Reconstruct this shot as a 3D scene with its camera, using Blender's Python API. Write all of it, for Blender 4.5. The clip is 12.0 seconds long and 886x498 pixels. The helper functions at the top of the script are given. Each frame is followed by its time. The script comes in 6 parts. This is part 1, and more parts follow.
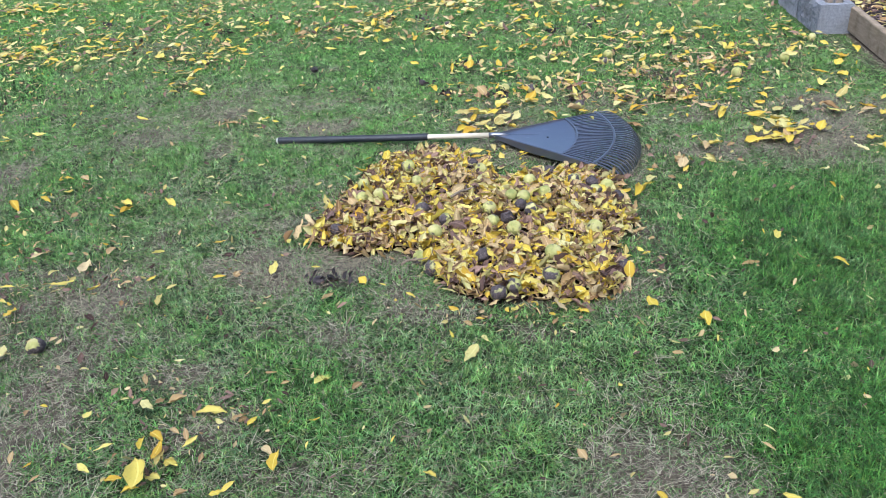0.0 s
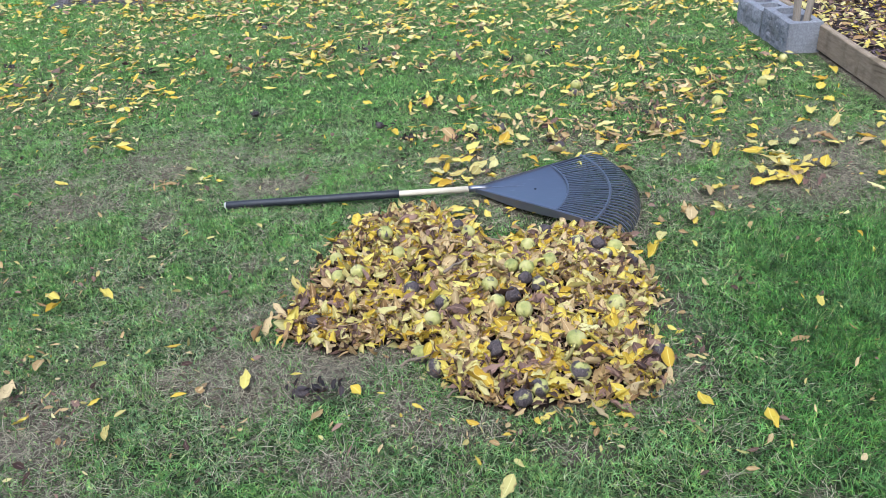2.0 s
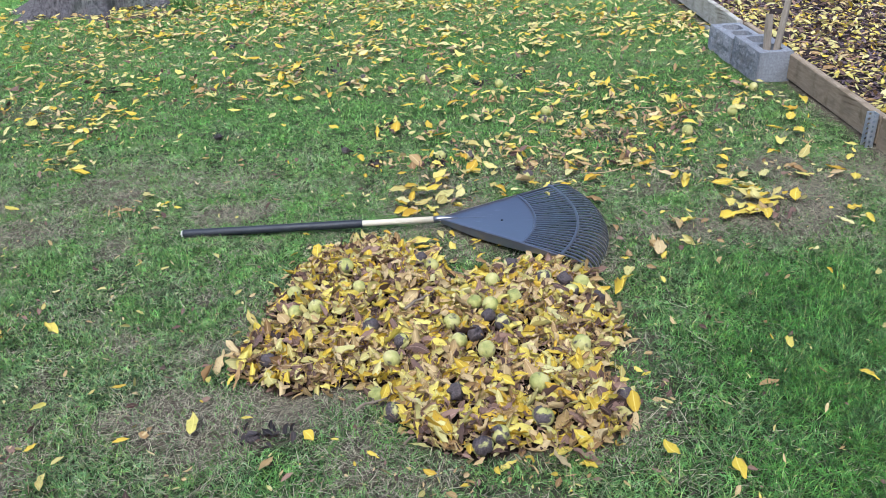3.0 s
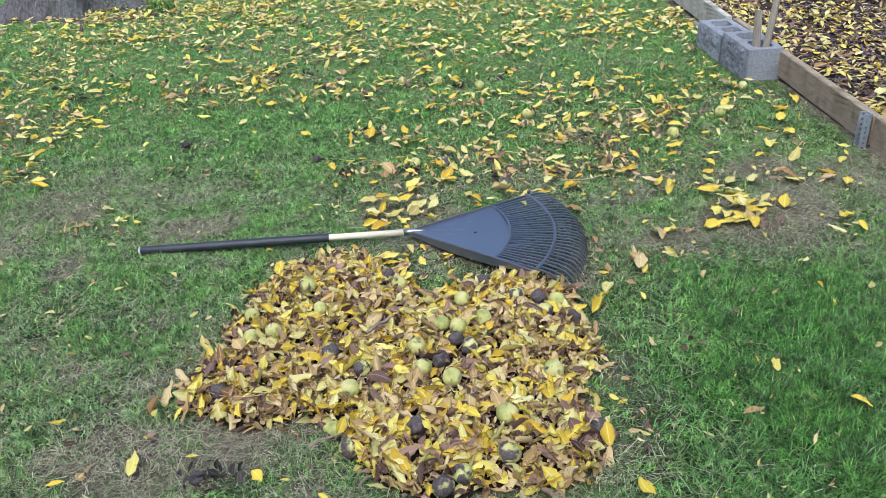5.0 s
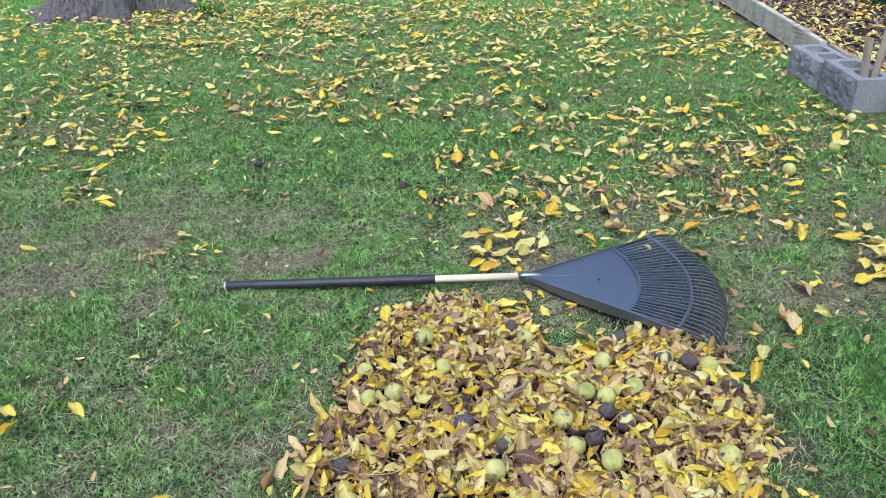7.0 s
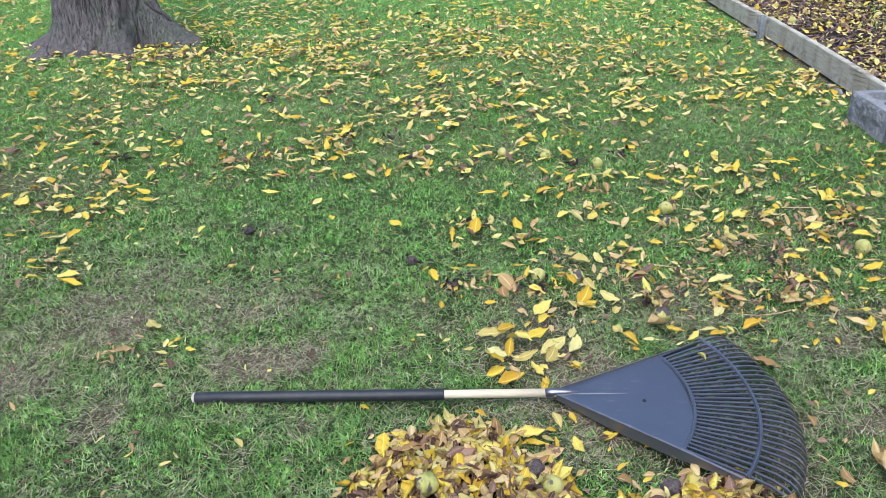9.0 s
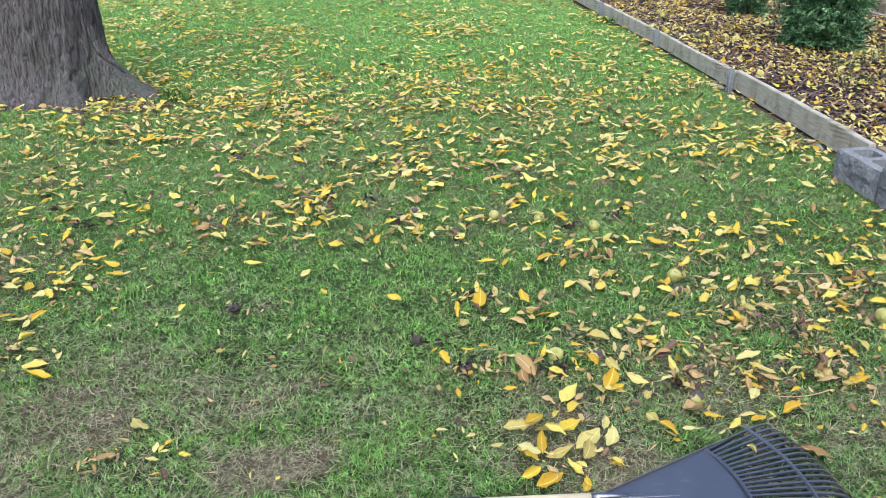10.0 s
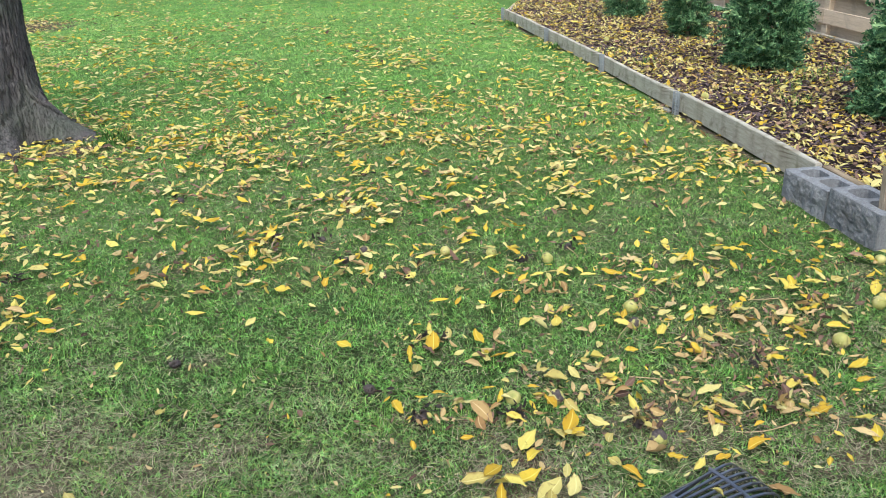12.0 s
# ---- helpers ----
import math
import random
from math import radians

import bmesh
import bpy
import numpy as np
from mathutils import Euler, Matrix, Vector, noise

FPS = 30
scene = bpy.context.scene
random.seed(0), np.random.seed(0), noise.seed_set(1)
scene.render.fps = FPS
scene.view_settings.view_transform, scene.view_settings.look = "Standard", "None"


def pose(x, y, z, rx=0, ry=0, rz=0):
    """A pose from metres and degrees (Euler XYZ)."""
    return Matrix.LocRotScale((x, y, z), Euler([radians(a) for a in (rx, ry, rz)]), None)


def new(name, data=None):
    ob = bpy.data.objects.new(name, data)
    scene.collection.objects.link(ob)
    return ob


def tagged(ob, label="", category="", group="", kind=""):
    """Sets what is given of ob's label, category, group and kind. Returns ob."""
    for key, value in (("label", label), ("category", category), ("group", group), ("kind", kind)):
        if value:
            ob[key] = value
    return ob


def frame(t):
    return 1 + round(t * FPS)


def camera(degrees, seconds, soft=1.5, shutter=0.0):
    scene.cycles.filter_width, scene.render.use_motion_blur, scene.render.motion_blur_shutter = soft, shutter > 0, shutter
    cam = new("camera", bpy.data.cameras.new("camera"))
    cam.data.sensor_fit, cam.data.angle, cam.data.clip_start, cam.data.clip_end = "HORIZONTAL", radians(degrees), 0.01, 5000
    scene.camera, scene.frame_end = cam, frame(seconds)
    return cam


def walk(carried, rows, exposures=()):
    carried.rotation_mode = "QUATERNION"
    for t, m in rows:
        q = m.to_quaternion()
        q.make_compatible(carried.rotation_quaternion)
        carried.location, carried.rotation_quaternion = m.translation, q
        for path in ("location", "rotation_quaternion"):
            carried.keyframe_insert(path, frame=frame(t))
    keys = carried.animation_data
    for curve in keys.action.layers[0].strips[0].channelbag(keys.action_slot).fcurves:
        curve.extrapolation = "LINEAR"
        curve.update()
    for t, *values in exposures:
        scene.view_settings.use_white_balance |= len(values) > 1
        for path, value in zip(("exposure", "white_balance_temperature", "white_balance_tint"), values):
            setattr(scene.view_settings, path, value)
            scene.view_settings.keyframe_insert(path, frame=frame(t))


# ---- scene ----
cam = camera(56.6, 12.0, soft=0.7)
METRES, EYE, TILT, LEAN, TURN = 2.492, 1.5, 0.0, 0.0, 7.9
ROWS = [
    (0.0, 0.0, 0.0, 0.0, -1.94, -29.85, 3.39),
    (0.5, -0.0127, 0.0527, 0.0001, -5.06, -29.96, 4.34),
    (1.0, -0.0553, 0.139, 0.0099, -5.2, -30.0, 4.46),
    (1.5, -0.0854, 0.1921, 0.0099, -5.95, -29.47, 3.46),
    (2.0, -0.0829, 0.2111, 0.0084, -8.26, -29.71, 3.63),
    (2.5, -0.0745, 0.2264, 0.0085, -9.59, -29.95, 3.16),
    (3.0, -0.057, 0.2523, 0.0119, -9.51, -28.68, 2.45),
    (3.5, -0.0378, 0.277, 0.0094, -9.42, -28.27, 2.18),
    (3.7, -0.0296, 0.2823, 0.0028, -9.49, -28.08, 2.14),
    (5.3, -0.0003, 0.3254, 0.0022, -9.91, -29.21, 3.13),
    (5.5, -0.009, 0.3348, 0.0005, -9.64, -29.28, 2.87),
    (6.0, -0.0591, 0.3855, -0.0047, -8.91, -28.76, 1.39),
    (6.5, -0.1166, 0.4401, 0.0022, -8.98, -28.27, 1.33),
    (7.0, -0.1369, 0.4714, -0.0012, -8.65, -28.55, 1.52),
    (7.2, -0.1398, 0.4862, -0.0052, -8.62, -28.66, 1.48),
    (8.8, -0.0823, 0.6709, 0.0004, -5.73, -27.01, 2.28),
    (9.0, -0.0909, 0.6897, -0.0013, -6.97, -27.32, 1.79),
    (9.5, -0.1358, 0.7601, 0.0074, -10.02, -25.36, 0.37),
    (10.0, -0.1737, 0.8043, 0.0112, -11.15, -24.66, 0.76),
    (10.5, -0.1685, 0.8228, 0.0161, -12.77, -23.64, 1.22),
    (11.0, -0.1554, 0.8325, 0.0189, -14.07, -23.65, 1.89),
    (11.5, -0.1523, 0.8422, 0.0183, -14.57, -22.49, 1.81),
    (12.0, -0.1507, 0.8484, 0.0165, -14.81, -23.02, 1.78),
]
EXPOSURE, TINT = 1.39, 8
walk(cam, [(t, pose(0, 0, EYE, TILT, LEAN, TURN) @ pose(METRES * x, METRES * y, METRES * z, 90 + pitch, roll, yaw)) for t, x, y, z, yaw, pitch, roll in ROWS],
     [(0.0, EXPOSURE + 0.09, 5330, TINT), (3.0, EXPOSURE, 5400, TINT - 1), (5.5, EXPOSURE - 0.02, 5450, TINT - 4), (9.0, EXPOSURE - 0.03, 5600, TINT - 2), (12.0, EXPOSURE - 0.08, 6060, TINT - 7)])

# ---- light: an overcast afternoon ----
SUN_UP, SUN_ROUND = 54.0, 192.0
world = bpy.data.worlds.new("overcast_sky")
scene.world = world
world.use_nodes = True
sky = world.node_tree.nodes.new("ShaderNodeTexSky")
sky.sky_type, sky.sun_disc = "NISHITA", False
sky.sun_elevation, sky.sun_rotation = radians(SUN_UP), radians(SUN_ROUND)
sky.air_density, sky.dust_density, sky.ozone_density = 1.0, 6.0, 1.0
world.node_tree.links.new(sky.outputs[0], world.node_tree.nodes["Background"].inputs[0])
world.node_tree.nodes["Background"].inputs[1].default_value = 0.1
sun = new("sun", bpy.data.lights.new("sun", "SUN"))
sun.data.energy, sun.data.angle, sun.data.color = 1.1, radians(75), (1.0, 0.98, 0.95)
sun.matrix_world = pose(0, 0, 12, 90 - SUN_UP, 0, 180 - SUN_ROUND)


# ---- materials ----
def material(name, rough=0.7, metal=0.0, spec=0.5):
    m = bpy.data.materials.new(name)
    m.use_nodes = True
    b = m.node_tree.nodes["Principled BSDF"]
    b.inputs["Roughness"].default_value, b.inputs["Metallic"].default_value = rough, metal
    b.inputs["Specular IOR Level"].default_value = spec
    return m, m.node_tree, b


def coords(nt, which="Object", stretch=(1, 1, 1)):
    c, mp = nt.nodes.new("ShaderNodeTexCoord"), nt.nodes.new("ShaderNodeMapping")
    mp.inputs["Scale"].default_value = stretch
    nt.links.new(c.outputs[which], mp.inputs["Vector"])
    return mp.outputs["Vector"]


def place(nt):
    return nt.nodes.new("ShaderNodeNewGeometry").outputs["Position"]


def chance(nt, island=False):
    if island:
        return nt.nodes.new("ShaderNodeNewGeometry").outputs["Random Per Island"]
    return nt.nodes.new("ShaderNodeObjectInfo").outputs["Random"]


def grain(nt, vec, scale, detail=4.0, rough=0.6, warp=0.0):
    n = nt.nodes.new("ShaderNodeTexNoise")
    n.inputs["Scale"].default_value, n.inputs["Detail"].default_value = scale, detail
    n.inputs["Roughness"].default_value, n.inputs["Distortion"].default_value = rough, warp
    if vec is not None:
        nt.links.new(vec, n.inputs["Vector"])
    return n.outputs["Fac"]


def ramp(nt, fac, *stops):
    r = nt.nodes.new("ShaderNodeValToRGB")
    while len(r.color_ramp.elements) < len(stops):
        r.color_ramp.elements.new(0.5)
    for e, (p, c) in zip(r.color_ramp.elements, stops):
        e.position, e.color = p, (*c, 1)
    nt.links.new(fac, r.inputs["Fac"])
    return r.outputs["Color"]


def grey(nt, fac, lo, hi):
    return ramp(nt, fac, (lo, (0, 0, 0)), (hi, (1, 1, 1)))


def blend(nt, fac, a, b, how="MIX"):
    m = nt.nodes.new("ShaderNodeMix")
    m.data_type, m.blend_type = "RGBA", how
    for k, v in ((0, fac), (6, a), (7, b)):
        if isinstance(v, float):
            m.inputs[k].default_value = v
        elif isinstance(v, tuple):
            m.inputs[k].default_value = (*v, 1)
        else:
            nt.links.new(v, m.inputs[k])
    return m.outputs[2]


def relief(nt, b, height, strength=0.5, distance=0.01):
    n = nt.nodes.new("ShaderNodeBump")
    n.inputs["Strength"].default_value, n.inputs["Distance"].default_value = strength, distance
    nt.links.new(height, n.inputs["Height"])
    nt.links.new(n.outputs["Normal"], b.inputs["Normal"])


def paint(nt, b, colour):
    nt.links.new(colour, b.inputs["Base Color"])


def thin(m, nt, b, colour, amount):
    """Lets some light through a thin blade or leaf."""
    t, mx = nt.nodes.new("ShaderNodeBsdfTranslucent"), nt.nodes.new("ShaderNodeMixShader")
    nt.links.new(colour, t.inputs["Color"])
    mx.inputs[0].default_value = amount
    nt.links.new(b.outputs[0], mx.inputs[1])
    nt.links.new(t.outputs[0], mx.inputs[2])
    nt.links.new(mx.outputs[0], nt.nodes["Material Output"].inputs["Surface"])


def make_grass(name, k, warm, blue=0.9, even=0.0, tufts=1.0):
    m, nt, b = material(name, 0.6, spec=0.2)
    tones = ((0.0, (0.012, 0.040, 0.009)), (0.3, (0.050, 0.130, 0.026)), (0.7, (0.132, 0.300, 0.060)), (0.93, (0.20, 0.375, 0.098)), (1.0, (0.37, 0.41, 0.20)))
    tones = [(p, tuple(v + even * (w - v) for v, w in zip(c, (0.115, 0.262, 0.054)))) for p, c in tones]
    c = ramp(nt, chance(nt, True), *[(p, (k * warm * r, k * g, blue * k * u)) for p, (r, g, u) in tones])
    patches = grain(nt, place(nt), 0.9, 3, 0.55)
    c = blend(nt, grey(nt, patches, 0.35, 0.65), c, blend(nt, 1.0, c, (1.15, 0.98, 1.2), "MULTIPLY"))
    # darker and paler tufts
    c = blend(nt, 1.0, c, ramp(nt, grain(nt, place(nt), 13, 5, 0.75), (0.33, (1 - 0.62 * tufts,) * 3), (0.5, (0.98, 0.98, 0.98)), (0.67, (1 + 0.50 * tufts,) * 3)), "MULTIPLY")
    # small clumps of blades by noise, the shade of their gaps painted in
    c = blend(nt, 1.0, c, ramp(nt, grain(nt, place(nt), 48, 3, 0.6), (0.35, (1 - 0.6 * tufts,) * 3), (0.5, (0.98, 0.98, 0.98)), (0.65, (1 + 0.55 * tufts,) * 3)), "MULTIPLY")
    # olive and yellowing blades among the green
    c = blend(nt, grey(nt, grain(nt, place(nt), 90, 2, 0.5), 0.5, 0.62), c, blend(nt, 1.0, c, (1.42, 0.98, 0.86), "MULTIPLY"))
    cool = grain(nt, place(nt), 5.5, 3, 0.6)
    c = blend(nt, grey(nt, cool, 0.46, 0.66), c, blend(nt, 1.0, c, (1.12, 0.95, 1.45), "MULTIPLY"))
    paint(nt, b, c)
    thin(m, nt, b, c, 0.15)
    return m


def make_thatch():
    m, nt, b = material("dry_grass", 0.75, spec=0.2)
    c = ramp(nt, chance(nt, True), (0.0, (0.045, 0.037, 0.025)), (0.5, (0.175, 0.153, 0.103)), (1.0, (0.50, 0.455, 0.32)))
    paint(nt, b, c)
    return m


def make_soil():
    m, nt, b = material("lawn_soil", 0.95, spec=0.1)
    p = place(nt)
    fine, wide, mid = grain(nt, p, 90, 6, 0.7), grain(nt, p, 1.3, 4, 0.6), grain(nt, p, 14, 4, 0.65)
    c = ramp(nt, fine, (0.25, (0.028, 0.020, 0.016)), (0.55, (0.105, 0.080, 0.063)), (0.8, (0.25, 0.208, 0.165)))
    # dark green soil, darkened further for the shade between the blades
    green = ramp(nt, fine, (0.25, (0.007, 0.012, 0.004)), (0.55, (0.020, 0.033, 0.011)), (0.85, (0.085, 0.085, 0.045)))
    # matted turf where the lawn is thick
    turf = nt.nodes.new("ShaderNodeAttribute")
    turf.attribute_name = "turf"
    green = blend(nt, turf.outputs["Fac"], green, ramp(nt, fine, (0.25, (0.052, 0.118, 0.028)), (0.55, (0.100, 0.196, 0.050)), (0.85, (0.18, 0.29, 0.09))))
    worn = nt.nodes.new("ShaderNodeAttribute")
    worn.attribute_name = "worn"
    c = blend(nt, grey(nt, blend(nt, 0.45, worn.outputs["Fac"], mid), 0.32, 0.62), green, c)
    paint(nt, b, c)
    relief(nt, b, blend(nt, 0.5, fine, mid), 0.9, 0.02)
    return m


LEAF_TONES = {
    "y": ((0.48, 0.300, 0.026), (0.59, 0.448, 0.052), (0.64, 0.56, 0.15)),
    "p": ((0.43, 0.350, 0.110), (0.53, 0.468, 0.165), (0.61, 0.560, 0.260)),
    "t": ((0.27, 0.160, 0.068), (0.44, 0.310, 0.142), (0.58, 0.455, 0.245)),
    "b": ((0.046, 0.027, 0.022), (0.150, 0.092, 0.073), (0.31, 0.195, 0.150)),
    "k": ((0.012, 0.010, 0.011), (0.026, 0.021, 0.022), (0.060, 0.048, 0.048)),
}


def make_leaf(tone, island):
    lo, mid, hi = LEAF_TONES[tone]
    m, nt, b = material("leaf_" + tone + ("_litter" if island else ""), 0.6, spec=0.2)
    uv = coords(nt, "UV")
    r = chance(nt, island)
    c = ramp(nt, r, (0.0, lo), (0.5, mid), (1.0, hi))
    sep = nt.nodes.new("ShaderNodeSeparateXYZ")
    nt.links.new(uv, sep.inputs[0])
    rib = nt.nodes.new("ShaderNodeMath")
    rib.operation = "SUBTRACT"
    rib.inputs[1].default_value = 0.5
    nt.links.new(sep.outputs["Y"], rib.inputs[0])
    side = nt.nodes.new("ShaderNodeMath")
    side.operation = "ABSOLUTE"
    nt.links.new(rib.outputs[0], side.inputs[0])
    # the midrib, a little paler
    c = blend(nt, ramp(nt, side.outputs[0], (0.0, (0.55, 0.55, 0.55)), (0.06, (0, 0, 0))), c, tuple(min(0.9, 1.25 * v + 0.05) for v in hi))
    # browned blotches and edges
    spots = grain(nt, place(nt), 55, 5, 0.7, 0.6)
    c = blend(nt, grey(nt, spots, 0.57, 0.74), c, tuple(0.45 * v + 0.02 for v in lo))
    edge = blend(nt, 1.0, ramp(nt, side.outputs[0], (0.33, (0, 0, 0)), (0.5, (1, 1, 1))), grey(nt, grain(nt, place(nt), 24, 3), 0.45, 0.62), "MULTIPLY")
    c = blend(nt, edge, c, (0.17, 0.10, 0.045))
    paint(nt, b, c)
    veins = nt.nodes.new("ShaderNodeTexWave")
    veins.inputs["Scale"].default_value, veins.inputs["Distortion"].default_value = 9.0, 1.5
    nt.links.new(uv, veins.inputs["Vector"])
    relief(nt, b, veins.outputs["Fac"], 0.25, 0.002)
    thin(m, nt, b, c, 0.22)
    return m


def make_nut(kind):
    m, nt, b = material({"g": "green_husk", "d": "black_husk", "h": "half_rotten_husk"}[kind], 0.55 if kind == "g" else 0.7, spec=0.3)
    o = coords(nt)
    add = nt.nodes.new("ShaderNodeVectorMath")
    add.operation = "ADD"
    nt.links.new(o, add.inputs[0])
    nt.links.new(chance(nt), add.inputs[1])
    v = add.outputs[0]
    wide, fine = grain(nt, v, 22, 4, 0.6), grain(nt, v, 170, 5, 0.7)
    green = ramp(nt, wide, (0.3, (0.20, 0.22, 0.06)), (0.5, (0.36, 0.35, 0.115)), (0.7, (0.47, 0.42, 0.19)))
    dark = ramp(nt, fine, (0.3, (0.020, 0.016, 0.018)), (0.55, (0.078, 0.062, 0.064)), (0.8, (0.17, 0.14, 0.135)))
    cut = {"g": (0.60, 0.70), "h": (0.46, 0.52), "d": (0.22, 0.34)}[kind]
    c = blend(nt, grey(nt, grain(nt, v, 26, 3, 0.5, 0.4), *cut), green, dark)
    c = blend(nt, grey(nt, fine, 0.66, 0.8), c, (0.10, 0.07, 0.04))
    paint(nt, b, c)
    relief(nt, b, fine, 0.5, 0.004)
    return m


def make_plain(name, tones, scale, rough, stretch=(1, 1, 1), metal=0.0, bump=0.4, depth=0.004, stain=None, world_space=False, spec=0.4):
    """A surface whose colour runs through tones, with a finer grain and broad stains."""
    m, nt, b = material(name, rough, metal, spec)
    v = place(nt) if world_space else coords(nt, "Object", stretch)
    a, f = grain(nt, v, scale, 6, 0.65), grain(nt, v, scale * 6, 5, 0.7)
    k = len(tones) - 1
    c = ramp(nt, a, *[(0.28 + 0.44 * i / k, t) for i, t in enumerate(tones)])
    c = blend(nt, 0.35, c, ramp(nt, f, (0.3, tones[0]), (0.7, tones[-1])))
    if stain:
        c = blend(nt, grey(nt, grain(nt, coords(nt), stain[0], 4, 0.6, 0.5), 0.5, 0.7), c, stain[1])
    shade = nt.nodes.new("ShaderNodeHueSaturation")
    vary = nt.nodes.new("ShaderNodeMapRange")
    vary.inputs["To Min"].default_value, vary.inputs["To Max"].default_value = 0.85, 1.15
    nt.links.new(chance(nt), vary.inputs["Value"])
    nt.links.new(vary.outputs[0], shade.inputs["Value"])
    nt.links.new(c, shade.inputs["Color"])
    paint(nt, b, shade.outputs[0])
    relief(nt, b, blend(nt, 0.5, a, f), bump, depth)
    return m


def make_plastic():
    """Black plastic, dulled by dust and pale scuffs along its length."""
    m, nt, b = material("black_rake_plastic", 0.36, spec=0.7)
    o = coords(nt)
    c = ramp(nt, grain(nt, o, 14, 6, 0.65), (0.3, (0.018, 0.018, 0.033)), (0.5, (0.024, 0.024, 0.043)), (0.7, (0.034, 0.035, 0.056)))
    scuffs = grain(nt, coords(nt, "Object", (0.35, 1, 1)), 60, 5, 0.7, 0.4)
    where = grey(nt, grain(nt, o, 7, 3, 0.6), 0.5, 0.68)
    c = blend(nt, blend(nt, 1.0, grey(nt, scuffs, 0.58, 0.70), where, "MULTIPLY"), c, (0.13, 0.135, 0.16))
    paint(nt, b, c)
    dull = nt.nodes.new("ShaderNodeMapRange")
    dull.inputs["To Min"].default_value, dull.inputs["To Max"].default_value = 0.30, 0.48
    nt.links.new(scuffs, dull.inputs["Value"])
    nt.links.new(dull.outputs[0], b.inputs["Roughness"])
    b.inputs["Coat Weight"].default_value, b.inputs["Coat Roughness"].default_value, b.inputs["Coat IOR"].default_value = 1.0, 0.30, 2.3
    relief(nt, b, scuffs, 0.08, 0.002)
    return m


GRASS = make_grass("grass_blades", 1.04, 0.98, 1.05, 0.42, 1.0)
# the far lawn's yellow-green, its stronger open light put into the colour
LIT_OPEN_GRASS = make_grass("lit_open_grass", 1.80, 1.04, 1.10, 0.9, 0.3)
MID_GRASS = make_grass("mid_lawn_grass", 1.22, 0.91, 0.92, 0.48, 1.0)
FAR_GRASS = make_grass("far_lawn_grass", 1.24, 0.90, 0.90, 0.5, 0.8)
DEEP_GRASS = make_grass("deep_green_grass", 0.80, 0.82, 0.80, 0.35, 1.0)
THATCH, SOIL = make_thatch(), make_soil()
LEAF = {t: make_leaf(t, False) for t in "yptb"}
LITTER = {t: make_leaf(t, True) for t in "yptbk"}
NUT = {k: make_nut(k) for k in "gdh"}
PLASTIC = make_plastic()
FOAM = make_plain("black_sleeve", ((0.010, 0.012, 0.018), (0.016, 0.018, 0.026), (0.03, 0.033, 0.04)), 30, 0.5, bump=0.3, depth=0.001)
SHAFT = make_plain("pale_handle_wood", ((0.42, 0.36, 0.26), (0.58, 0.51, 0.38), (0.70, 0.64, 0.52)), 30, 0.6, (0.12, 1, 1), bump=0.2, depth=0.001)
CAP = make_plain("pale_cap", ((0.42, 0.42, 0.38), (0.6, 0.6, 0.55)), 40, 0.6)
CONCRETE = make_plain("grey_concrete", ((0.100, 0.106, 0.122), (0.190, 0.197, 0.220), (0.290, 0.298, 0.325)), 75, 0.92, bump=0.8, depth=0.006, stain=(7, (0.15, 0.15, 0.16)), spec=0.2)
def make_board(name="weathered_board", damp=(1.0, 1.0, 1.0)):
    m, nt, b = material(name, 0.88, spec=0.15)
    v = coords(nt, "Object", (5, 0.6, 5))
    a, f = grain(nt, v, 13, 6, 0.65, 0.4), grain(nt, v, 75, 5, 0.7)
    c = ramp(nt, a, (0.3, (0.24, 0.225, 0.195)), (0.5, (0.37, 0.35, 0.31)), (0.7, (0.48, 0.46, 0.415)))
    c = blend(nt, 0.3, c, ramp(nt, f, (0.3, (0.20, 0.185, 0.155)), (0.7, (0.52, 0.495, 0.44))))
    # flat-sawn growth rings here and there
    rings = nt.nodes.new("ShaderNodeTexWave")
    rings.wave_type = "RINGS"
    rings.inputs["Scale"].default_value, rings.inputs["Distortion"].default_value = 14.0, 3.5
    nt.links.new(coords(nt, "Object", (1, 0.22, 1)), rings.inputs["Vector"])
    where = grey(nt, grain(nt, coords(nt, "Object", (1, 1, 1)), 2.6, 2), 0.52, 0.66)
    c = blend(nt, blend(nt, 1.0, grey(nt, rings.outputs["Fac"], 0.55, 0.95), where, "MULTIPLY"), c, (0.20, 0.175, 0.145))
    # damp bands across the length
    bands = grain(nt, coords(nt, "Object", (0.15, 1, 0.15)), 4.2, 3, 0.6)
    c = blend(nt, grey(nt, bands, 0.52, 0.62), c, blend(nt, 1.0, c, (0.76, 0.75, 0.72), "MULTIPLY"))
    c = blend(nt, grey(nt, grain(nt, coords(nt), 9, 4, 0.6), 0.58, 0.72), c, (0.21, 0.195, 0.15))
    c = blend(nt, 1.0, c, damp, "MULTIPLY")
    paint(nt, b, c)
    relief(nt, b, blend(nt, 0.5, a, f), 0.6, 0.003)
    return m


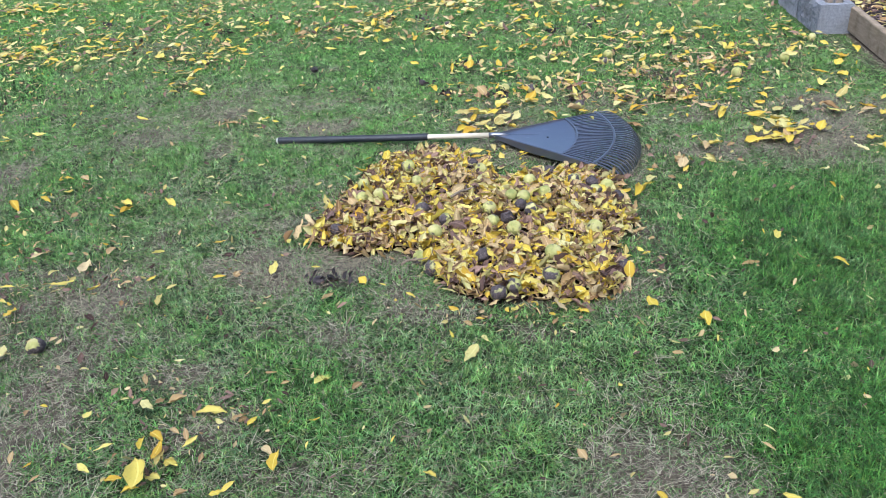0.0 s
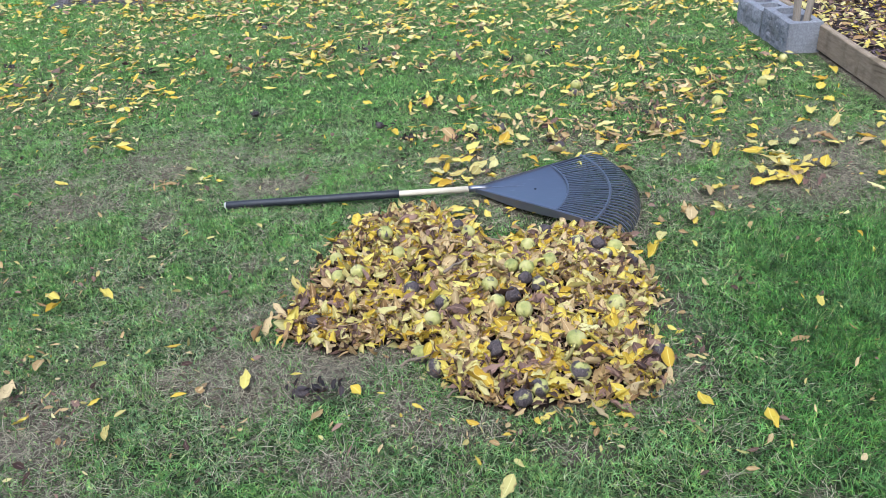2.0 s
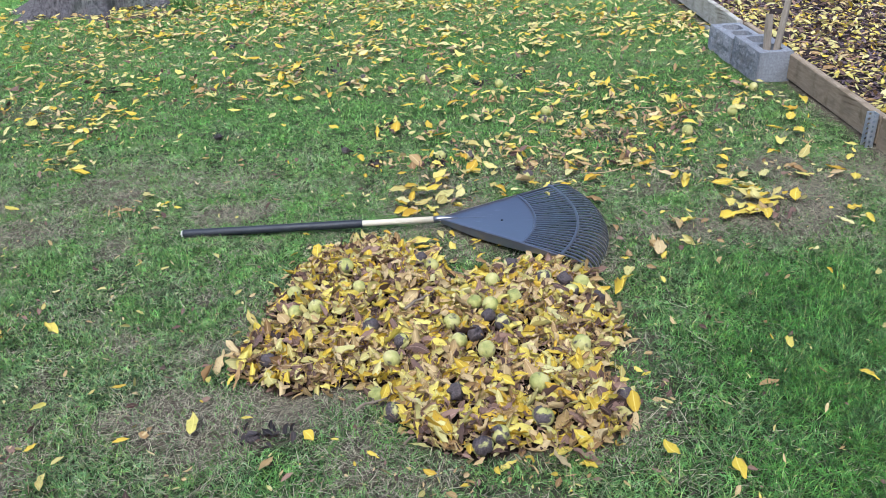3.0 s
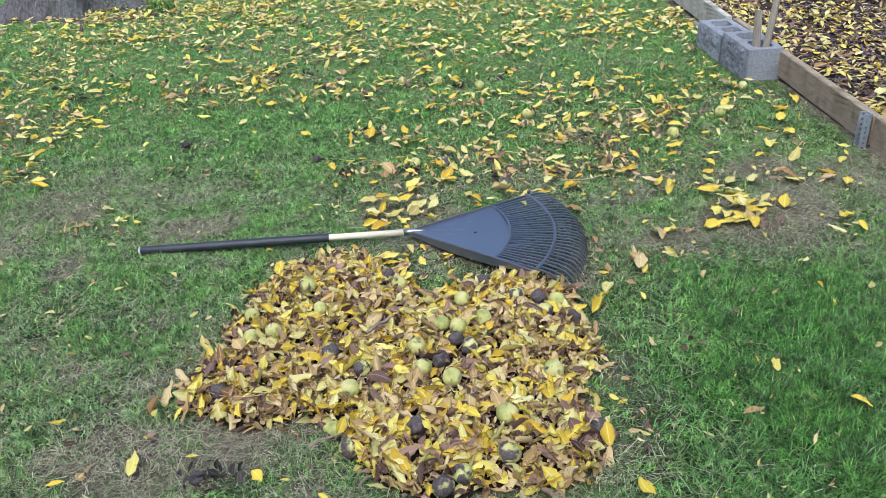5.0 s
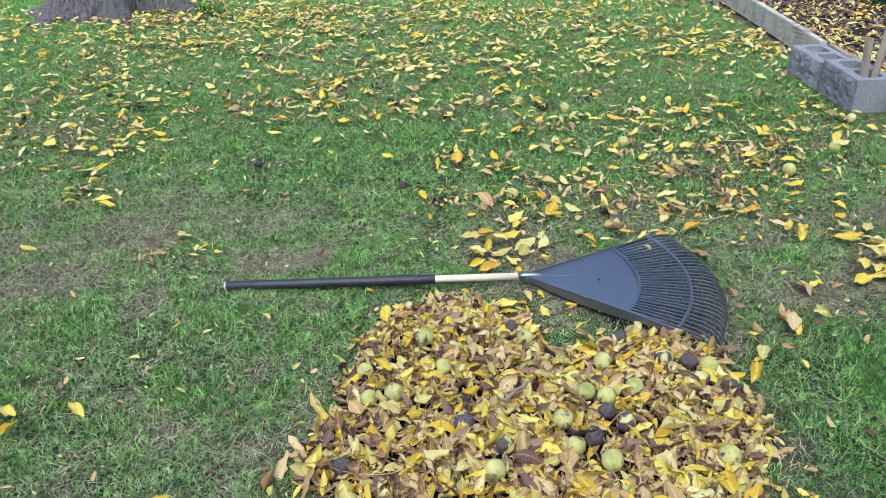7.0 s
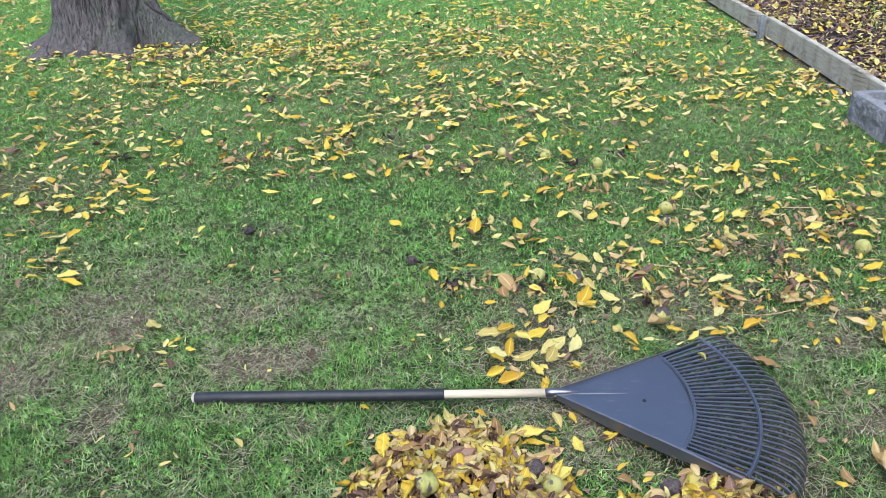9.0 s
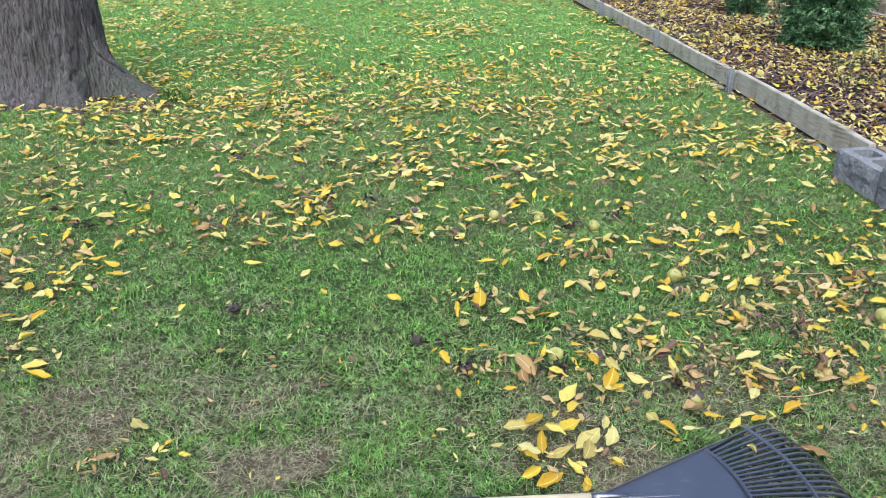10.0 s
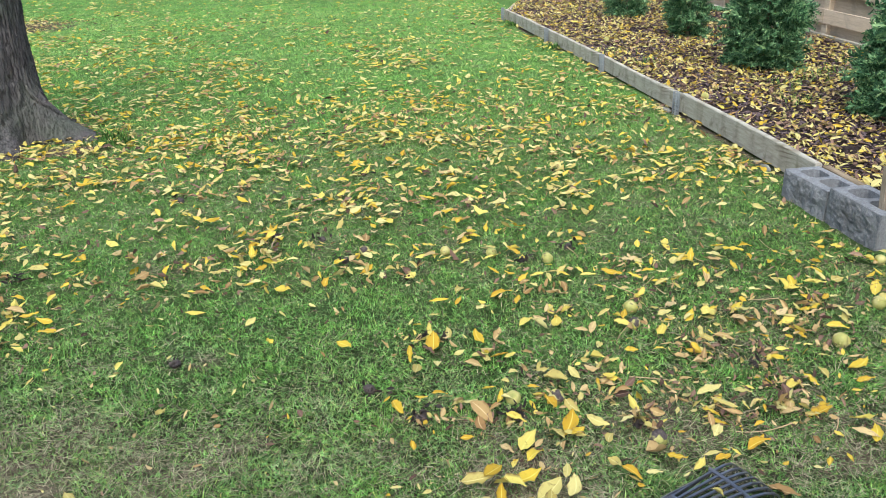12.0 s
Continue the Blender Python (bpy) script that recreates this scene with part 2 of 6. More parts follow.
BOARD, BROWN_BOARD = make_board(), make_board("brown_board", (0.70, 0.58, 0.47))
STAKE = make_plain("grey_stake_wood", ((0.11, 0.09, 0.07), (0.19, 0.16, 0.125), (0.28, 0.24, 0.20)), 18, 0.85, (5, 5, 0.6), bump=0.5, depth=0.002)
STEEL = make_plain("galvanised_steel", ((0.25, 0.28, 0.33), (0.34, 0.375, 0.42), (0.45, 0.48, 0.52)), 45, 0.45, metal=0.6, bump=0.15, depth=0.001, stain=(12, (0.36, 0.38, 0.40)))
FENCE = make_plain("pale_fence_wood", ((0.43, 0.34, 0.255), (0.60, 0.49, 0.385), (0.71, 0.60, 0.49)), 9, 0.8, (6, 0.6, 6), bump=0.4, depth=0.003, stain=(2.0, (0.34, 0.28, 0.22)), spec=0.2)
MULCH = make_plain("dark_mulch", ((0.010, 0.008, 0.009), (0.032, 0.024, 0.025), (0.090, 0.067, 0.064)), 40, 0.95, bump=1.0, depth=0.02, world_space=True, spec=0.1)
CHIPS = make_plain("bark_chips", ((0.036, 0.026, 0.030), (0.120, 0.087, 0.102), (0.26, 0.200, 0.215)), 25, 0.95, bump=0.6, depth=0.005, world_space=True, spec=0.1)
# leaf pile core: crumbled leaves, near black for the shade in the gaps
CORE = make_plain("shaded_leaf_crumble", ((0.006, 0.004, 0.004), (0.016, 0.011, 0.009), (0.05, 0.034, 0.025)), 45, 0.95, bump=1.0, depth=0.01, spec=0.1)
TWIG = make_plain("dry_twig", ((0.10, 0.07, 0.05), (0.22, 0.17, 0.12), (0.32, 0.26, 0.19)), 30, 0.85)
STONE = make_plain("pale_stone", ((0.13, 0.13, 0.125), (0.20, 0.20, 0.19), (0.29, 0.29, 0.28)), 25, 0.9)


def make_bark():
    m, nt, b = material("grey_bark", 0.95, spec=0.15)
    o = coords(nt)
    a, f, w = grain(nt, coords(nt, "Object", (1, 1, 0.22)), 60, 6, 0.7, 0.3), grain(nt, o, 130, 5, 0.7), grain(nt, o, 2.4, 4, 0.6)
    c = ramp(nt, a, (0.32, (0.074, 0.067, 0.073)), (0.5, (0.128, 0.119, 0.128)), (0.68, (0.180, 0.168, 0.176)))
    c = blend(nt, 0.25, c, ramp(nt, f, (0.3, (0.045, 0.038, 0.040)), (0.7, (0.145, 0.128, 0.126))))
    c = blend(nt, grey(nt, w, 0.5, 0.66), c, blend(nt, 1.0, c, (0.86, 1.0, 0.84), "MULTIPLY"))
    fissure = ramp(nt, grain(nt, coords(nt, "Object", (1, 1, 0.10)), 46, 5, 0.6, 0.25), (0.47, (1, 1, 1)), (0.5, (0.1, 0.1, 0.1)), (0.525, (1, 1, 1)))
    # short cross cracks that break the ridges into plates
    cross = ramp(nt, grain(nt, coords(nt, "Object", (0.6, 0.6, 1)), 24, 3, 0.6, 0.8), (0.48, (1, 1, 1)), (0.5, (0.86, 0.86, 0.86)), (0.52, (1, 1, 1)))
    crack = blend(nt, 1.0, fissure, cross, "MULTIPLY")
    c = blend(nt, crack, blend(nt, 1.0, c, (0.50, 0.47, 0.48), "MULTIPLY"), c)
    paint(nt, b, c)
    relief(nt, b, blend(nt, 0.5, crack, blend(nt, 0.4, a, f)), 0.9, 0.025)
    return m


def make_needles():
    m, nt, b = material("cedar_foliage", 0.5, spec=0.3)
    c = ramp(nt, chance(nt, True), (0.0, (0.022, 0.064, 0.032)), (0.4, (0.080, 0.190, 0.096)), (0.75, (0.195, 0.37, 0.175)), (1.0, (0.36, 0.52, 0.25)))
    paint(nt, b, c)
    thin(m, nt, b, c, 0.3)
    return m


BARK, NEEDLES = make_bark(), make_needles()


# ---- mesh helpers ----
def part(name, bm, mat, parent=None, label="", smooth=False):
    """Links a bmesh as one mesh object, under parent where one is given."""
    me = bpy.data.meshes.new(name)
    bm.to_mesh(me)
    bm.free()
    me.materials.append(mat)
    if smooth:
        me.polygons.foreach_set("use_smooth", [True] * len(me.polygons))
    ob = new(name, me)
    ob.parent = parent
    return tagged(ob, label)


def bulk(name, verts, faces, mats, slots=None, uv=None, smooth=False):
    """One mesh from arrays: faces all have the same number of corners."""
    me = bpy.data.meshes.new(name)
    n, k = faces.shape
    me.vertices.add(len(verts))
    me.vertices.foreach_set("co", np.ascontiguousarray(verts, dtype=np.float32).ravel())
    me.loops.add(n * k)
    me.loops.foreach_set("vertex_index", np.ascontiguousarray(faces, dtype=np.int32).ravel())
    me.polygons.add(n)
    me.polygons.foreach_set("loop_start", np.arange(0, n * k, k, dtype=np.int32))
    me.polygons.foreach_set("loop_total", np.full(n, k, dtype=np.int32))
    for m in mats:
        me.materials.append(m)
    if slots is not None:
        me.polygons.foreach_set("material_index", np.ascontiguousarray(slots, dtype=np.int32))
    if smooth:
        me.polygons.foreach_set("use_smooth", np.ones(n, dtype=bool))
    if uv is not None:
        me.uv_layers.new(name="UVMap").data.foreach_set("uv", np.ascontiguousarray(uv[faces.ravel()], dtype=np.float32).ravel())
    me.update(calc_edges=True)
    me.validate()
    return me


def box(bm, lo, hi, m=None):
    """A box from corner to corner, turned by m."""
    vs = [bm.verts.new((x, y, z)) for x in (lo[0], hi[0]) for y in (lo[1], hi[1]) for z in (lo[2], hi[2])]
    for f in ((0, 1, 3, 2), (4, 6, 7, 5), (0, 4, 5, 1), (2, 3, 7, 6), (0, 2, 6, 4), (1, 5, 7, 3)):
        bm.faces.new([vs[i] for i in f])
    if m is not None:
        bmesh.ops.transform(bm, matrix=m, verts=vs)
    return vs


def soften(bm, width, segments=2):
    bmesh.ops.bevel(bm, geom=list(bm.edges), offset=width, segments=segments, affect="EDGES", clamp_overlap=True)


def tube(bm, path, radii, sides=10, caps=True):
    """A tube along a path of points."""
    rings = []
    for i, p in enumerate(path):
        p = Vector(p)
        d = (Vector(path[min(i + 1, len(path) - 1)]) - Vector(path[max(i - 1, 0)])).normalized()
        q = d.to_track_quat("Z", "Y")
        rings.append([bm.verts.new(p + q @ Vector((radii[i] * math.cos(a), radii[i] * math.sin(a), 0))) for a in (2 * math.pi * k / sides for k in range(sides))])
    for a, b in zip(rings, rings[1:]):
        for k in range(sides):
            bm.faces.new((a[k], a[(k + 1) % sides], b[(k + 1) % sides], b[k]))
    if caps:
        bm.faces.new(list(reversed(rings[0])))
        bm.faces.new(rings[-1])


def value_noise(x, y, cell, seed):
    """Smooth noise from 0 to 1 on arrays."""
    table = np.random.RandomState(seed).rand(256, 256)
    u, v = np.asarray(x) / cell + 97.3, np.asarray(y) / cell + 61.7
    i, j = np.floor(u).astype(int), np.floor(v).astype(int)
    a, b = u - i, v - j
    a, b = a * a * (3 - 2 * a), b * b * (3 - 2 * b)
    i, j, i1, j1 = i % 256, j % 256, (i + 1) % 256, (j + 1) % 256
    return (table[i, j] * (1 - a) + table[i1, j] * a) * (1 - b) + (table[i, j1] * (1 - a) + table[i1, j1] * a) * b


# ---- the plan of the garden ----
BED_Z = 0.105                                   # the mulch, above the lawn
TREE = (-3.32, 8.38)


def edge_x(y):
    """The lawn side of the board edging."""
    return np.interp(y, (0.0, 5.25, 6.1, 7.9, 9.6, 11.4, 13.45, 14.3, 15.3, 17.2), (1.87, 1.862, 1.822, 1.800, 1.738, 1.640, 1.520, 1.79, 2.37, 3.5))


# shrubs: x, y, radius, height, seed, sprays, outline from foot to tip
SHRUBS = ((3.10, 7.05, 0.36, 0.90, 5, 400, (1.0, 0.96, 0.74, 0.40, 0.06)), (2.91, 8.88, 0.215, 1.3, 6, 400, (0.66, 0.9, 1.0, 0.68, 0.06)),
          (2.98, 10.7, 0.14, 1.15, 7, 290, (0.66, 0.9, 1.0, 0.68, 0.06)), (2.89, 12.45, 0.15, 1.1, 8, 230, (0.7, 0.92, 1.0, 0.66, 0.06)),
          (2.75, 14.7, 0.20, 1.1, 9, 200, (0.7, 0.92, 1.0, 0.66, 0.06)))

# heaps of the leaf pile: x, y, half width, half length, height
HEAPS = ((-0.50, 3.07, 0.32, 0.41, 0.055), (-0.64, 2.76, 0.26, 0.22, 0.045), (0.04, 2.80, 0.31, 0.44, 0.065), (-0.10, 2.46, 0.28, 0.25, 0.055),
         (0.10, 2.46, 0.20, 0.20, 0.045), (-0.28, 2.80, 0.34, 0.34, 0.055), (0.12, 3.08, 0.20, 0.18, 0.04))


def pile_height(x, y):
    h = np.zeros_like(np.asarray(x, dtype=float))
    wob = 0.75 + 0.5 * value_noise(x, y, 0.11, 5)
    for cx, cy, a, b, top in HEAPS:
        q = ((x - cx) / a) ** 2 + ((y - cy) / b) ** 2
        h = np.maximum(h, top * np.clip(1 - q / wob, 0, None) ** 0.6)
    return h


# worn spots in the lawn: x, y, half width, half length, how bare
WORN = ((-1.41, 1.74, 0.24, 0.11, 0.8), (-1.09, 1.85, 0.22, 0.09, 0.85), (-0.95, 1.59, 0.16, 0.10, 0.7), (-0.65, 2.03, 0.15, 0.10, 0.8), (-0.52, 1.92, 0.14, 0.07, 0.75), (0.55, 1.88, 0.10, 0.06, 0.7),
        (0.38, 2.65, 0.10, 0.11, 0.85), (-0.29, 2.16, 0.16, 0.06, 0.85), (-0.02, 2.08, 0.2, 0.07, 0.85), (-1.12, 3.81, 0.22, 0.13, 0.95), (-0.97, 3.88, 0.11, 0.11, 0.85), (-1.53, 3.56, 0.08, 0.15, 0.9),
        (-1.06, 3.14, 0.07, 0.09, 0.7), (-1.13, 2.76, 0.10, 0.10, 0.75), (-0.92, 3.48, 0.07, 0.07, 0.7), (0.58, 3.60, 0.13, 0.11, 0.65), (-1.18, 4.10, 0.17, 0.10, 0.6), (-1.62, 4.37, 0.09, 0.06, 0.6), (-1.27, 4.77, 0.09, 0.06, 0.75),
        (-0.78, 2.36, 0.10, 0.07, 0.8), (-1.9, 1.5, 0.3, 0.2, 0.6), (-2.6, 5.3, 0.7, 0.35, 0.5), (0.30, 4.10, 0.4, 0.22, 0.5), (0.95, 4.0, 0.35, 0.2, 0.4), (0.75, 4.65, 0.5, 0.3, 0.35), (-0.1, 3.35, 0.2, 0.1, 0.5),
        (-2.62, 7.92, 0.30, 0.20, 1.3), (-5.4, 15.2, 1.1, 1.15, 1.25))


def bareness(x, y):
    """0 where the grass is full, 1 on bare soil."""
    d = np.zeros_like(x)
    wob = value_noise(x, y, 0.09, 11) * 0.8 + value_noise(x, y, 0.3, 12) * 0.7
    for cx, cy, a, b, k in WORN:
        q = ((x - cx) / a) ** 2 + ((y - cy) / b) ** 2
        d = np.maximum(d, min(1.0, 0.85 * k) * np.clip(1.5 - q - 0.75 * wob, 0, 1))
    lush = np.clip((x - 0.05 - 0.3 * value_noise(x, y, 0.3, 37)) / 0.35, 0, 1) * np.clip((3.5 - y) / 0.4, 0, 1) * 1.15 + 0.8 * np.clip(1.2 - ((x + 0.9) / 0.9) ** 2 - ((y - 4.9) / 0.7) ** 2, 0, 1)
    thin_zone = np.clip((0.55 * value_noise(x, y, 0.6, 3) + 0.45 * value_noise(x, y, 0.2, 7) - 0.42) * 2.8, 0, 0.68) * np.clip((4.6 - y) / 0.8, 0.12, 1) * np.clip((x + 3.7) / 0.5, 0.1, 1) * np.clip((y - 0.7) / 0.5, 0.1, 1)
    fine = np.clip((value_noise(x, y, 0.07, 4) - 0.45) * 1.5, 0, 0.6)
    d = np.maximum(d, np.clip(1.2 - np.abs(edge_x(y) - x) / 0.03, 0, 1))
    return np.clip(np.maximum(d, (thin_zone + 0.5 * fine) * np.clip(1 - 0.9 * lush, 0, 1)), 0, 1)


def spread(lo, hi, fine, n_out, far):
    """Grid lines: even from lo to hi, then wider and wider to far."""
    out = np.geomspace(fine, far, n_out)
    return np.concatenate((lo - out[::-1], np.arange(lo, hi + fine / 2, fine), hi + out))


def ground_z(x, y):
    return 0.016 * (value_noise(x, y, 0.5, 21) - 0.5) + 0.010 * (value_noise(x, y, 0.13, 22) - 0.5) - 0.008


def make_ground():
    xs, ys = spread(-6.0, 4.5, 0.075, 26, 700.0), spread(0.4, 16.0, 0.075, 26, 700.0)
    X, Y = np.meshgrid(xs, ys)
    near = np.clip(1.5 - np.maximum(np.abs(X + 0.7) - 5.2, np.abs(Y - 8) - 7.5), 0, 1)
    Z = ground_z(X, Y) * near
    v = np.stack((X, Y, Z), -1).reshape(-1, 3)
    i = np.arange(len(ys) * len(xs)).reshape(len(ys), len(xs))
    f = np.stack((i[:-1, :-1], i[:-1, 1:], i[1:, 1:], i[1:, :-1]), -1).reshape(-1, 4)
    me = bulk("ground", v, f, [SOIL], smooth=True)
    me.attributes.new("worn", "FLOAT", "POINT").data.foreach_set("value", (bareness(v[:, 0], v[:, 1]) * near.ravel()).astype(np.float32))
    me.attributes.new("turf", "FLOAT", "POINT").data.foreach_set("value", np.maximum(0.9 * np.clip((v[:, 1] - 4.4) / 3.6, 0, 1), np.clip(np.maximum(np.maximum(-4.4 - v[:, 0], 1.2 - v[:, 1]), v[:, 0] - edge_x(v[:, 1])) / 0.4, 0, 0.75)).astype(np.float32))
    tagged(new("ground", me), "brown and green lawn soil between the grass", "ground", kind="structure")


make_ground()


# ---- unseen plain walls, added to close the garden and cut low sky light ----
def plain_wall(name, lo, hi, mat, label):
    bm = bmesh.new()
    box(bm, lo, hi)
    tagged(part(name, bm, mat), label, "wall", kind="structure")


SCREEN_GREY = make_plain("screen_grey", ((0.30, 0.28, 0.25), (0.36, 0.34, 0.30), (0.42, 0.40, 0.36)), 3, 0.8, bump=0.2)
SCREEN_GREEN = make_plain("screen_green", ((0.02, 0.045, 0.015), (0.04, 0.08, 0.03), (0.07, 0.12, 0.045)), 6, 0.9, bump=1.0, depth=0.05)
plain_wall("wall_south", (-12.0, -4.2, -0.1), (6.0, -4.0, 5.0), SCREEN_GREY, "plain unseen wall added behind the lawn to cut low sky light")
plain_wall("wall_west", (-12.2, -4.2, -0.1), (-12.0, 27.0, 2.2), SCREEN_GREEN, "plain unseen green wall added along the lawn to cut low sky light")
plain_wall("wall_north", (-12.0, 27.0, -0.1), (8.0, 27.6, 3.0), SCREEN_GREEN, "plain unseen green wall added across the end of the lawn to cut low sky light")


# ---- the planting bed, its boards, blocks and brackets ----
def make_bed():
    ys = np.arange(-3.9, 17.2, 0.06)
    us = np.concatenate(([0.0], np.linspace(0, 1, 44)))
    Y, U = np.meshgrid(ys, us, indexing="ij")
    X = edge_x(Y) + 0.035 + U * (4.45 - edge_x(Y))
    Z = BED_Z + 0.03 * (value_noise(X, Y, 0.35, 31) - 0.5) + 0.03 * (value_noise(X, Y, 0.08, 32) - 0.5)
    Z[:, 0] = -0.03
    Z[0], Z[-1], Z[:, -1] = -0.03, -0.03, -0.03
    v = np.stack((X, Y, Z), -1).reshape(-1, 3)
    i = np.arange(v.shape[0]).reshape(Y.shape)
    f = np.stack((i[:-1, :-1], i[:-1, 1:], i[1:, 1:], i[1:, :-1]), -1).reshape(-1, 4)
    tagged(new("mulch_bed", bulk("mulch_bed", v, f, [MULCH], smooth=True)), "dark brown shredded mulch filling the raised bed", "mulch", kind="structure")
    # loose chips of bark
    rng = np.random.RandomState(41)
    n = 23000
    y = np.where(rng.rand(n) < 0.14, rng.uniform(-3.8, 2.2, n), rng.uniform(2.2, 16.6, n))
    x = edge_x(y) + 0.05 + rng.rand(n) * (4.15 - edge_x(y))
    cube = np.array([(a, b, c) for a in (-1, 1) for b in (-1, 1) for c in (-1, 1)], dtype=float) * 0.5
    quads = np.array(((0, 1, 3, 2), (4, 6, 7, 5), (0, 4, 5, 1), (2, 3, 7, 6), (0, 2, 6, 4), (1, 5, 7, 3)))
    s = np.stack((rng.uniform(0.015, 0.06, n), rng.uniform(0.004, 0.016, n), rng.uniform(0.003, 0.008, n)), -1)
    V = turn_all(cube[None] * s[:, None], rng.uniform(0, 6.3, n), rng.normal(0, 0.3, n), rng.normal(0, 0.3, n))
    V += np.stack((x, y, BED_Z + rng.uniform(0.0, 0.02, n)), -1)[:, None]
    F = (quads[None] + 8 * np.arange(n)[:, None, None]).reshape(-1, 4)
    tagged(new("mulch_chips", bulk("mulch_chips", V.reshape(-1, 3), F, [CHIPS])), "dark brown loose bark chips in the bed", "mulch", kind="stuff")


def turn_all(V, yaw, pitch, roll):
    """Turns each of a row of point sets: roll about x, pitch about y, yaw about z."""
    def spin(V, a, i, j):
        c, s = np.cos(a)[:, None], np.sin(a)[:, None]
        W = V.copy()
        W[..., i], W[..., j] = c * V[..., i] - s * V[..., j], s * V[..., i] + c * V[..., j]
        return W
    return spin(spin(spin(V, roll, 1, 2), pitch, 2, 0), yaw, 0, 1)


make_bed()


def edging_board(y0, y1, top=0.148, drop=0.02, x0=None, x1=None, label="weathered grey-brown wooden board edging the raised mulch bed", at=None, wood=None):
    a = Vector((float(edge_x(y0)) if x0 is None else x0, y0, 0))
    b = Vector((float(edge_x(y1)) if x1 is None else x1, y1, 0))
    length = (b - a).length
    bm = bmesh.new()
    steps = 14
    rng = random.Random(int(y0 * 100))
    rows = []
    for i in range(steps + 1):
        t = length * i / steps
        sag = 0.003 * math.sin(3 * t + y0) + rng.uniform(-0.0012, 0.0012)
        bow = 0.003 * math.sin(2.1 * t + 2 * y0)
        rows.append([bm.verts.new((x + bow, t, z)) for x, z in ((0, -drop), (0, top - 0.006 + sag), (0.006, top + sag), (0.034, top + sag), (0.040, top - 0.006 + sag), (0.040, -drop))])
    for r, s in zip(rows, rows[1:]):
        for k in range(6):
            bm.faces.new((r[k], s[k], s[(k + 1) % 6], r[(k + 1) % 6]))
    bm.faces.new(rows[0])
    bm.faces.new(list(reversed(rows[-1])))
    bmesh.ops.recalc_face_normals(bm, faces=bm.faces)
    ob = part("edging_board", bm, wood or BOARD)
    d = b - a
    ob.matrix_world = Matrix.Translation(a) @ Matrix.Rotation(math.atan2(-d.x, d.y), 4, "Z")
    if at is not None:
        ob.matrix_world = at
    tagged(ob, label, "board", "boards round the bed")


edging_board(-3.8, 0.2, label="brown damp wooden board edging the raised mulch bed", wood=BROWN_BOARD)
edging_board(0.206, 4.205, label="brown damp wooden board edging the raised mulch bed", wood=BROWN_BOARD)
edging_board(4.211, 6.06, drop=-0.008, x0=1.858, x1=1.865, label="brown damp wooden board edging the raised mulch bed", wood=BROWN_BOARD)
edging_board(6.066, 7.9, 0.160, -0.014, x0=1.822)
edging_board(7.906, 9.6, 0.138, -0.010)
edging_board(9.606, 11.4, 0.138, -0.010)
edging_board(11.406, 13.45, 0.142, -0.010)
edging_board(13.47, 14.2, 0.132, x0=1.56, x1=1.80)


def steel_bracket(x, y, high=0.165, turn=0.0):
    """A perforated steel channel that stands against the boards."""
    holder = new("steel_bracket")
    w, n = 0.046, 7
    pitch = high / n
    def plate(m, width):
        bm = bmesh.new()
        for i in range(n):
            z0, z1, c = i * pitch, (i + 1) * pitch, (i + 0.5) * pitch
            sq = [(-width / 2, z0), (0, z0), (width / 2, z0), (width / 2, c), (width / 2, z1), (0, z1), (-width / 2, z1), (-width / 2, c)]
            ring = [(0.0065 * math.cos(a), c + 0.0065 * math.sin(a)) for a in (radians(225 + 45 * k) for k in range(8))]
            o = [bm.verts.new((u, 0, v)) for u, v in sq]
            q = [bm.verts.new((u, 0, v)) for u, v in ring]
            for k in range(8):
                bm.faces.new((o[k], o[(k + 1) % 8], q[(k + 1) % 8], q[k]))
        bmesh.ops.remove_doubles(bm, verts=bm.verts, dist=1e-5)
        ext = bmesh.ops.extrude_face_region(bm, geom=list(bm.faces))
        bmesh.ops.translate(bm, vec=(0, 0.003, 0), verts=[v for v in ext["geom"] if isinstance(v, bmesh.types.BMVert)])
        bmesh.ops.transform(bm, matrix=m, verts=bm.verts)
        bmesh.ops.recalc_face_normals(bm, faces=bm.faces)
        return bm
    part("web", plate(Matrix.Rotation(radians(90), 4, "Z"), w), STEEL, holder)
    part("flange", plate(Matrix.Translation((-0.019, -w / 2, 0)), 0.036), STEEL, holder)
    part("flange", plate(Matrix.Translation((-0.019, w / 2 - 0.003, 0)), 0.036), STEEL, holder)
    holder.matrix_world = pose(x - 0.002, y, -0.012, 0, 0, turn)
    return tagged(holder, "grey galvanised steel bracket with round holes holding the boards", "bracket", "brackets along the bed")


steel_bracket(1.848, 4.222, 0.172)
for yb in (7.93, 9.62, 11.42, 13.45):
    steel_bracket(float(edge_x(yb)) - 0.004, yb, 0.172, 3)


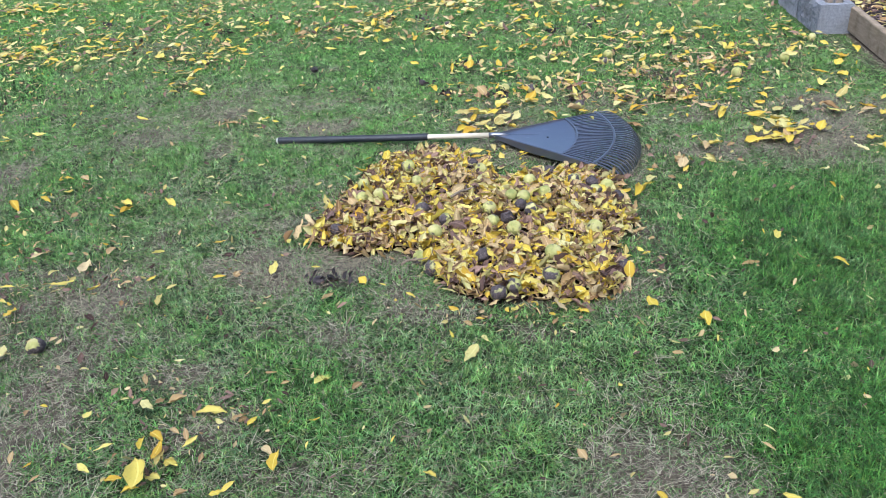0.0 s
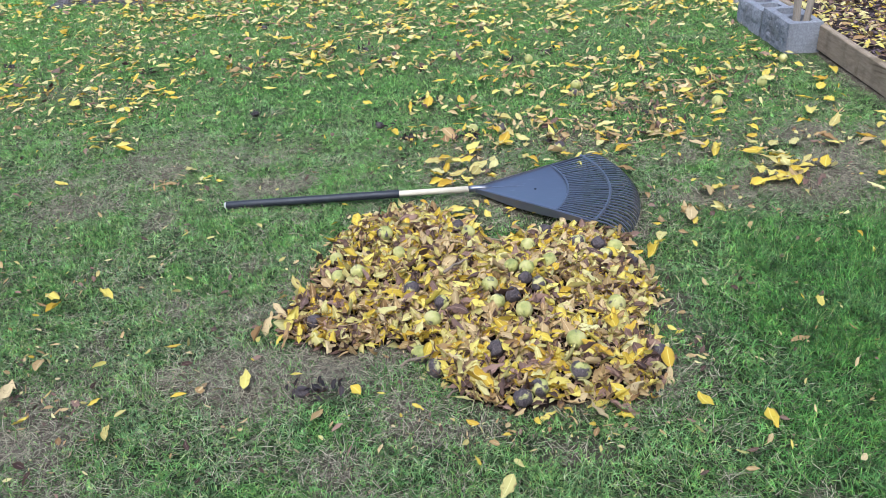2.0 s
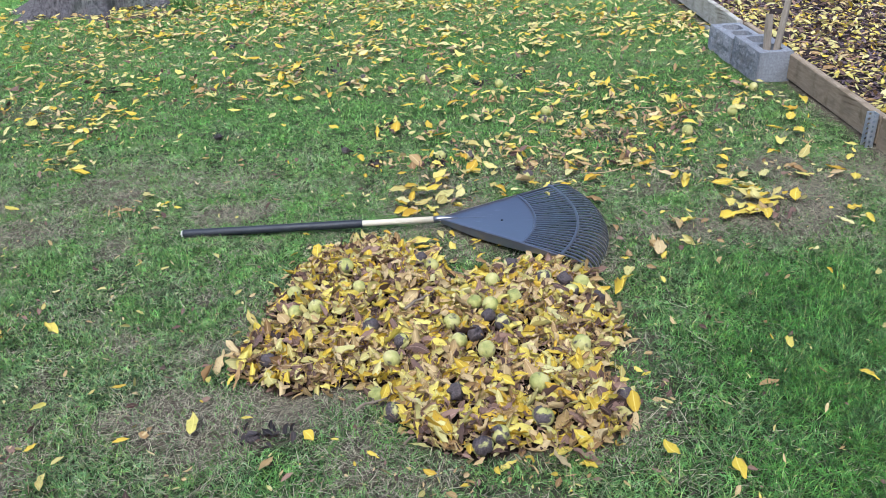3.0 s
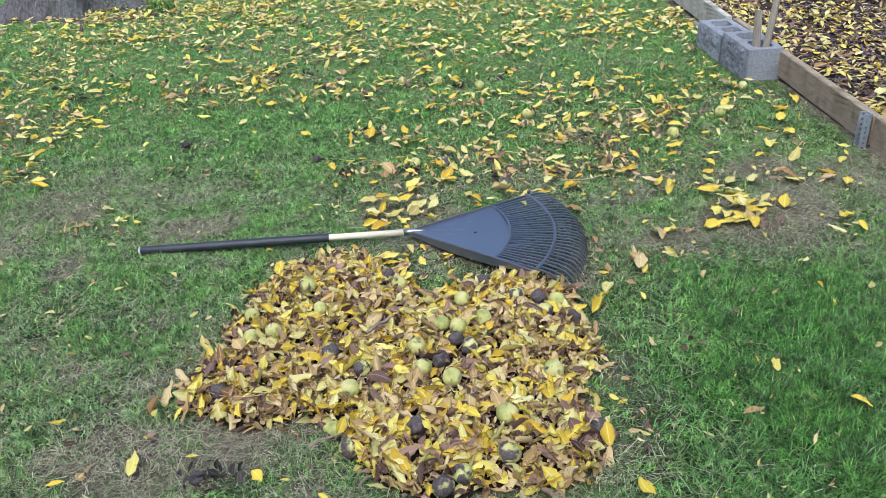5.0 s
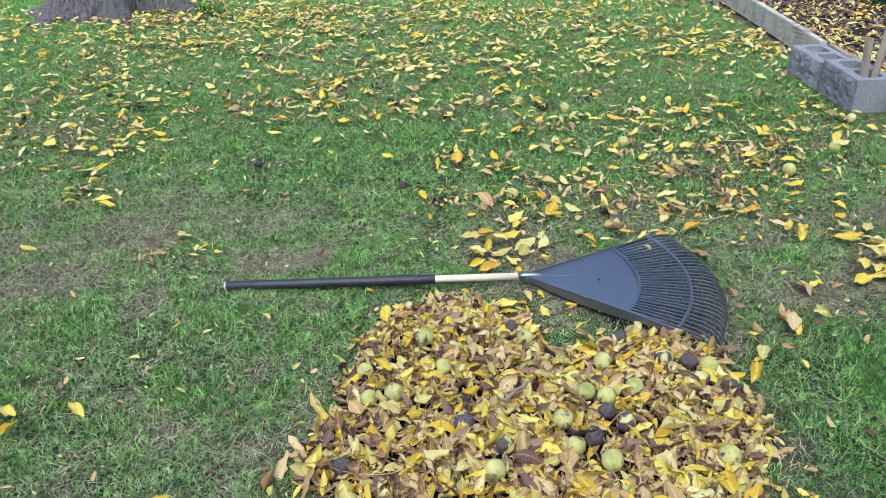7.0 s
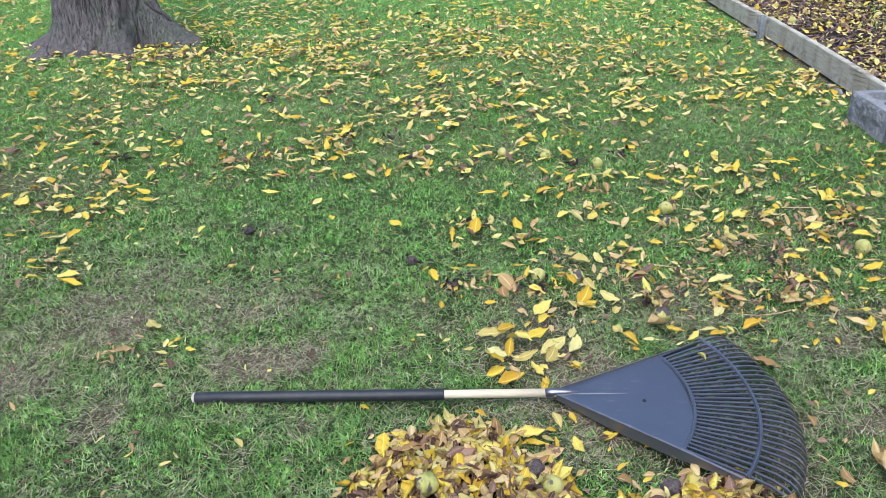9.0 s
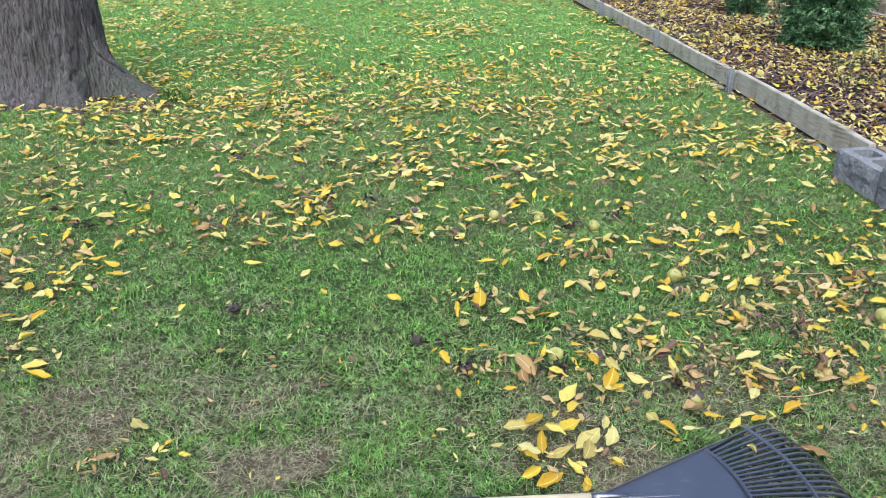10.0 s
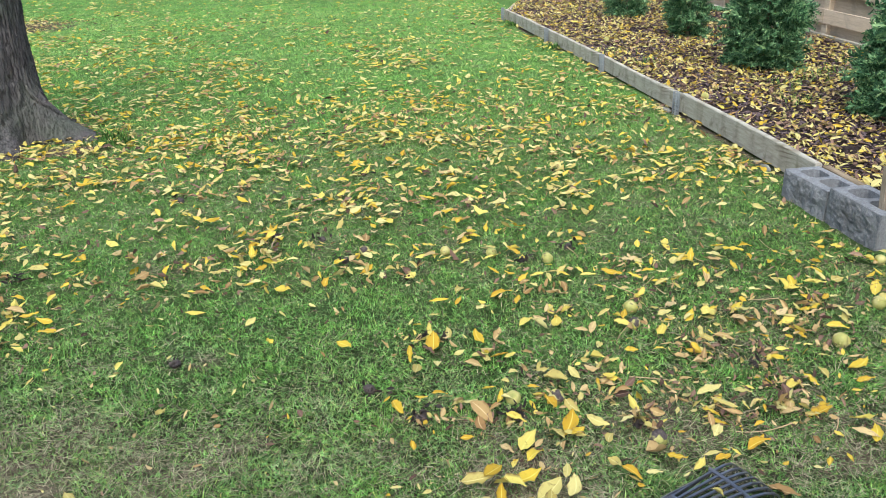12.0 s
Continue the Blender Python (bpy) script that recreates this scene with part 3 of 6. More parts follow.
def concrete_block(m, seed):
    """A hollow block with two cells and a split, rough face towards the lawn."""
    holder = new("concrete_block")
    xs, ys, high = (0.0, 0.046, 0.160, 0.197), (0.0, 0.042, 0.176, 0.216, 0.348, 0.390), 0.19
    bm = bmesh.new()
    def quad(*p):
        bm.faces.new([bm.verts.new(q) for q in p])
    for i in range(3):
        for j in range(5):
            x0, x1, y0, y1 = xs[i], xs[i + 1], ys[j], ys[j + 1]
            if i == 1 and j in (1, 3):
                c = 0.022
                hole = [(x0 + c, y0), (x1 - c, y0), (x1, y0 + c), (x1, y1 - c), (x1 - c, y1), (x0 + c, y1), (x0, y1 - c), (x0, y0 + c)]
                for k in range(8):
                    (ax, ay), (bx, by) = hole[k], hole[(k + 1) % 8]
                    quad((ax, ay, high), (bx, by, high), (bx, by, 0.03), (ax, ay, 0.03))
                quad(*[(px, py, 0.03) for px, py in hole])
                for kx, ky, px, py, qx, qy in ((x0, y0, x0 + c, y0, x0, y0 + c), (x1, y0, x1, y0 + c, x1 - c, y0), (x1, y1, x1 - c, y1, x1, y1 - c), (x0, y1, x0, y1 - c, x0 + c, y1)):
                    quad((kx, ky, high), (px, py, high), (qx, qy, high))
            else:
                quad((x0, y0, high), (x1, y0, high), (x1, y1, high), (x0, y1, high))
    X, Y = xs[-1], ys[-1]
    quad((X, 0, 0), (X, Y, 0), (X, Y, high), (X, 0, high))
    quad((0, 0, 0), (X, 0, 0), (X, 0, high), (0, 0, high))
    quad((X, Y, 0), (0, Y, 0), (0, Y, high), (X, Y, high))
    quad((0, 0, 0), (0, Y, 0), (X, Y, 0), (X, 0, 0))
    bmesh.ops.remove_doubles(bm, verts=bm.verts, dist=1e-5)
    bmesh.ops.recalc_face_normals(bm, faces=bm.faces)
    body = part("body", bm, CONCRETE, holder)
    bm = bmesh.new()
    nu, nv = 44, 22
    grid = []
    for a in range(nu + 1):
        col = []
        for b in range(nv + 1):
            y, z = Y * a / nu, high * b / nv
            rim = min(1.0, 6 * min(a / nu, 1 - a / nu) + 0.15, 8 * (1 - b / nv) + 0.12)
            d = noise.noise(Vector((y * 18, z * 18, seed))) * 0.75 + noise.noise(Vector((y * 45, z * 45, seed + 3))) * 0.55 + noise.noise(Vector((y * 140, z * 140, seed + 5))) * 0.3
            col.append(bm.verts.new((-0.003 - rim * (0.009 + 0.014 * d), y, z)))
        grid.append(col)
    for a in range(nu):
        for b in range(nv):
            bm.faces.new((grid[a][b], grid[a][b + 1], grid[a + 1][b + 1], grid[a + 1][b]))
    border = [g[0] for g in grid] + grid[-1][1:] + [g[-1] for g in reversed(grid[:-1])] + list(reversed(grid[0][1:-1]))
    back = [bm.verts.new((0.004, v.co.y, v.co.z)) for v in border]
    for k in range(len(border)):
        j = (k + 1) % len(border)
        bm.faces.new((border[k], border[j], back[j], back[k]))
    bmesh.ops.recalc_face_normals(bm, faces=bm.faces)
    part("split_face", bm, CONCRETE, holder, "rough split concrete face")
    holder.matrix_world = m
    return tagged(holder, "grey hollow concrete block with rough face beside the bed", "concrete block", "concrete blocks at the bed")


concrete_block(pose(1.680, 5.262, -0.024, 0.6, 0, 2.0), 3.0)
concrete_block(pose(1.660, 5.662, -0.044, 0, 0.4, 2.4), 11.0)


def wooden_stake(name, foot, top, w, d, label):
    bm = bmesh.new()
    a, b = Vector(foot), Vector(top)
    n = 5
    rings = []
    for i in range(n + 1):
        k = 1 - 0.06 * i / n
        rings.append([(sx * w / 2 * k, sy * d / 2 * k, (b - a).length * i / n) for sx, sy in ((-1, -1), (1, -1), (1, 1), (-1, 1))])
    vs = [[bm.verts.new(p) for p in r] for r in rings]
    vs[-1][0].co.z -= 0.012
    vs[-1][3].co.z -= 0.008
    for r, s in zip(vs, vs[1:]):
        for k in range(4):
            bm.faces.new((r[k], r[(k + 1) % 4], s[(k + 1) % 4], s[k]))
    bm.faces.new(list(reversed(vs[0])))
    bm.faces.new(vs[-1])
    bmesh.ops.recalc_face_normals(bm, faces=bm.faces)
    soften(bm, 0.0025, 1)
    ob = part(name, bm, STAKE)
    ob.matrix_world = Matrix.Translation(a) @ (b - a).to_track_quat("Z", "Y").to_matrix().to_4x4()
    return tagged(ob, label, "stake", "stakes in the block")


wooden_stake("wooden_stake", (1.757, 5.352, 0.0), (1.748, 5.372, 0.365), 0.042, 0.026, "short pale wooden stake standing in the hollow of a concrete block")
wooden_stake("wooden_stake", (1.785, 5.330, 0.0), (1.872, 5.43, 0.445), 0.036, 0.024, "taller grey wooden stake leaning in the hollow of a concrete block")


def stone_at(x, y, z, sx, sy, sz, turn, label, name="stone", mat=None):
    bm = bmesh.new()
    bmesh.ops.create_icosphere(bm, subdivisions=3, radius=1.0)
    for v in bm.verts:
        k = 1 + 0.28 * noise.noise(v.co * 1.7 + Vector((x, y, 0)) * 9)
        v.co = Vector((v.co.x * sx * k, v.co.y * sy * k, v.co.z * sz * k))
    ob = part(name, bm, mat or STONE, smooth=True)
    ob.matrix_world = pose(x, y, z, 0, 0, turn)
    return tagged(ob, label, "stone")


stone_at(1.735, 8.03, 0.004, 0.03, 0.07, 0.018, 10, "pale flat stone in the grass beside a steel bracket")
stone_at(1.775, 6.55, 0.004, 0.02, 0.10, 0.02, 3, "pale flat stone at the foot of the bed board")
stone_at(2.19, 6.34, BED_Z + 0.02, 0.05, 0.045, 0.035, 0, "dark round clod lying on the mulch", "clod", MULCH)
stone_at(2.02, 5.75, BED_Z + 0.015, 0.055, 0.045, 0.03, 40, "dark lump of soil lying on the mulch", "clod", MULCH)


# a low board across the far end of the lawn and a boulder beside the bed
edging_board(0.86, 2.9, 0.17, label="weathered grey board edging the far end of the lawn", at=pose(1.20, 16.95, 0, 0, 0, -118))
stone_at(2.42, 15.15, 0.12, 0.27, 0.2, 0.2, 15, "dark grey rough boulder beside the mulch bed", "boulder", CONCRETE)


# ---- the fence behind the bed ----
def make_fence():
    fence = new("wooden_fence")
    x = 4.25
    rng = random.Random(8)
    first, gap, count = 5.43, 2.4, 6
    for k in range(count):
        y = first + gap * k
        bm = bmesh.new()
        box(bm, (x, y - 0.045, -0.1), (x + 0.09, y + 0.045, 1.85))
        soften(bm, 0.004, 1)
        part("post", bm, FENCE, fence)
    for k in range(count - 1):
        y0, y1 = first + gap * k, first + gap * (k + 1)
        for row in range(6):
            z = 0.105 + 0.29 * row
            for face, zz, back, tall in ((0, z + 0.145, 0.0, 0.14), (1, z - 0.03, 0.075, 0.20)):
                bm = bmesh.new()
                dz = rng.uniform(-0.004, 0.004)
                a, b = (y0 + 0.002, y1 - 0.002)
                box(bm, (x - 0.022 + back, a, zz + dz), (x - 0.002 + back, b, zz + tall + dz))
                soften(bm, 0.003, 1)
                part("fence_board", bm, FENCE, fence)
        bm = bmesh.new()
        box(bm, (x - 0.05, y0 + 0.002, 0.04), (x - 0.004, y1 - 0.002, 0.145))
        soften(bm, 0.004, 1)
        part("kick_board", bm, BOARD, fence)
    tagged(fence, "pale wooden fence of horizontal boards on square posts", "fence")


make_fence()


# ---- cedar shrubs ----
def spray_arrays(seed):
    """A flat, feathery cedar spray along +x with short side twigs, as triangles."""
    rng = np.random.RandomState(seed)
    v, f = [], []
    def leaf(p, d, length, width):
        n = np.array((-d[1], d[0], 0.0))
        i = len(v)
        lift = np.array((0, 0, rng.normal(0, 0.006)))
        v.extend((p, p + d * length * 0.5 + n * width + lift, p + d * length + 1.5 * lift, p + d * length * 0.5 - n * width))
        f.extend(((i, i + 1, i + 2), (i, i + 2, i + 3)))
    stem = 0.16
    for k in range(8):
        t = stem * (k + 0.6) / 8
        droop = np.array((t, 0.0, -0.9 * t * t))
        reach = 0.072 * (1 - 0.75 * k / 8) + 0.012
        for side in (-1, 1):
            a = side * rng.uniform(0.55, 0.85)
            d = np.array((math.cos(a), math.sin(a), rng.normal(0, 0.15)))
            leaf(droop, d, reach, 0.0036)
            for q, turn in ((0.25, 0.7), (0.4, -0.7), (0.55, 0.65), (0.7, -0.65), (0.85, 0.5)):
                b = a + side * (turn + rng.normal(0, 0.12))
                leaf(droop + d * reach * q, np.array((math.cos(b), math.sin(b), rng.normal(0, 0.15))), reach * 0.46 * (1.15 - 0.6 * q), 0.0032)
    leaf(np.array((stem * 0.8, 0, -0.9 * (stem * 0.8) ** 2)), np.array((1.0, 0, -0.2)), 0.05, 0.005)
    return np.array(v), np.array(f)


SPRAYS = [spray_arrays(s) for s in (1, 2, 3, 4)]


def cedar_shrub(x, y, radius, high, seed, count=420, shape=(0.72, 0.92, 1.0, 0.66, 0.06)):
    shrub = new("cedar_shrub")
    rng = np.random.RandomState(seed)
    bm = bmesh.new()
    tube(bm, [(0, 0, -0.05), (0.01, 0, high * 0.5), (0, 0.01, high * 0.9)], [0.022, 0.014, 0.004], 8)
    part("trunk", bm, TWIG, shrub)
    V, F, base = [], [], 0
    for i in range(count):
        z = high * (rng.rand() ** 1.15) * 0.97 + 0.02
        rr = radius * np.interp(z / high, (0, 0.1, 0.35, 0.7, 1.0), shape) * (1 + 0.18 * math.sin(3 * z + seed))
        a = rng.uniform(0, 2 * math.pi)
        rr *= 1 + 0.16 * math.sin(3 * a + seed) + 0.1 * math.sin(7 * a + 9 * z)
        inner = rr * (0.15 + 0.65 * rng.rand() ** 0.7)
        sv, sf = SPRAYS[i % 4]
        s = (rng.uniform(1.6, 2.3) if i % 9 == 0 else rng.uniform(0.95, 1.6)) * (0.7 + 0.3 * radius / 0.4)
        P = turn_all((sv * s)[None], np.array([a + rng.normal(0, 0.35)]), np.array([rng.normal(-0.15, 0.5)]), np.array([rng.normal(0, 0.9)]))[0]
        P = P + np.array((inner * math.cos(a), inner * math.sin(a), z))
        P[:, 2] = np.maximum(P[:, 2], 0.01)
        V.append(P)
        F.append(sf + base)
        base += len(sv)
    ob = new("foliage", bulk("foliage", np.concatenate(V), np.concatenate(F), [NEEDLES]))
    ob.parent = shrub
    tagged(ob, "dense dark green feathery sprays", kind="stuff")
    shrub.matrix_world = pose(x, y, BED_Z)
    tagged(shrub, "young dark green cedar shrub growing in the mulch bed", "shrub", "cedar shrubs along the fence")


for sx, sy, sr, sh, seed, sprays, shape in SHRUBS:
    cedar_shrub(sx, sy, sr, sh, seed, int((1.8 if sy < 9 else 1.3) * sprays), shape)



# ---- the tree ----
def make_tree():
    tree = new("tree")
    # roots: bearing in degrees, reach beyond the trunk, width in degrees, height of the flare
    roots = ((-10, 0.46, 16, 0.18), (-62, 0.33, 14, 0.10), (-97, 0.13, 9, 0.08), (-128, 0.36, 13, 0.11), (-172, 0.32, 20, 0.10), (120, 0.35, 22, 0.10), (55, 0.3, 22, 0.10), (25, 0.2, 14, 0.09))
    nu, nv, high = 330, 130, 4.2
    zs = [-0.06 + (high + 0.06) * (k / nv) ** 1.9 for k in range(nv + 1)]
    V = np.zeros((nv + 1, nu, 3))
    for j, z in enumerate(zs):
        zz = max(z, 0.0)
        r0 = 0.372 - 0.02 * min(zz, 4) + 0.02 * math.exp(-zz / 0.4)
        for i in range(nu):
            a = 2 * math.pi * i / nu
            deg = math.degrees(a)
            r = r0
            for bearing, reach, wide, rise in roots:
                off = (deg - bearing + 180) % 360 - 180
                r += reach * math.exp(-zz / rise) * math.exp(-(off / wide) ** 2) + 0.04 * reach * math.exp(-zz / 0.7) * math.exp(-(off / 26) ** 2)
            ca, sa = math.cos(a), math.sin(a)
            twist = a + 0.25 * noise.noise(Vector((ca * 2, sa * 2, z * 1.5)))
            furrow = noise.noise(Vector((math.cos(twist) * 13, math.sin(twist) * 13, z * 3.6)))
            furrow2 = noise.noise(Vector((math.cos(twist) * 32, math.sin(twist) * 32, z * 11 + 7)))
            lump = noise.noise(Vector((ca * 2.3, sa * 2.3, z * 2.0 + 3)))
            r += -0.017 * (1 - min(1, abs(furrow) * 3.4)) - 0.012 * (1 - min(1, abs(furrow2) * 2.4)) + 0.022 * lump
            V[j, i] = (r * ca + 0.07 * max(0.0, zz - 0.35), r * sa, z)
    i = np.arange((nv + 1) * nu).reshape(nv + 1, nu)
    f = np.stack((i[:-1], np.roll(i, -1, 1)[:-1], np.roll(i, -1, 1)[1:], i[1:]), -1).reshape(-1, 4)
    trunk = new("trunk", bulk("trunk", V.reshape(-1, 3), f, [BARK], smooth=True))
    trunk.parent = tree
    for k, (a, lean) in enumerate(((20, 0.8), (140, 0.7), (255, 0.9))):
        bm = bmesh.new()
        d = Vector((math.cos(radians(a)), math.sin(radians(a)), 0))
        tube(bm, [d * (0.05 + lean * t * t) + Vector((0.26, 0, 3.7 + 2.6 * t)) for t in (0, 0.2, 0.4, 0.6, 0.8, 1.0)], [0.24, 0.2, 0.17, 0.13, 0.1, 0.05], 14)
        part("limb", bm, BARK, tree, smooth=True)
    bm = bmesh.new()
    tube(bm, [(0.372, -0.152, 0.41), (0.387, -0.150, 0.36), (0.410, -0.143, 0.32), (0.440, -0.130, 0.279), (0.475, -0.126, 0.248), (0.504, -0.105, 0.212), (0.541, -0.105, 0.17)], [0.005, 0.013, 0.017, 0.019, 0.018, 0.014, 0.005], 10)
    for v in bm.verts:
        v.co += Vector((0.0, -0.004, 0.006)) + 0.006 * noise.noise_vector(v.co * 30)
    part("bark_fold", bm, BARK, tree, "raised fold of bark over the root", smooth=True)
    tree.matrix_world = pose(*TREE, 0)
    tagged(tree, "thick grey-brown tree with furrowed bark and flaring roots", "tree")


make_tree()


# ---- the rake ----
def make_rake():
    rake = new("leaf_rake")
    neck, mid, lo, hi = Vector((0, 0, 0)), Vector((0.004, -0.033, 0)), radians(-37.5), radians(29.5)
    R_RIM, R_RING, R_TIP, TINES = 0.386, 0.552, 0.668, 30
    def up(r):
        return 0.047 + 0.030 * r
    def at(r, a, z=0.0):
        return Vector((mid.x + r * math.cos(a), mid.y + r * math.sin(a), z))
    # the fan-shaped plate, a little dished, thick at its sides
    bm = bmesh.new()
    nr, na = 10, 16
    top, under = [], []
    for i in range(nr + 1):
        t = 0.03 + 0.97 * i / nr
        row, low = [], []
        for j in range(na + 1):
            s = j / na
            p = neck.lerp(at(R_RIM, lo + (hi - lo) * s), t)
            p.z = up(R_RIM * t) - 0.006 * math.sin(math.pi * s) * t
            row.append(bm.verts.new(p))
            low.append(bm.verts.new(p - Vector((0, 0, 0.005))))
        top.append(row)
        under.append(low)
    for i in range(nr):
        for j in range(na):
            bm.faces.new((top[i][j], top[i + 1][j], top[i + 1][j + 1], top[i][j + 1]))
            bm.faces.new((under[i][j], under[i][j + 1], under[i + 1][j + 1], under[i + 1][j]))
    for j in range(na):
        bm.faces.new((top[-1][j], under[-1][j], under[-1][j + 1], top[-1][j + 1]))
        bm.faces.new((top[0][j], top[0][j + 1], under[0][j + 1], under[0][j]))
    bmesh.ops.recalc_face_normals(bm, faces=bm.faces)
    plate = part("head_plate", bm, PLASTIC, rake, "black plastic fan plate with dusty scratches", smooth=False)
    # turned-down flanges along both straight sides, running on to the outer tines
    for a in (lo, hi):
        bm = bmesh.new()
        d = (at(R_RIM, a) - neck).normalized()
        n = Vector((-d.y, d.x, 0)) * (1 if a > 0 else -1)
        rows = []
        for k in range(11):
            t = 0.04 + 1.36 * k / 10
            p = neck.lerp(at(R_RIM, a), 0.02 + 0.98 * t)
            z = min(up(R_RIM * t), 0.0585)
            deep = 0.010 + 0.020 * min(1.0, 2 * t) - 0.024 * max(0.0, (t - 0.95) / 0.45)
            rows.append([bm.verts.new(q) for q in (p - n * 0.003 + Vector((0, 0, z + 0.006)), p + n * 0.002 + Vector((0, 0, z + 0.004)), p + n * 0.004 + Vector((0, 0, z - deep)), p + Vector((0, 0, z - deep)))])
        for r, s in zip(rows, rows[1:]):
            for k in range(4):
                bm.faces.new((r[k], r[(k + 1) % 4], s[(k + 1) % 4], s[k]))
        bm.faces.new(rows[0])
        bm.faces.new(list(reversed(rows[-1])))
        bmesh.ops.recalc_face_normals(bm, faces=bm.faces)
        part("flange", bm, PLASTIC, rake)
    # rolled rim of the plate and the curved bar across the tines
    def arc(name, r, z, wide, thick, a0, a1):
        bm = bmesh.new()
        rows = []
        for k in range(41):
            a = a0 + (a1 - a0) * k / 40
            rows.append([bm.verts.new(at(rr, a, zz)) for rr, zz in ((r - wide, z), (r - wide * 0.5, z + thick), (r + wide * 0.5, z + thick), (r + wide, z), (r + wide, z - thick), (r - wide, z - thick))])
        for p, q in zip(rows, rows[1:]):
            for k in range(6):
                bm.faces.new((p[k], p[(k + 1) % 6], q[(k + 1) % 6], q[k]))
        bm.faces.new(rows[0])
        bm.faces.new(list(reversed(rows[-1])))
        bmesh.ops.recalc_face_normals(bm, faces=bm.faces)
        part(name, bm, PLASTIC, rake)
    arc("rim", R_RIM, up(R_RIM), 0.005, 0.004, lo, hi)
    arc("cross_bar", R_RING, 0.062, 0.0052, 0.004, lo, hi)
    # ridge from the socket up the plate
    bm = bmesh.new()
    rows = []
    for k in range(9):
        t = k / 8
        x, w, h = 0.0 + 0.205 * t, 0.015 * (1 - 0.8 * t), 0.0045 * (1 - t) ** 0.8 + 0.0006
        z = up(x) - 0.003
        rows.append([bm.verts.new((x + 0.012, -0.012 * t + y, z + q)) for y, q in ((-w, 0), (-w * 0.7, h * 0.6), (-w * 0.3, h), (w * 0.3, h), (w * 0.7, h * 0.6), (w, 0))])
    for p, q in zip(rows, rows[1:]):
        for k in range(5):
            bm.faces.new((p[k], p[k + 1], q[k + 1], q[k]))
    bmesh.ops.recalc_face_normals(bm, faces=bm.faces)
    part("rib", bm, PLASTIC, plate, smooth=True)
    # screw hole
    bm = bmesh.new()
    tube(bm, [(0.258, -0.05, up(0.25) - 0.004), (0.258, -0.05, up(0.25) - 0.0015)], [0.0055, 0.0045], 12)
    part("screw", bm, FOAM, plate)
    # tines, bent down at their tips
    for k in range(TINES):
        a = lo + (hi - lo) * (k + 0.5) / TINES
        d, n = Vector((math.cos(a), math.sin(a), 0)), Vector((-math.sin(a), math.cos(a), 0))
        rng = random.Random(k)
        sway = rng.uniform(-0.004, 0.004)
        stations = ((R_RIM - 0.006, up(R_RIM), 0.0038), (0.47, 0.060, 0.0039), (0.55, 0.060, 0.0040), (0.605, 0.055, 0.0039), (0.638, 0.045, 0.0038), (0.656, 0.031, 0.0037), (R_TIP - 0.002, 0.018, 0.0028), (R_TIP + 0.003, 0.000, 0.0025))
        bm = bmesh.new()
        rows = []
        for i, (r, z, w) in enumerate(stations):
            c = at(r, a, z + rng.uniform(-0.001, 0.001)) + n * sway * (i / 7) ** 2
            t = Vector((0, 0, 0.0022)) if i < 4 else (Vector((0, 0, 0.0016)) + d * 0.0018)
            rows.append([bm.verts.new(c + q) for q in (-n * w - t, n * w - t, n * w * 0.85 + t, -n * w * 0.85 + t)])
        for p, q in zip(rows, rows[1:]):
            for j in range(4):
                bm.faces.new((p[j], p[(j + 1) % 4], q[(j + 1) % 4], q[j]))
        bm.faces.new(rows[0])
        bm.faces.new(list(reversed(rows[-1])))
        bmesh.ops.recalc_face_normals(bm, faces=bm.faces)
        part("tine", bm, PLASTIC, rake)
    # socket, wooden shaft, black sleeve, end cap
    bm = bmesh.new()
    tube(bm, [(-0.012, 0.0005, 0.043), (0.01, 0, 0.046), (0.05, -0.002, 0.048), (0.085, -0.004, 0.049)], [0.0145, 0.0140, 0.009, 0.003], 14)
    part("socket", bm, PLASTIC, rake, smooth=True)
    bm = bmesh.new()
    tube(bm, [(-1.03, 0.0375, 0.018), (-0.6, 0.022, 0.029), (-0.3, 0.011, 0.037), (0.012, 0, 0.045)], [0.0125] * 4, 16)
    handle = part("handle", bm, SHAFT, rake, "bare pale wooden handle", smooth=True)
    bm = bmesh.new()
    path = [(-1.036 + 0.735 * t, 0.0377 - 0.0267 * t, 0.018 + 0.019 * t) for t in (0, 0.004, 0.2, 0.4, 0.6, 0.8, 0.996, 1)]
    tube(bm, path, [0.0155, 0.0168, 0.0168, 0.0168, 0.0168, 0.0168, 0.0168, 0.0155], 18)
    part("sleeve", bm, FOAM, handle, "black plastic sleeve over the handle", smooth=True)
    bm = bmesh.new()
    tube(bm, [(-1.045, 0.038, 0.0178), (-1.043, 0.038, 0.0178), (-1.0365, 0.0377, 0.018)], [0.011, 0.0135, 0.014], 14)
    part("end_cap", bm, CAP, handle, "pale worn handle end", smooth=True)
    rake.matrix_world = pose(-0.232, 3.574, 0.0, 0, 0, 0)
    tagged(rake, "black plastic leaf rake with wooden handle lying on the lawn", "rake")


make_rake()


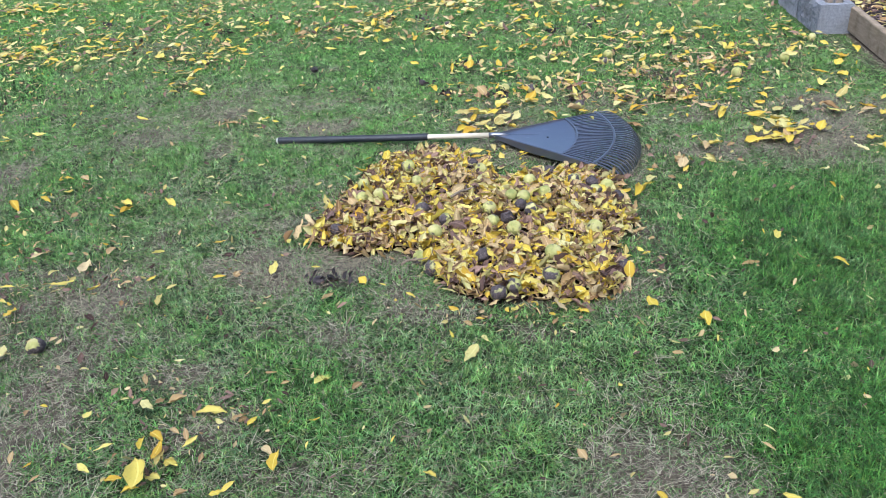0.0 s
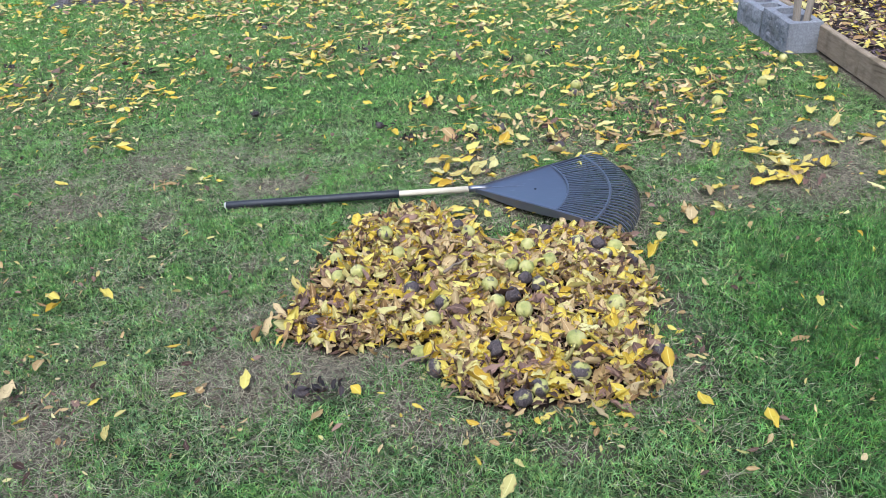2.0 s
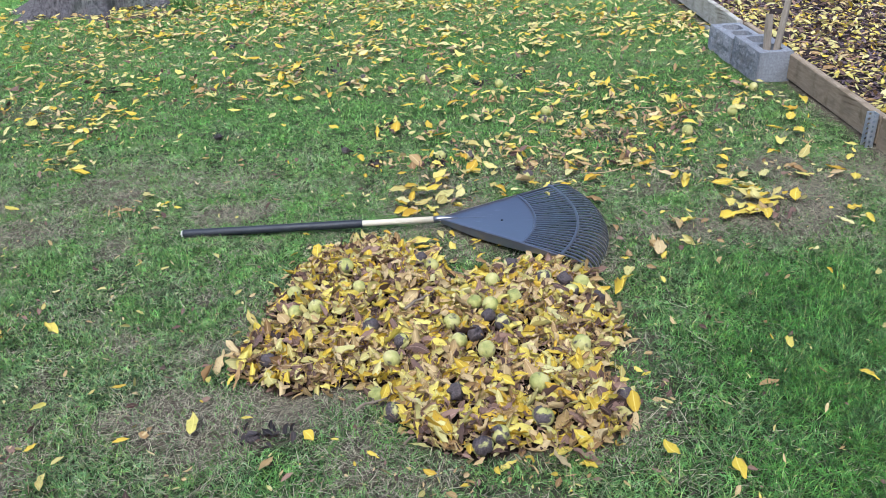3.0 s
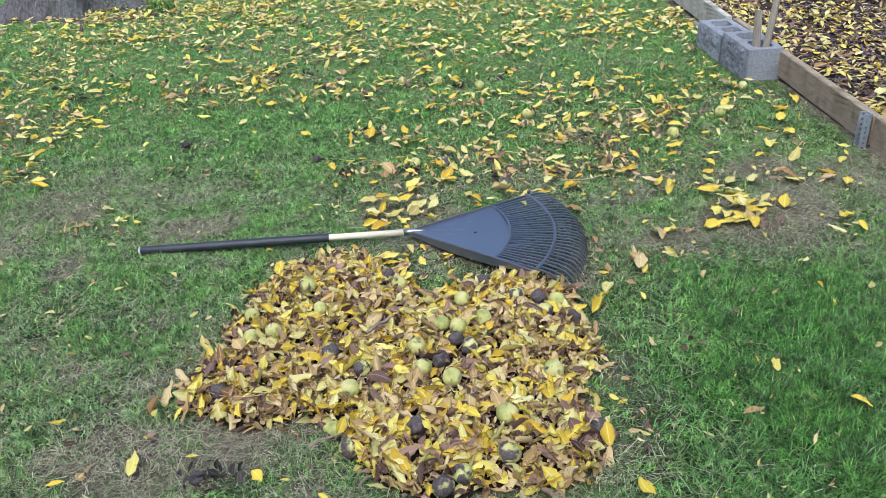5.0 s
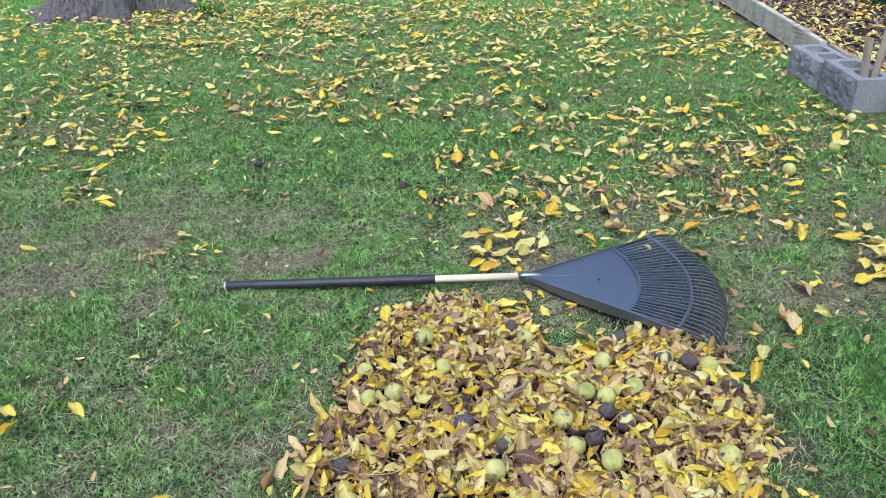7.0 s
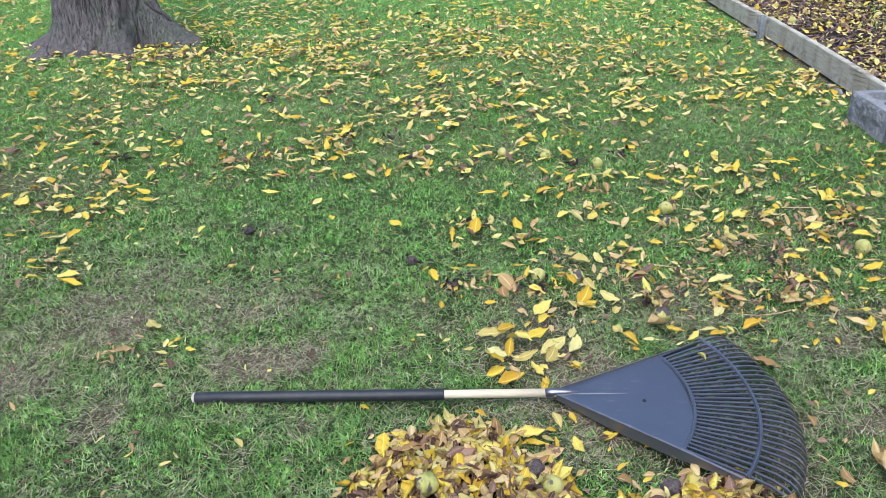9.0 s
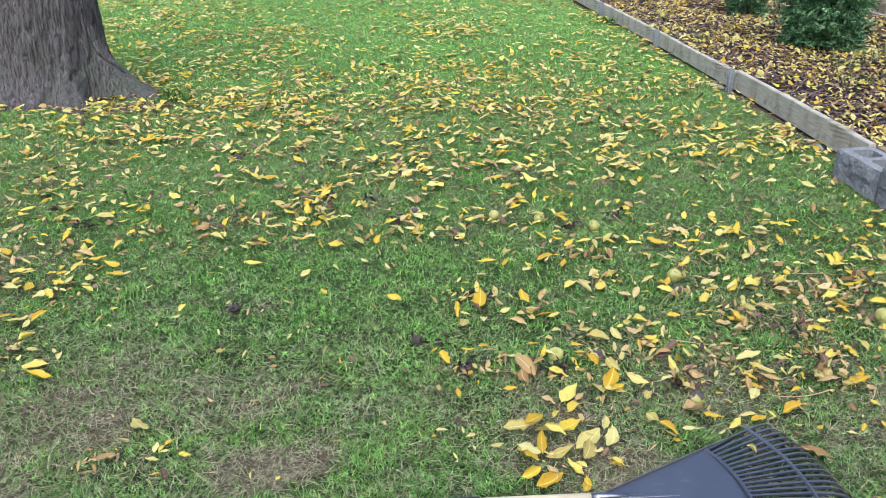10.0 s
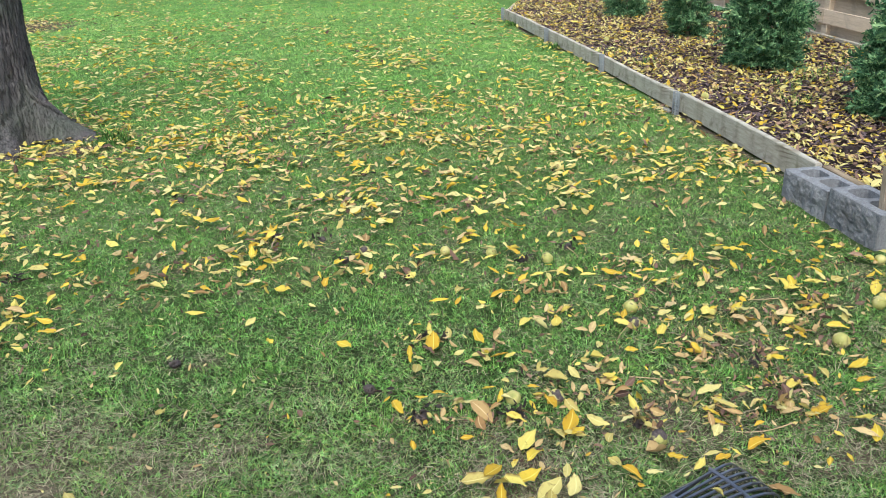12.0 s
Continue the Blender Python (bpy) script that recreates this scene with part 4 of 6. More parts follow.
# ---- leaves ----
def leaf_arrays(seed, us=(0.0, 0.07, 0.18, 0.32, 0.46, 0.6, 0.74, 0.87, 0.95, 1.0), cols=(-1.0, -0.5, 0.0, 0.5, 1.0), crisp=1.0):
    """A pointed oval leaf 1 long along x, folded at its midrib, curled, wavy and chipped at its edge; crisp: how dried up it is."""
    rng = np.random.RandomState(seed)
    us = np.array(us)
    half = np.interp(us, (0, 0.05, 0.14, 0.28, 0.45, 0.64, 0.82, 0.93, 1.0), (0.010, 0.06, 0.135, 0.200, 0.222, 0.190, 0.115, 0.048, 0.004)) * rng.uniform(0.78, 1.22)
    fold, bend, curl, twist = crisp * rng.uniform(0.05, 0.75), crisp * rng.uniform(-0.45, 0.7), crisp * rng.uniform(-0.4, 1.0), crisp * rng.uniform(-1.1, 1.1)
    sway, dent = rng.uniform(-0.11, 0.11), rng.uniform(0.04, 0.17)
    ruffle, phase = rng.uniform(0.01, 0.035) * (1 + crisp), rng.uniform(0, 6)
    v, uv = [], []
    for u, h in zip(us, half):
        for s in cols:
            wide = h * (1 + rng.normal(0, dent) * abs(s))
            y = s * wide * math.cos(fold * abs(s) * 0.8)
            z = abs(s) * h * math.sin(fold) + curl * (s * h) ** 2 * 3 + rng.normal(0, 0.014) * abs(s)
            z += bend * (u - 0.45) ** 2 + twist * (u - 0.5) * s * h + ruffle * abs(s) * math.sin(16 * u + phase + s)
            v.append((u - 0.5, y + sway * math.sin(3 * u), z))
            uv.append((u, 0.5 + 0.5 * s))
    k = len(cols)
    i = np.arange(len(us) * k).reshape(-1, k)
    f = np.stack((i[:-1, :-1], i[1:, :-1], i[1:, 1:], i[:-1, 1:]), -1).reshape(-1, 4)
    v = np.array(v)
    v[:, 2] -= v[:, 2].min()
    return v, f, np.array(uv)


CRISP_SHAPES = [leaf_arrays(s) for s in range(60, 84)]
SHAPES = [leaf_arrays(s, crisp=0.6) for s in range(60, 84)]
LIGHT_SHAPES = [leaf_arrays(s, (0.0, 0.15, 0.4, 0.65, 0.88, 1.0), (-1.0, 0.0, 1.0), 0.75) for s in range(90, 114)]
TINY_SHAPES = [leaf_arrays(s, (0.0, 0.22, 0.6, 1.0), (-1.0, 0.0, 1.0), 0.6) for s in range(120, 144)]
LEAF_MESH = {(t, k): bulk("leaf", SHAPES[k][0] * 0.08, SHAPES[k][1], [LEAF[t]], uv=SHAPES[k][2], smooth=True) for t in "yptb" for k in range(len(SHAPES))}
CRISP_MESH = {(t, k): bulk("leaf", CRISP_SHAPES[k][0] * 0.08, CRISP_SHAPES[k][1], [LEAF[t]], uv=CRISP_SHAPES[k][2], smooth=True) for t in "yptb" for k in range(len(SHAPES))}
TONES = "yptbk"


def scatter(name, x, y, z, size, tone, seed, tilt=0.3, shapes=SHAPES):
    """Many leaves as one mesh."""
    rng = np.random.RandomState(seed)
    n = len(x)
    pick = rng.randint(0, len(shapes), n)
    yaw, pitch, roll = rng.uniform(0, 2 * math.pi, n), rng.normal(0, tilt, n), rng.normal(0, tilt, n) + math.pi * (rng.rand(n) < 0.25)
    V, F, U, S, base = [], [], [], [], 0
    for k, (sv, sf, su) in enumerate(shapes):
        idx = np.nonzero(pick == k)[0]
        if not len(idx):
            continue
        c = sv - np.array((0, 0, 0.5 * sv[:, 2].max()))
        s = np.stack((size[idx], size[idx] * rng.uniform(0.7, 1.25, len(idx)), size[idx]), -1)
        P = turn_all(c[None] * s[:, None], yaw[idx], pitch[idx], roll[idx])
        low = P[..., 2].min(1)
        P[..., 2] += (z[idx] - np.maximum(low, -0.012))[:, None]
        P[..., :2] += np.stack((x[idx], y[idx]), -1)[:, None]
        V.append(P.reshape(-1, 3))
        F.append((sf[None] + base + len(sv) * np.arange(len(idx))[:, None, None]).reshape(-1, 4))
        U.append(np.tile(su, (len(idx), 1)))
        S.append(np.repeat(tone[idx], len(sf)))
        base += len(idx) * len(sv)
    return bulk(name, np.concatenate(V), np.concatenate(F), [LITTER[t] for t in TONES], np.concatenate(S), np.concatenate(U), smooth=True)


def clear_of_things(x, y):
    """True on open lawn: not on the rake, the tree, the blocks or past the boards."""
    ok = x < edge_x(y) - 0.025
    ok &= ~((x > 1.58) & (y > 5.2) & (y < 6.1))
    ok &= (x - TREE[0]) ** 2 + (y - TREE[1]) ** 2 > 0.46 ** 2
    rx, ry = x + 0.228, y - 3.54
    r, a = np.hypot(rx, ry), np.degrees(np.arctan2(ry, rx))
    ok &= ~((r < 0.70) & (a > -42) & (a < 34))
    ok &= ~((x > -1.32) & (x < -0.2) & (np.abs(y - 3.566 + 0.0364 * x) < 0.045))
    return ok


def leaf_density(x, y, rest=True):
    """Fallen leaves a square metre."""
    base = np.interp(y, (1.0, 3.6, 4.3, 5.0, 5.5, 6.2, 7.0, 9.5, 11.5, 14.0, 17.0), (5, 5, 5, 8, 32, 56, 62, 68, 56, 32, 14))
    right = np.clip((x + 0.35) / 0.5, 0, 1) * np.clip((y - 3.75) / 0.3, 0, 1) * np.clip((5.8 - y) / 0.6, 0, 1) * np.clip((1.75 - x) / 0.2, 0, 1)
    left = np.clip((-1.75 - x) / 0.4, 0, 1) * np.clip((y - 3.9) / 0.5, 0, 1) * np.clip((6 - y), 0, 1)
    near_left = np.clip((-0.75 - x) / 0.25, 0, 1) * np.clip((2.6 - y) / 0.2, 0, 1)
    wide_left = np.clip((-1.55 - x) / 0.3, 0, 1) * np.clip((4.2 - y) / 0.2, 0, 1)
    lower_right = np.clip((x - 0.35) / 0.2, 0, 1) * np.clip((3.35 - y) / 0.3, 0, 1)
    base = base * np.where((x > -1.9) & (x < -0.3) & (y > 3.65) & (y < 5.25), 0.12, 1.0)
    along = np.clip(1 - (edge_x(y) - x) / 0.35, 0, 1) * np.clip((y - 4.3) / 0.5, 0, 1)
    d = base + 47 * right + 50 * left + 40 * along + 12 * near_left + 10 * wide_left - 4 * lower_right
    d *= np.clip((x + 9) / 4, 0.2, 1)
    # near the rake most leaves are set out one by one
    if rest:
        d = d * np.interp(y, (4.85, 5.2), (0.07, 1.0))
    clump = value_noise(x, y, 0.28, 51) * value_noise(x, y, 0.8, 52)
    return d * (0.2 + 3.3 * clump) * 2.15


def lawn_leaves():
    rng = np.random.RandomState(77)
    n = 90000
    x, y = rng.uniform(-9, 1.8, n), rng.uniform(1.0, 19, n)
    keep = rng.rand(n) < leaf_density(x, y) * (10.8 * 18) / n
    # just over half of them lie in small drifts
    x, y = x[keep], y[keep]
    drift = rng.rand(len(x)) < 0.55
    order = np.argsort(y)
    first = order[np.clip((np.argsort(order) // 6) * 6 + 3, 0, len(x) - 1)]
    spot = np.where(np.abs(x[first] - x) < 1.6, first, np.arange(len(x)))
    wide = 0.035 + 0.075 * rng.rand(len(x))
    x = np.where(drift, x[spot] + rng.normal(0, 1, len(x)) * wide, x)
    y = np.where(drift, y[spot] + rng.normal(0, 1, len(y)) * wide, y)
    keep = np.ones(len(x), dtype=bool)
    keep &= clear_of_things(x, y) & (pile_height(x, y) < 0.004)
    x, y = x[keep], y[keep]
    n = len(x)
    tone = rng.choice(4, n, p=(0.31, 0.47, 0.18, 0.04))
    tone = np.where((y < 6.0) & (rng.rand(n) < 0.3), 0, tone)
    size = np.clip(rng.normal(0.062, 0.016, n), 0.025, 0.1)
    z = rng.uniform(0.014, 0.030, n)
    for part_of, shapes in ((y < 5.6, SHAPES), ((y >= 5.6) & (y < 9.0), LIGHT_SHAPES), (y >= 9.0, TINY_SHAPES)):
        ob = new("fallen_leaves", scatter("fallen_leaves", x[part_of], y[part_of], z[part_of], size[part_of], tone[part_of], 78, 0.2, shapes))
        tagged(ob, "many yellow and tan fallen leaves scattered over the grass", "leaves", kind="stuff")
    # small brown crumbs and pieces of leaf
    n = 26000
    x, y = rng.uniform(-4, 1.7, n), rng.uniform(1.2, 9, n)
    keep = (rng.rand(n) < (0.13 + leaf_density(x, y, False) / 240 * np.interp(y, (5, 6), (1, 0.5))) * (0.3 + 1.4 * value_noise(x, y, 0.22, 58))) & clear_of_things(x, y)
    heap = rng.normal(0, 1, (60, 2)) * (0.5, 0.42) + (0.7, 4.45)
    hx, hy = np.repeat(heap[:, 0], 16) + rng.normal(0, 0.05, 960), np.repeat(heap[:, 1], 16) + rng.normal(0, 0.045, 960)
    hx, hy = np.concatenate((hx, rng.normal(-0.1, 0.25, 110), rng.normal(0.36, 0.06, 60))), np.concatenate((hy, rng.normal(2.12, 0.05, 110), rng.normal(2.55, 0.16, 60)))
    # small drifts of broken leaves
    drifts = np.array(((-1.71, 2.32), (-1.85, 2.27), (-1.46, 2.35), (-1.10, 1.75), (-0.95, 1.70), (-0.80, 1.65), (-1.01, 1.46), (-1.94, 2.55), (-1.67, 2.60), (-0.47, 4.26), (0.21, 4.12), (0.66, 4.47), (0.66, 4.14), (-1.60, 3.88), (-2.10, 4.50), (-0.02, 4.30), (-0.52, 4.78), (0.76, 4.74)))
    which = rng.randint(0, len(drifts), 420)
    hx, hy = np.concatenate((hx, drifts[which, 0] + rng.normal(0, 0.055, 420))), np.concatenate((hy, drifts[which, 1] + rng.normal(0, 0.04, 420)))
    on = clear_of_things(hx, hy) & (pile_height(hx, hy) < 0.01)
    x, y = np.concatenate((x[keep], hx[on])), np.concatenate((y[keep], hy[on]))
    n = len(x)
    ob = new("leaf_crumbs", scatter("leaf_crumbs", x, y, rng.uniform(0.006, 0.026, n), 0.010 + 0.030 * rng.rand(n) ** 1.8, np.where(np.arange(n) < n - on.sum(), rng.choice(4, n, p=(0.08, 0.18, 0.40, 0.34)), rng.choice(4, n, p=(0.05, 0.17, 0.43, 0.35))), 79, 0.5, TINY_SHAPES))
    tagged(ob, "small brown and tan crumbs of dry leaf in the grass", "leaves", kind="stuff")


def bed_leaves():
    rng = np.random.RandomState(87)
    n = 38000
    y = np.where(rng.rand(n) < 0.14, rng.uniform(-3.8, 2.2, n), rng.uniform(2.2, 16.6, n))
    x = edge_x(y) + 0.05 + rng.rand(n) ** 1.1 * (4.18 - edge_x(y))
    keep = rng.rand(n) < 0.3 + 1.1 * value_noise(x, y, 0.35, 55) * np.interp(y, (4, 6, 8), (0.85, 1.1, 1.3))
    for sx, sy, sr, *rest in SHRUBS:
        keep &= (x - sx) ** 2 + (y - sy) ** 2 > (sr * rng.uniform(0.7, 1.15, n)) ** 2
    x, y = x[keep], y[keep]
    n = len(x)
    ob = new("bed_leaves", scatter("bed_leaves", x, y, BED_Z + rng.uniform(0.006, 0.03, n), np.clip(rng.normal(0.043, 0.015, n), 0.016, 0.09), rng.choice(4, n, p=(0.14, 0.40, 0.22, 0.24)), 88, 0.35, TINY_SHAPES))
    tagged(ob, "yellow and brown fallen leaves covering the mulch", "leaves", kind="stuff")


def patch_chips():
    rng = np.random.RandomState(95)
    n = 420
    x, y = rng.normal(-5.35, 0.5, n), rng.normal(15.2, 0.55, n)
    ob = new("wood_chips", scatter("wood_chips", x, y, rng.uniform(0.004, 0.02, n), rng.uniform(0.02, 0.06, n), rng.choice(4, n, p=(0.05, 0.45, 0.2, 0.3)), 96, 0.4, TINY_SHAPES))
    tagged(ob, "pale chips and leaf bits on a bare patch of soil", "chips", kind="stuff")


def brown_drifts():
    """Curled brown leaves caught in the grass in small heaps, some of them rotted black."""
    rng = np.random.RandomState(171)
    spots = np.array(((0.05, 5.08), (0.16, 4.85), (0.74, 5.09), (0.73, 4.68), (0.53, 4.52), (0.15, 4.39), (0.17, 4.27), (0.20, 4.13), (0.65, 4.15), (1.01, 4.56), (1.13, 4.77), (-0.30, 4.26), (0.44, 4.14), (-0.26, 4.63),
                      (0.97, 4.70), (-1.69, 5.77), (-1.47, 5.57), (-0.78, 5.47), (-0.48, 5.41), (-0.49, 4.70), (-1.89, 5.55), (-1.15, 5.67), (1.05, 3.55), (0.62, 3.30)))
    which = np.repeat(np.arange(len(spots)), 11)
    n = len(which)
    x, y = spots[which, 0] + rng.normal(0, 0.075, n), spots[which, 1] + rng.normal(0, 0.05, n)
    more = 480
    x, y = np.concatenate((x, rng.uniform(-3.0, 1.7, more))), np.concatenate((y, rng.uniform(5.2, 8.5, more)))
    ok = clear_of_things(x, y) & (pile_height(x, y) < 0.004)
    x, y = x[ok], y[ok]
    n = len(x)
    ob = new("curled_leaves", scatter("curled_leaves", x, y, rng.uniform(0.010, 0.026, n), np.clip(rng.normal(0.052, 0.013, n), 0.025, 0.085), rng.choice(4, n, p=(0.12, 0.28, 0.47, 0.13)), 172, 0.55, CRISP_SHAPES))
    tagged(ob, "curled brown and tan dry leaves in small heaps on the grass", "leaves", kind="stuff")
    dark = np.array(((0.67, 4.39), (-0.19, 4.24), (0.18, 4.10), (-2.22, 5.62), (-0.48, 4.27), (-0.44, 4.77), (-0.72, 2.35)))
    which = np.repeat(np.arange(len(dark)), 13)
    n = len(which)
    ob = new("rotten_leaves", scatter("rotten_leaves", dark[which, 0] + rng.normal(0, 0.032, n), dark[which, 1] + rng.normal(0, 0.022, n), rng.uniform(0.010, 0.028, n), rng.uniform(0.018, 0.045, n), np.full(n, 4), 173, 0.5, LIGHT_SHAPES))
    tagged(ob, "black rotten leaf shreds lying in the grass", "leaves", kind="stuff")


lawn_leaves()
bed_leaves()
brown_drifts()
patch_chips()

LEAF_WORDS = {"y": "bright yellow fallen leaf lying on the grass", "p": "pale yellow fallen leaf lying on the grass", "t": "tan dry fallen leaf lying on the grass", "b": "brown withered fallen leaf lying on the grass"}
leaf_count = [0]


FAR_LEAVES, FAR_FROM = [], 4.60


def leaf_at(x, y, turn, length, tone, z=None):
    """A leaf of its own; those far off are gathered for one joined mesh."""
    length = min(length, 0.112)
    k = leaf_count[0]
    leaf_count[0] += 1
    rng = random.Random(900 + k)
    shape = (5 * k + k // 7) % len(SHAPES)
    size = length / 0.078
    m = pose(x, y, rng.uniform(0.013, 0.034) if z is None else z, rng.gauss(0, 10), rng.gauss(0, 9), turn) @ Matrix.Diagonal((size, size * rng.uniform(0.78, 1.22), size, 1))
    if y > FAR_FROM:
        FAR_LEAVES.append((m, tone, shape))
        return
    ob = new("fallen_leaf", (CRISP_MESH if k % 3 == 1 else LEAF_MESH)[(tone, shape)])
    ob.matrix_world = m
    tagged(ob, LEAF_WORDS[tone], "leaf", "single fallen leaves")


def join_far_leaves():
    V, F, U, S, base = [], [], [], [], 0
    for m, tone, shape in FAR_LEAVES:
        sv, sf, su = SHAPES[shape]
        r = np.array(m)
        V.append(sv * 0.08 @ r[:3, :3].T + r[:3, 3])
        F.append(sf + base)
        U.append(su)
        S.append(np.full(len(sf), TONES.index(tone)))
        base += len(sv)
    ob = new("far_leaves", bulk("far_leaves", np.concatenate(V), np.concatenate(F), [LITTER[t] for t in TONES], np.concatenate(S), np.concatenate(U), smooth=True))
    tagged(ob, "yellow and tan fallen leaves lying behind the rake", "leaves", kind="stuff")


leaf_at(-0.337, 3.933, 50, 0.100, "y")
leaf_at(-0.355, 3.800, -24, 0.103, "p", 0.024)
leaf_at(-0.337, 3.666, 30, 0.090, "y", 0.031)
leaf_at(-0.389, 3.903, 11, 0.100, "p", 0.032)
leaf_at(-0.30, 3.86, -40, 0.105, "y", 0.036)
leaf_at(-0.25, 3.89, 15, 0.100, "y", 0.036)
leaf_at(-0.21, 3.79, 70, 0.095, "p", 0.030)
leaf_at(-0.331, 3.820, 82, 0.100, "y", 0.033)
leaf_at(-0.204, 4.064, 53, 0.108, "y")
leaf_at(-0.259, 3.976, 62, 0.059, "y")
leaf_at(-0.199, 3.984, 42, 0.081, "y")
leaf_at(-0.286, 3.792, 20, 0.086, "p")
leaf_at(-0.194, 3.842, 41, 0.107, "p")
leaf_at(-0.256, 3.723, -67, 0.078, "y")
leaf_at(-0.231, 3.742, -61, 0.045, "y")
leaf_at(-0.239, 3.660, 75, 0.056, "y")
leaf_at(-0.381, 3.705, 29, 0.064, "y")
leaf_at(-0.380, 3.773, -53, 0.080, "y")
leaf_at(-0.142, 3.725, -52, 0.061, "y")
leaf_at(-0.129, 3.837, 72, 0.083, "p")
leaf_at(-0.127, 3.911, 74, 0.071, "p")
leaf_at(-0.047, 3.963, 44, 0.033, "y")
leaf_at(0.025, 3.936, -70, 0.059, "p")
leaf_at(0.042, 4.032, 61, 0.065, "p")
leaf_at(0.053, 3.872, -58, 0.072, "y")
leaf_at(0.028, 4.123, -30, 0.075, "p")
leaf_at(-0.060, 4.139, 63, 0.107, "y")
leaf_at(-0.046, 4.086, 45, 0.081, "y")
leaf_at(-0.104, 4.096, -69, 0.065, "p")
leaf_at(-0.020, 4.240, -63, 0.072, "p")
leaf_at(-0.038, 4.392, -45, 0.092, "p")
leaf_at(-0.092, 4.250, -73, 0.070, "y")
leaf_at(-0.318, 4.240, -57, 0.108, "t")
leaf_at(-0.328, 4.176, -80, 0.065, "t")
leaf_at(-0.215, 4.194, -46, 0.079, "y")
leaf_at(-0.239, 4.160, 5, 0.036, "p")
leaf_at(-0.382, 4.124, -13, 0.045, "y")
leaf_at(-0.385, 4.300, 9, 0.049, "p")
leaf_at(-0.439, 4.370, 4, 0.054, "y")
leaf_at(-0.502, 4.349, -3, 0.043, "y")
leaf_at(-0.582, 4.316, -68, 0.080, "y")
leaf_at(-0.615, 4.369, 51, 0.038, "y")
leaf_at(-0.502, 4.524, 80, 0.100, "p")
leaf_at(-0.487, 4.740, -3, 0.038, "y")
leaf_at(-0.444, 4.776, 31, 0.045, "y")
leaf_at(-0.420, 4.725, 83, 0.099, "y")
leaf_at(-0.468, 4.881, -40, 0.043, "y")
leaf_at(-0.245, 4.735, -77, 0.090, "y")
leaf_at(-0.267, 4.598, -3, 0.062, "p")
leaf_at(-0.270, 4.382, 24, 0.055, "y")
leaf_at(-0.154, 4.587, 10, 0.053, "y")
leaf_at(-0.096, 4.575, -9, 0.047, "t")
leaf_at(-0.049, 4.826, 45, 0.088, "y")
leaf_at(0.067, 4.814, 73, 0.108, "y")
leaf_at(0.073, 4.913, -79, 0.070, "y")
leaf_at(-0.044, 4.997, 72, 0.088, "y")
leaf_at(0.142, 4.710, -3, 0.058, "t")
leaf_at(0.177, 4.600, -89, 0.046, "p")
leaf_at(0.148, 4.522, -48, 0.062, "y")
leaf_at(-0.124, 4.362, -8, 0.042, "y")
leaf_at(-0.170, 4.465, 36, 0.052, "p")
leaf_at(-0.074, 4.455, -3, 0.054, "p")
leaf_at(-0.282, 5.053, 61, 0.065, "y")
leaf_at(-0.362, 5.038, -10, 0.082, "y")
leaf_at(-0.393, 4.923, -3, 0.045, "p")
leaf_at(-0.190, 4.969, 45, 0.094, "p")
leaf_at(-0.096, 5.086, 14, 0.099, "y")
leaf_at(0.141, 4.373, 19, 0.055, "y")
leaf_at(0.104, 4.212, 38, 0.034, "p")
leaf_at(0.105, 4.255, 18, 0.042, "t")
leaf_at(-0.426, 4.548, -95, 0.067, "p")
leaf_at(-0.363, 4.790, 84, 0.089, "p")
leaf_at(-0.225, 4.309, -33, 0.038, "p")
leaf_at(-0.552, 4.108, 95, 0.052, "y")
leaf_at(-0.326, 3.688, -75, 0.062, "t")
leaf_at(-0.459, 3.833, -8, 0.041, "p")
leaf_at(-0.275, 4.031, -58, 0.059, "t")
leaf_at(-0.175, 4.048, 50, 0.054, "t")
leaf_at(-0.753, 4.737, -41, 0.069, "y")
leaf_at(0.334, 4.955, 19, 0.056, "p")
leaf_at(0.404, 4.865, -62, 0.030, "y")
leaf_at(0.440, 4.946, 54, 0.046, "y")
leaf_at(0.314, 4.742, -50, 0.080, "y")
leaf_at(0.337, 4.802, 65, 0.065, "y")
leaf_at(0.265, 4.825, 33, 0.076, "p")
leaf_at(0.436, 4.674, 62, 0.100, "y")
leaf_at(0.494, 4.748, -19, 0.030, "y")
leaf_at(0.472, 4.837, -35, 0.047, "p")
leaf_at(0.574, 4.730, 31, 0.063, "p")
leaf_at(0.666, 4.749, -97, 0.106, "y")
leaf_at(0.696, 4.789, 28, 0.047, "y")
leaf_at(0.802, 4.801, 40, 0.089, "y")
leaf_at(0.802, 4.748, 31, 0.083, "p")
leaf_at(0.786, 4.699, 14, 0.053, "y")
leaf_at(0.744, 4.671, -63, 0.077, "t")
leaf_at(0.674, 4.601, 33, 0.057, "p")
leaf_at(0.710, 4.573, 17, 0.061, "p")
leaf_at(0.633, 4.571, -73, 0.057, "p")
leaf_at(0.509, 4.499, -34, 0.079, "y")
leaf_at(0.510, 4.505, -76, 0.064, "y")
leaf_at(0.480, 4.410, -27, 0.049, "t")
leaf_at(0.273, 4.529, -3, 0.051, "y")
leaf_at(0.379, 4.527, 2, 0.048, "y")
leaf_at(0.790, 4.553, -19, 0.036, "y")
leaf_at(0.808, 4.458, -10, 0.048, "y")
leaf_at(0.874, 4.534, -79, 0.043, "y")
leaf_at(0.927, 4.601, 14, 0.038, "y")
leaf_at(0.740, 4.380, -52, 0.075, "y")
leaf_at(0.736, 4.404, 34, 0.050, "y")
leaf_at(0.637, 4.302, 27, 0.030, "y")
leaf_at(0.440, 4.240, 14, 0.093, "p")
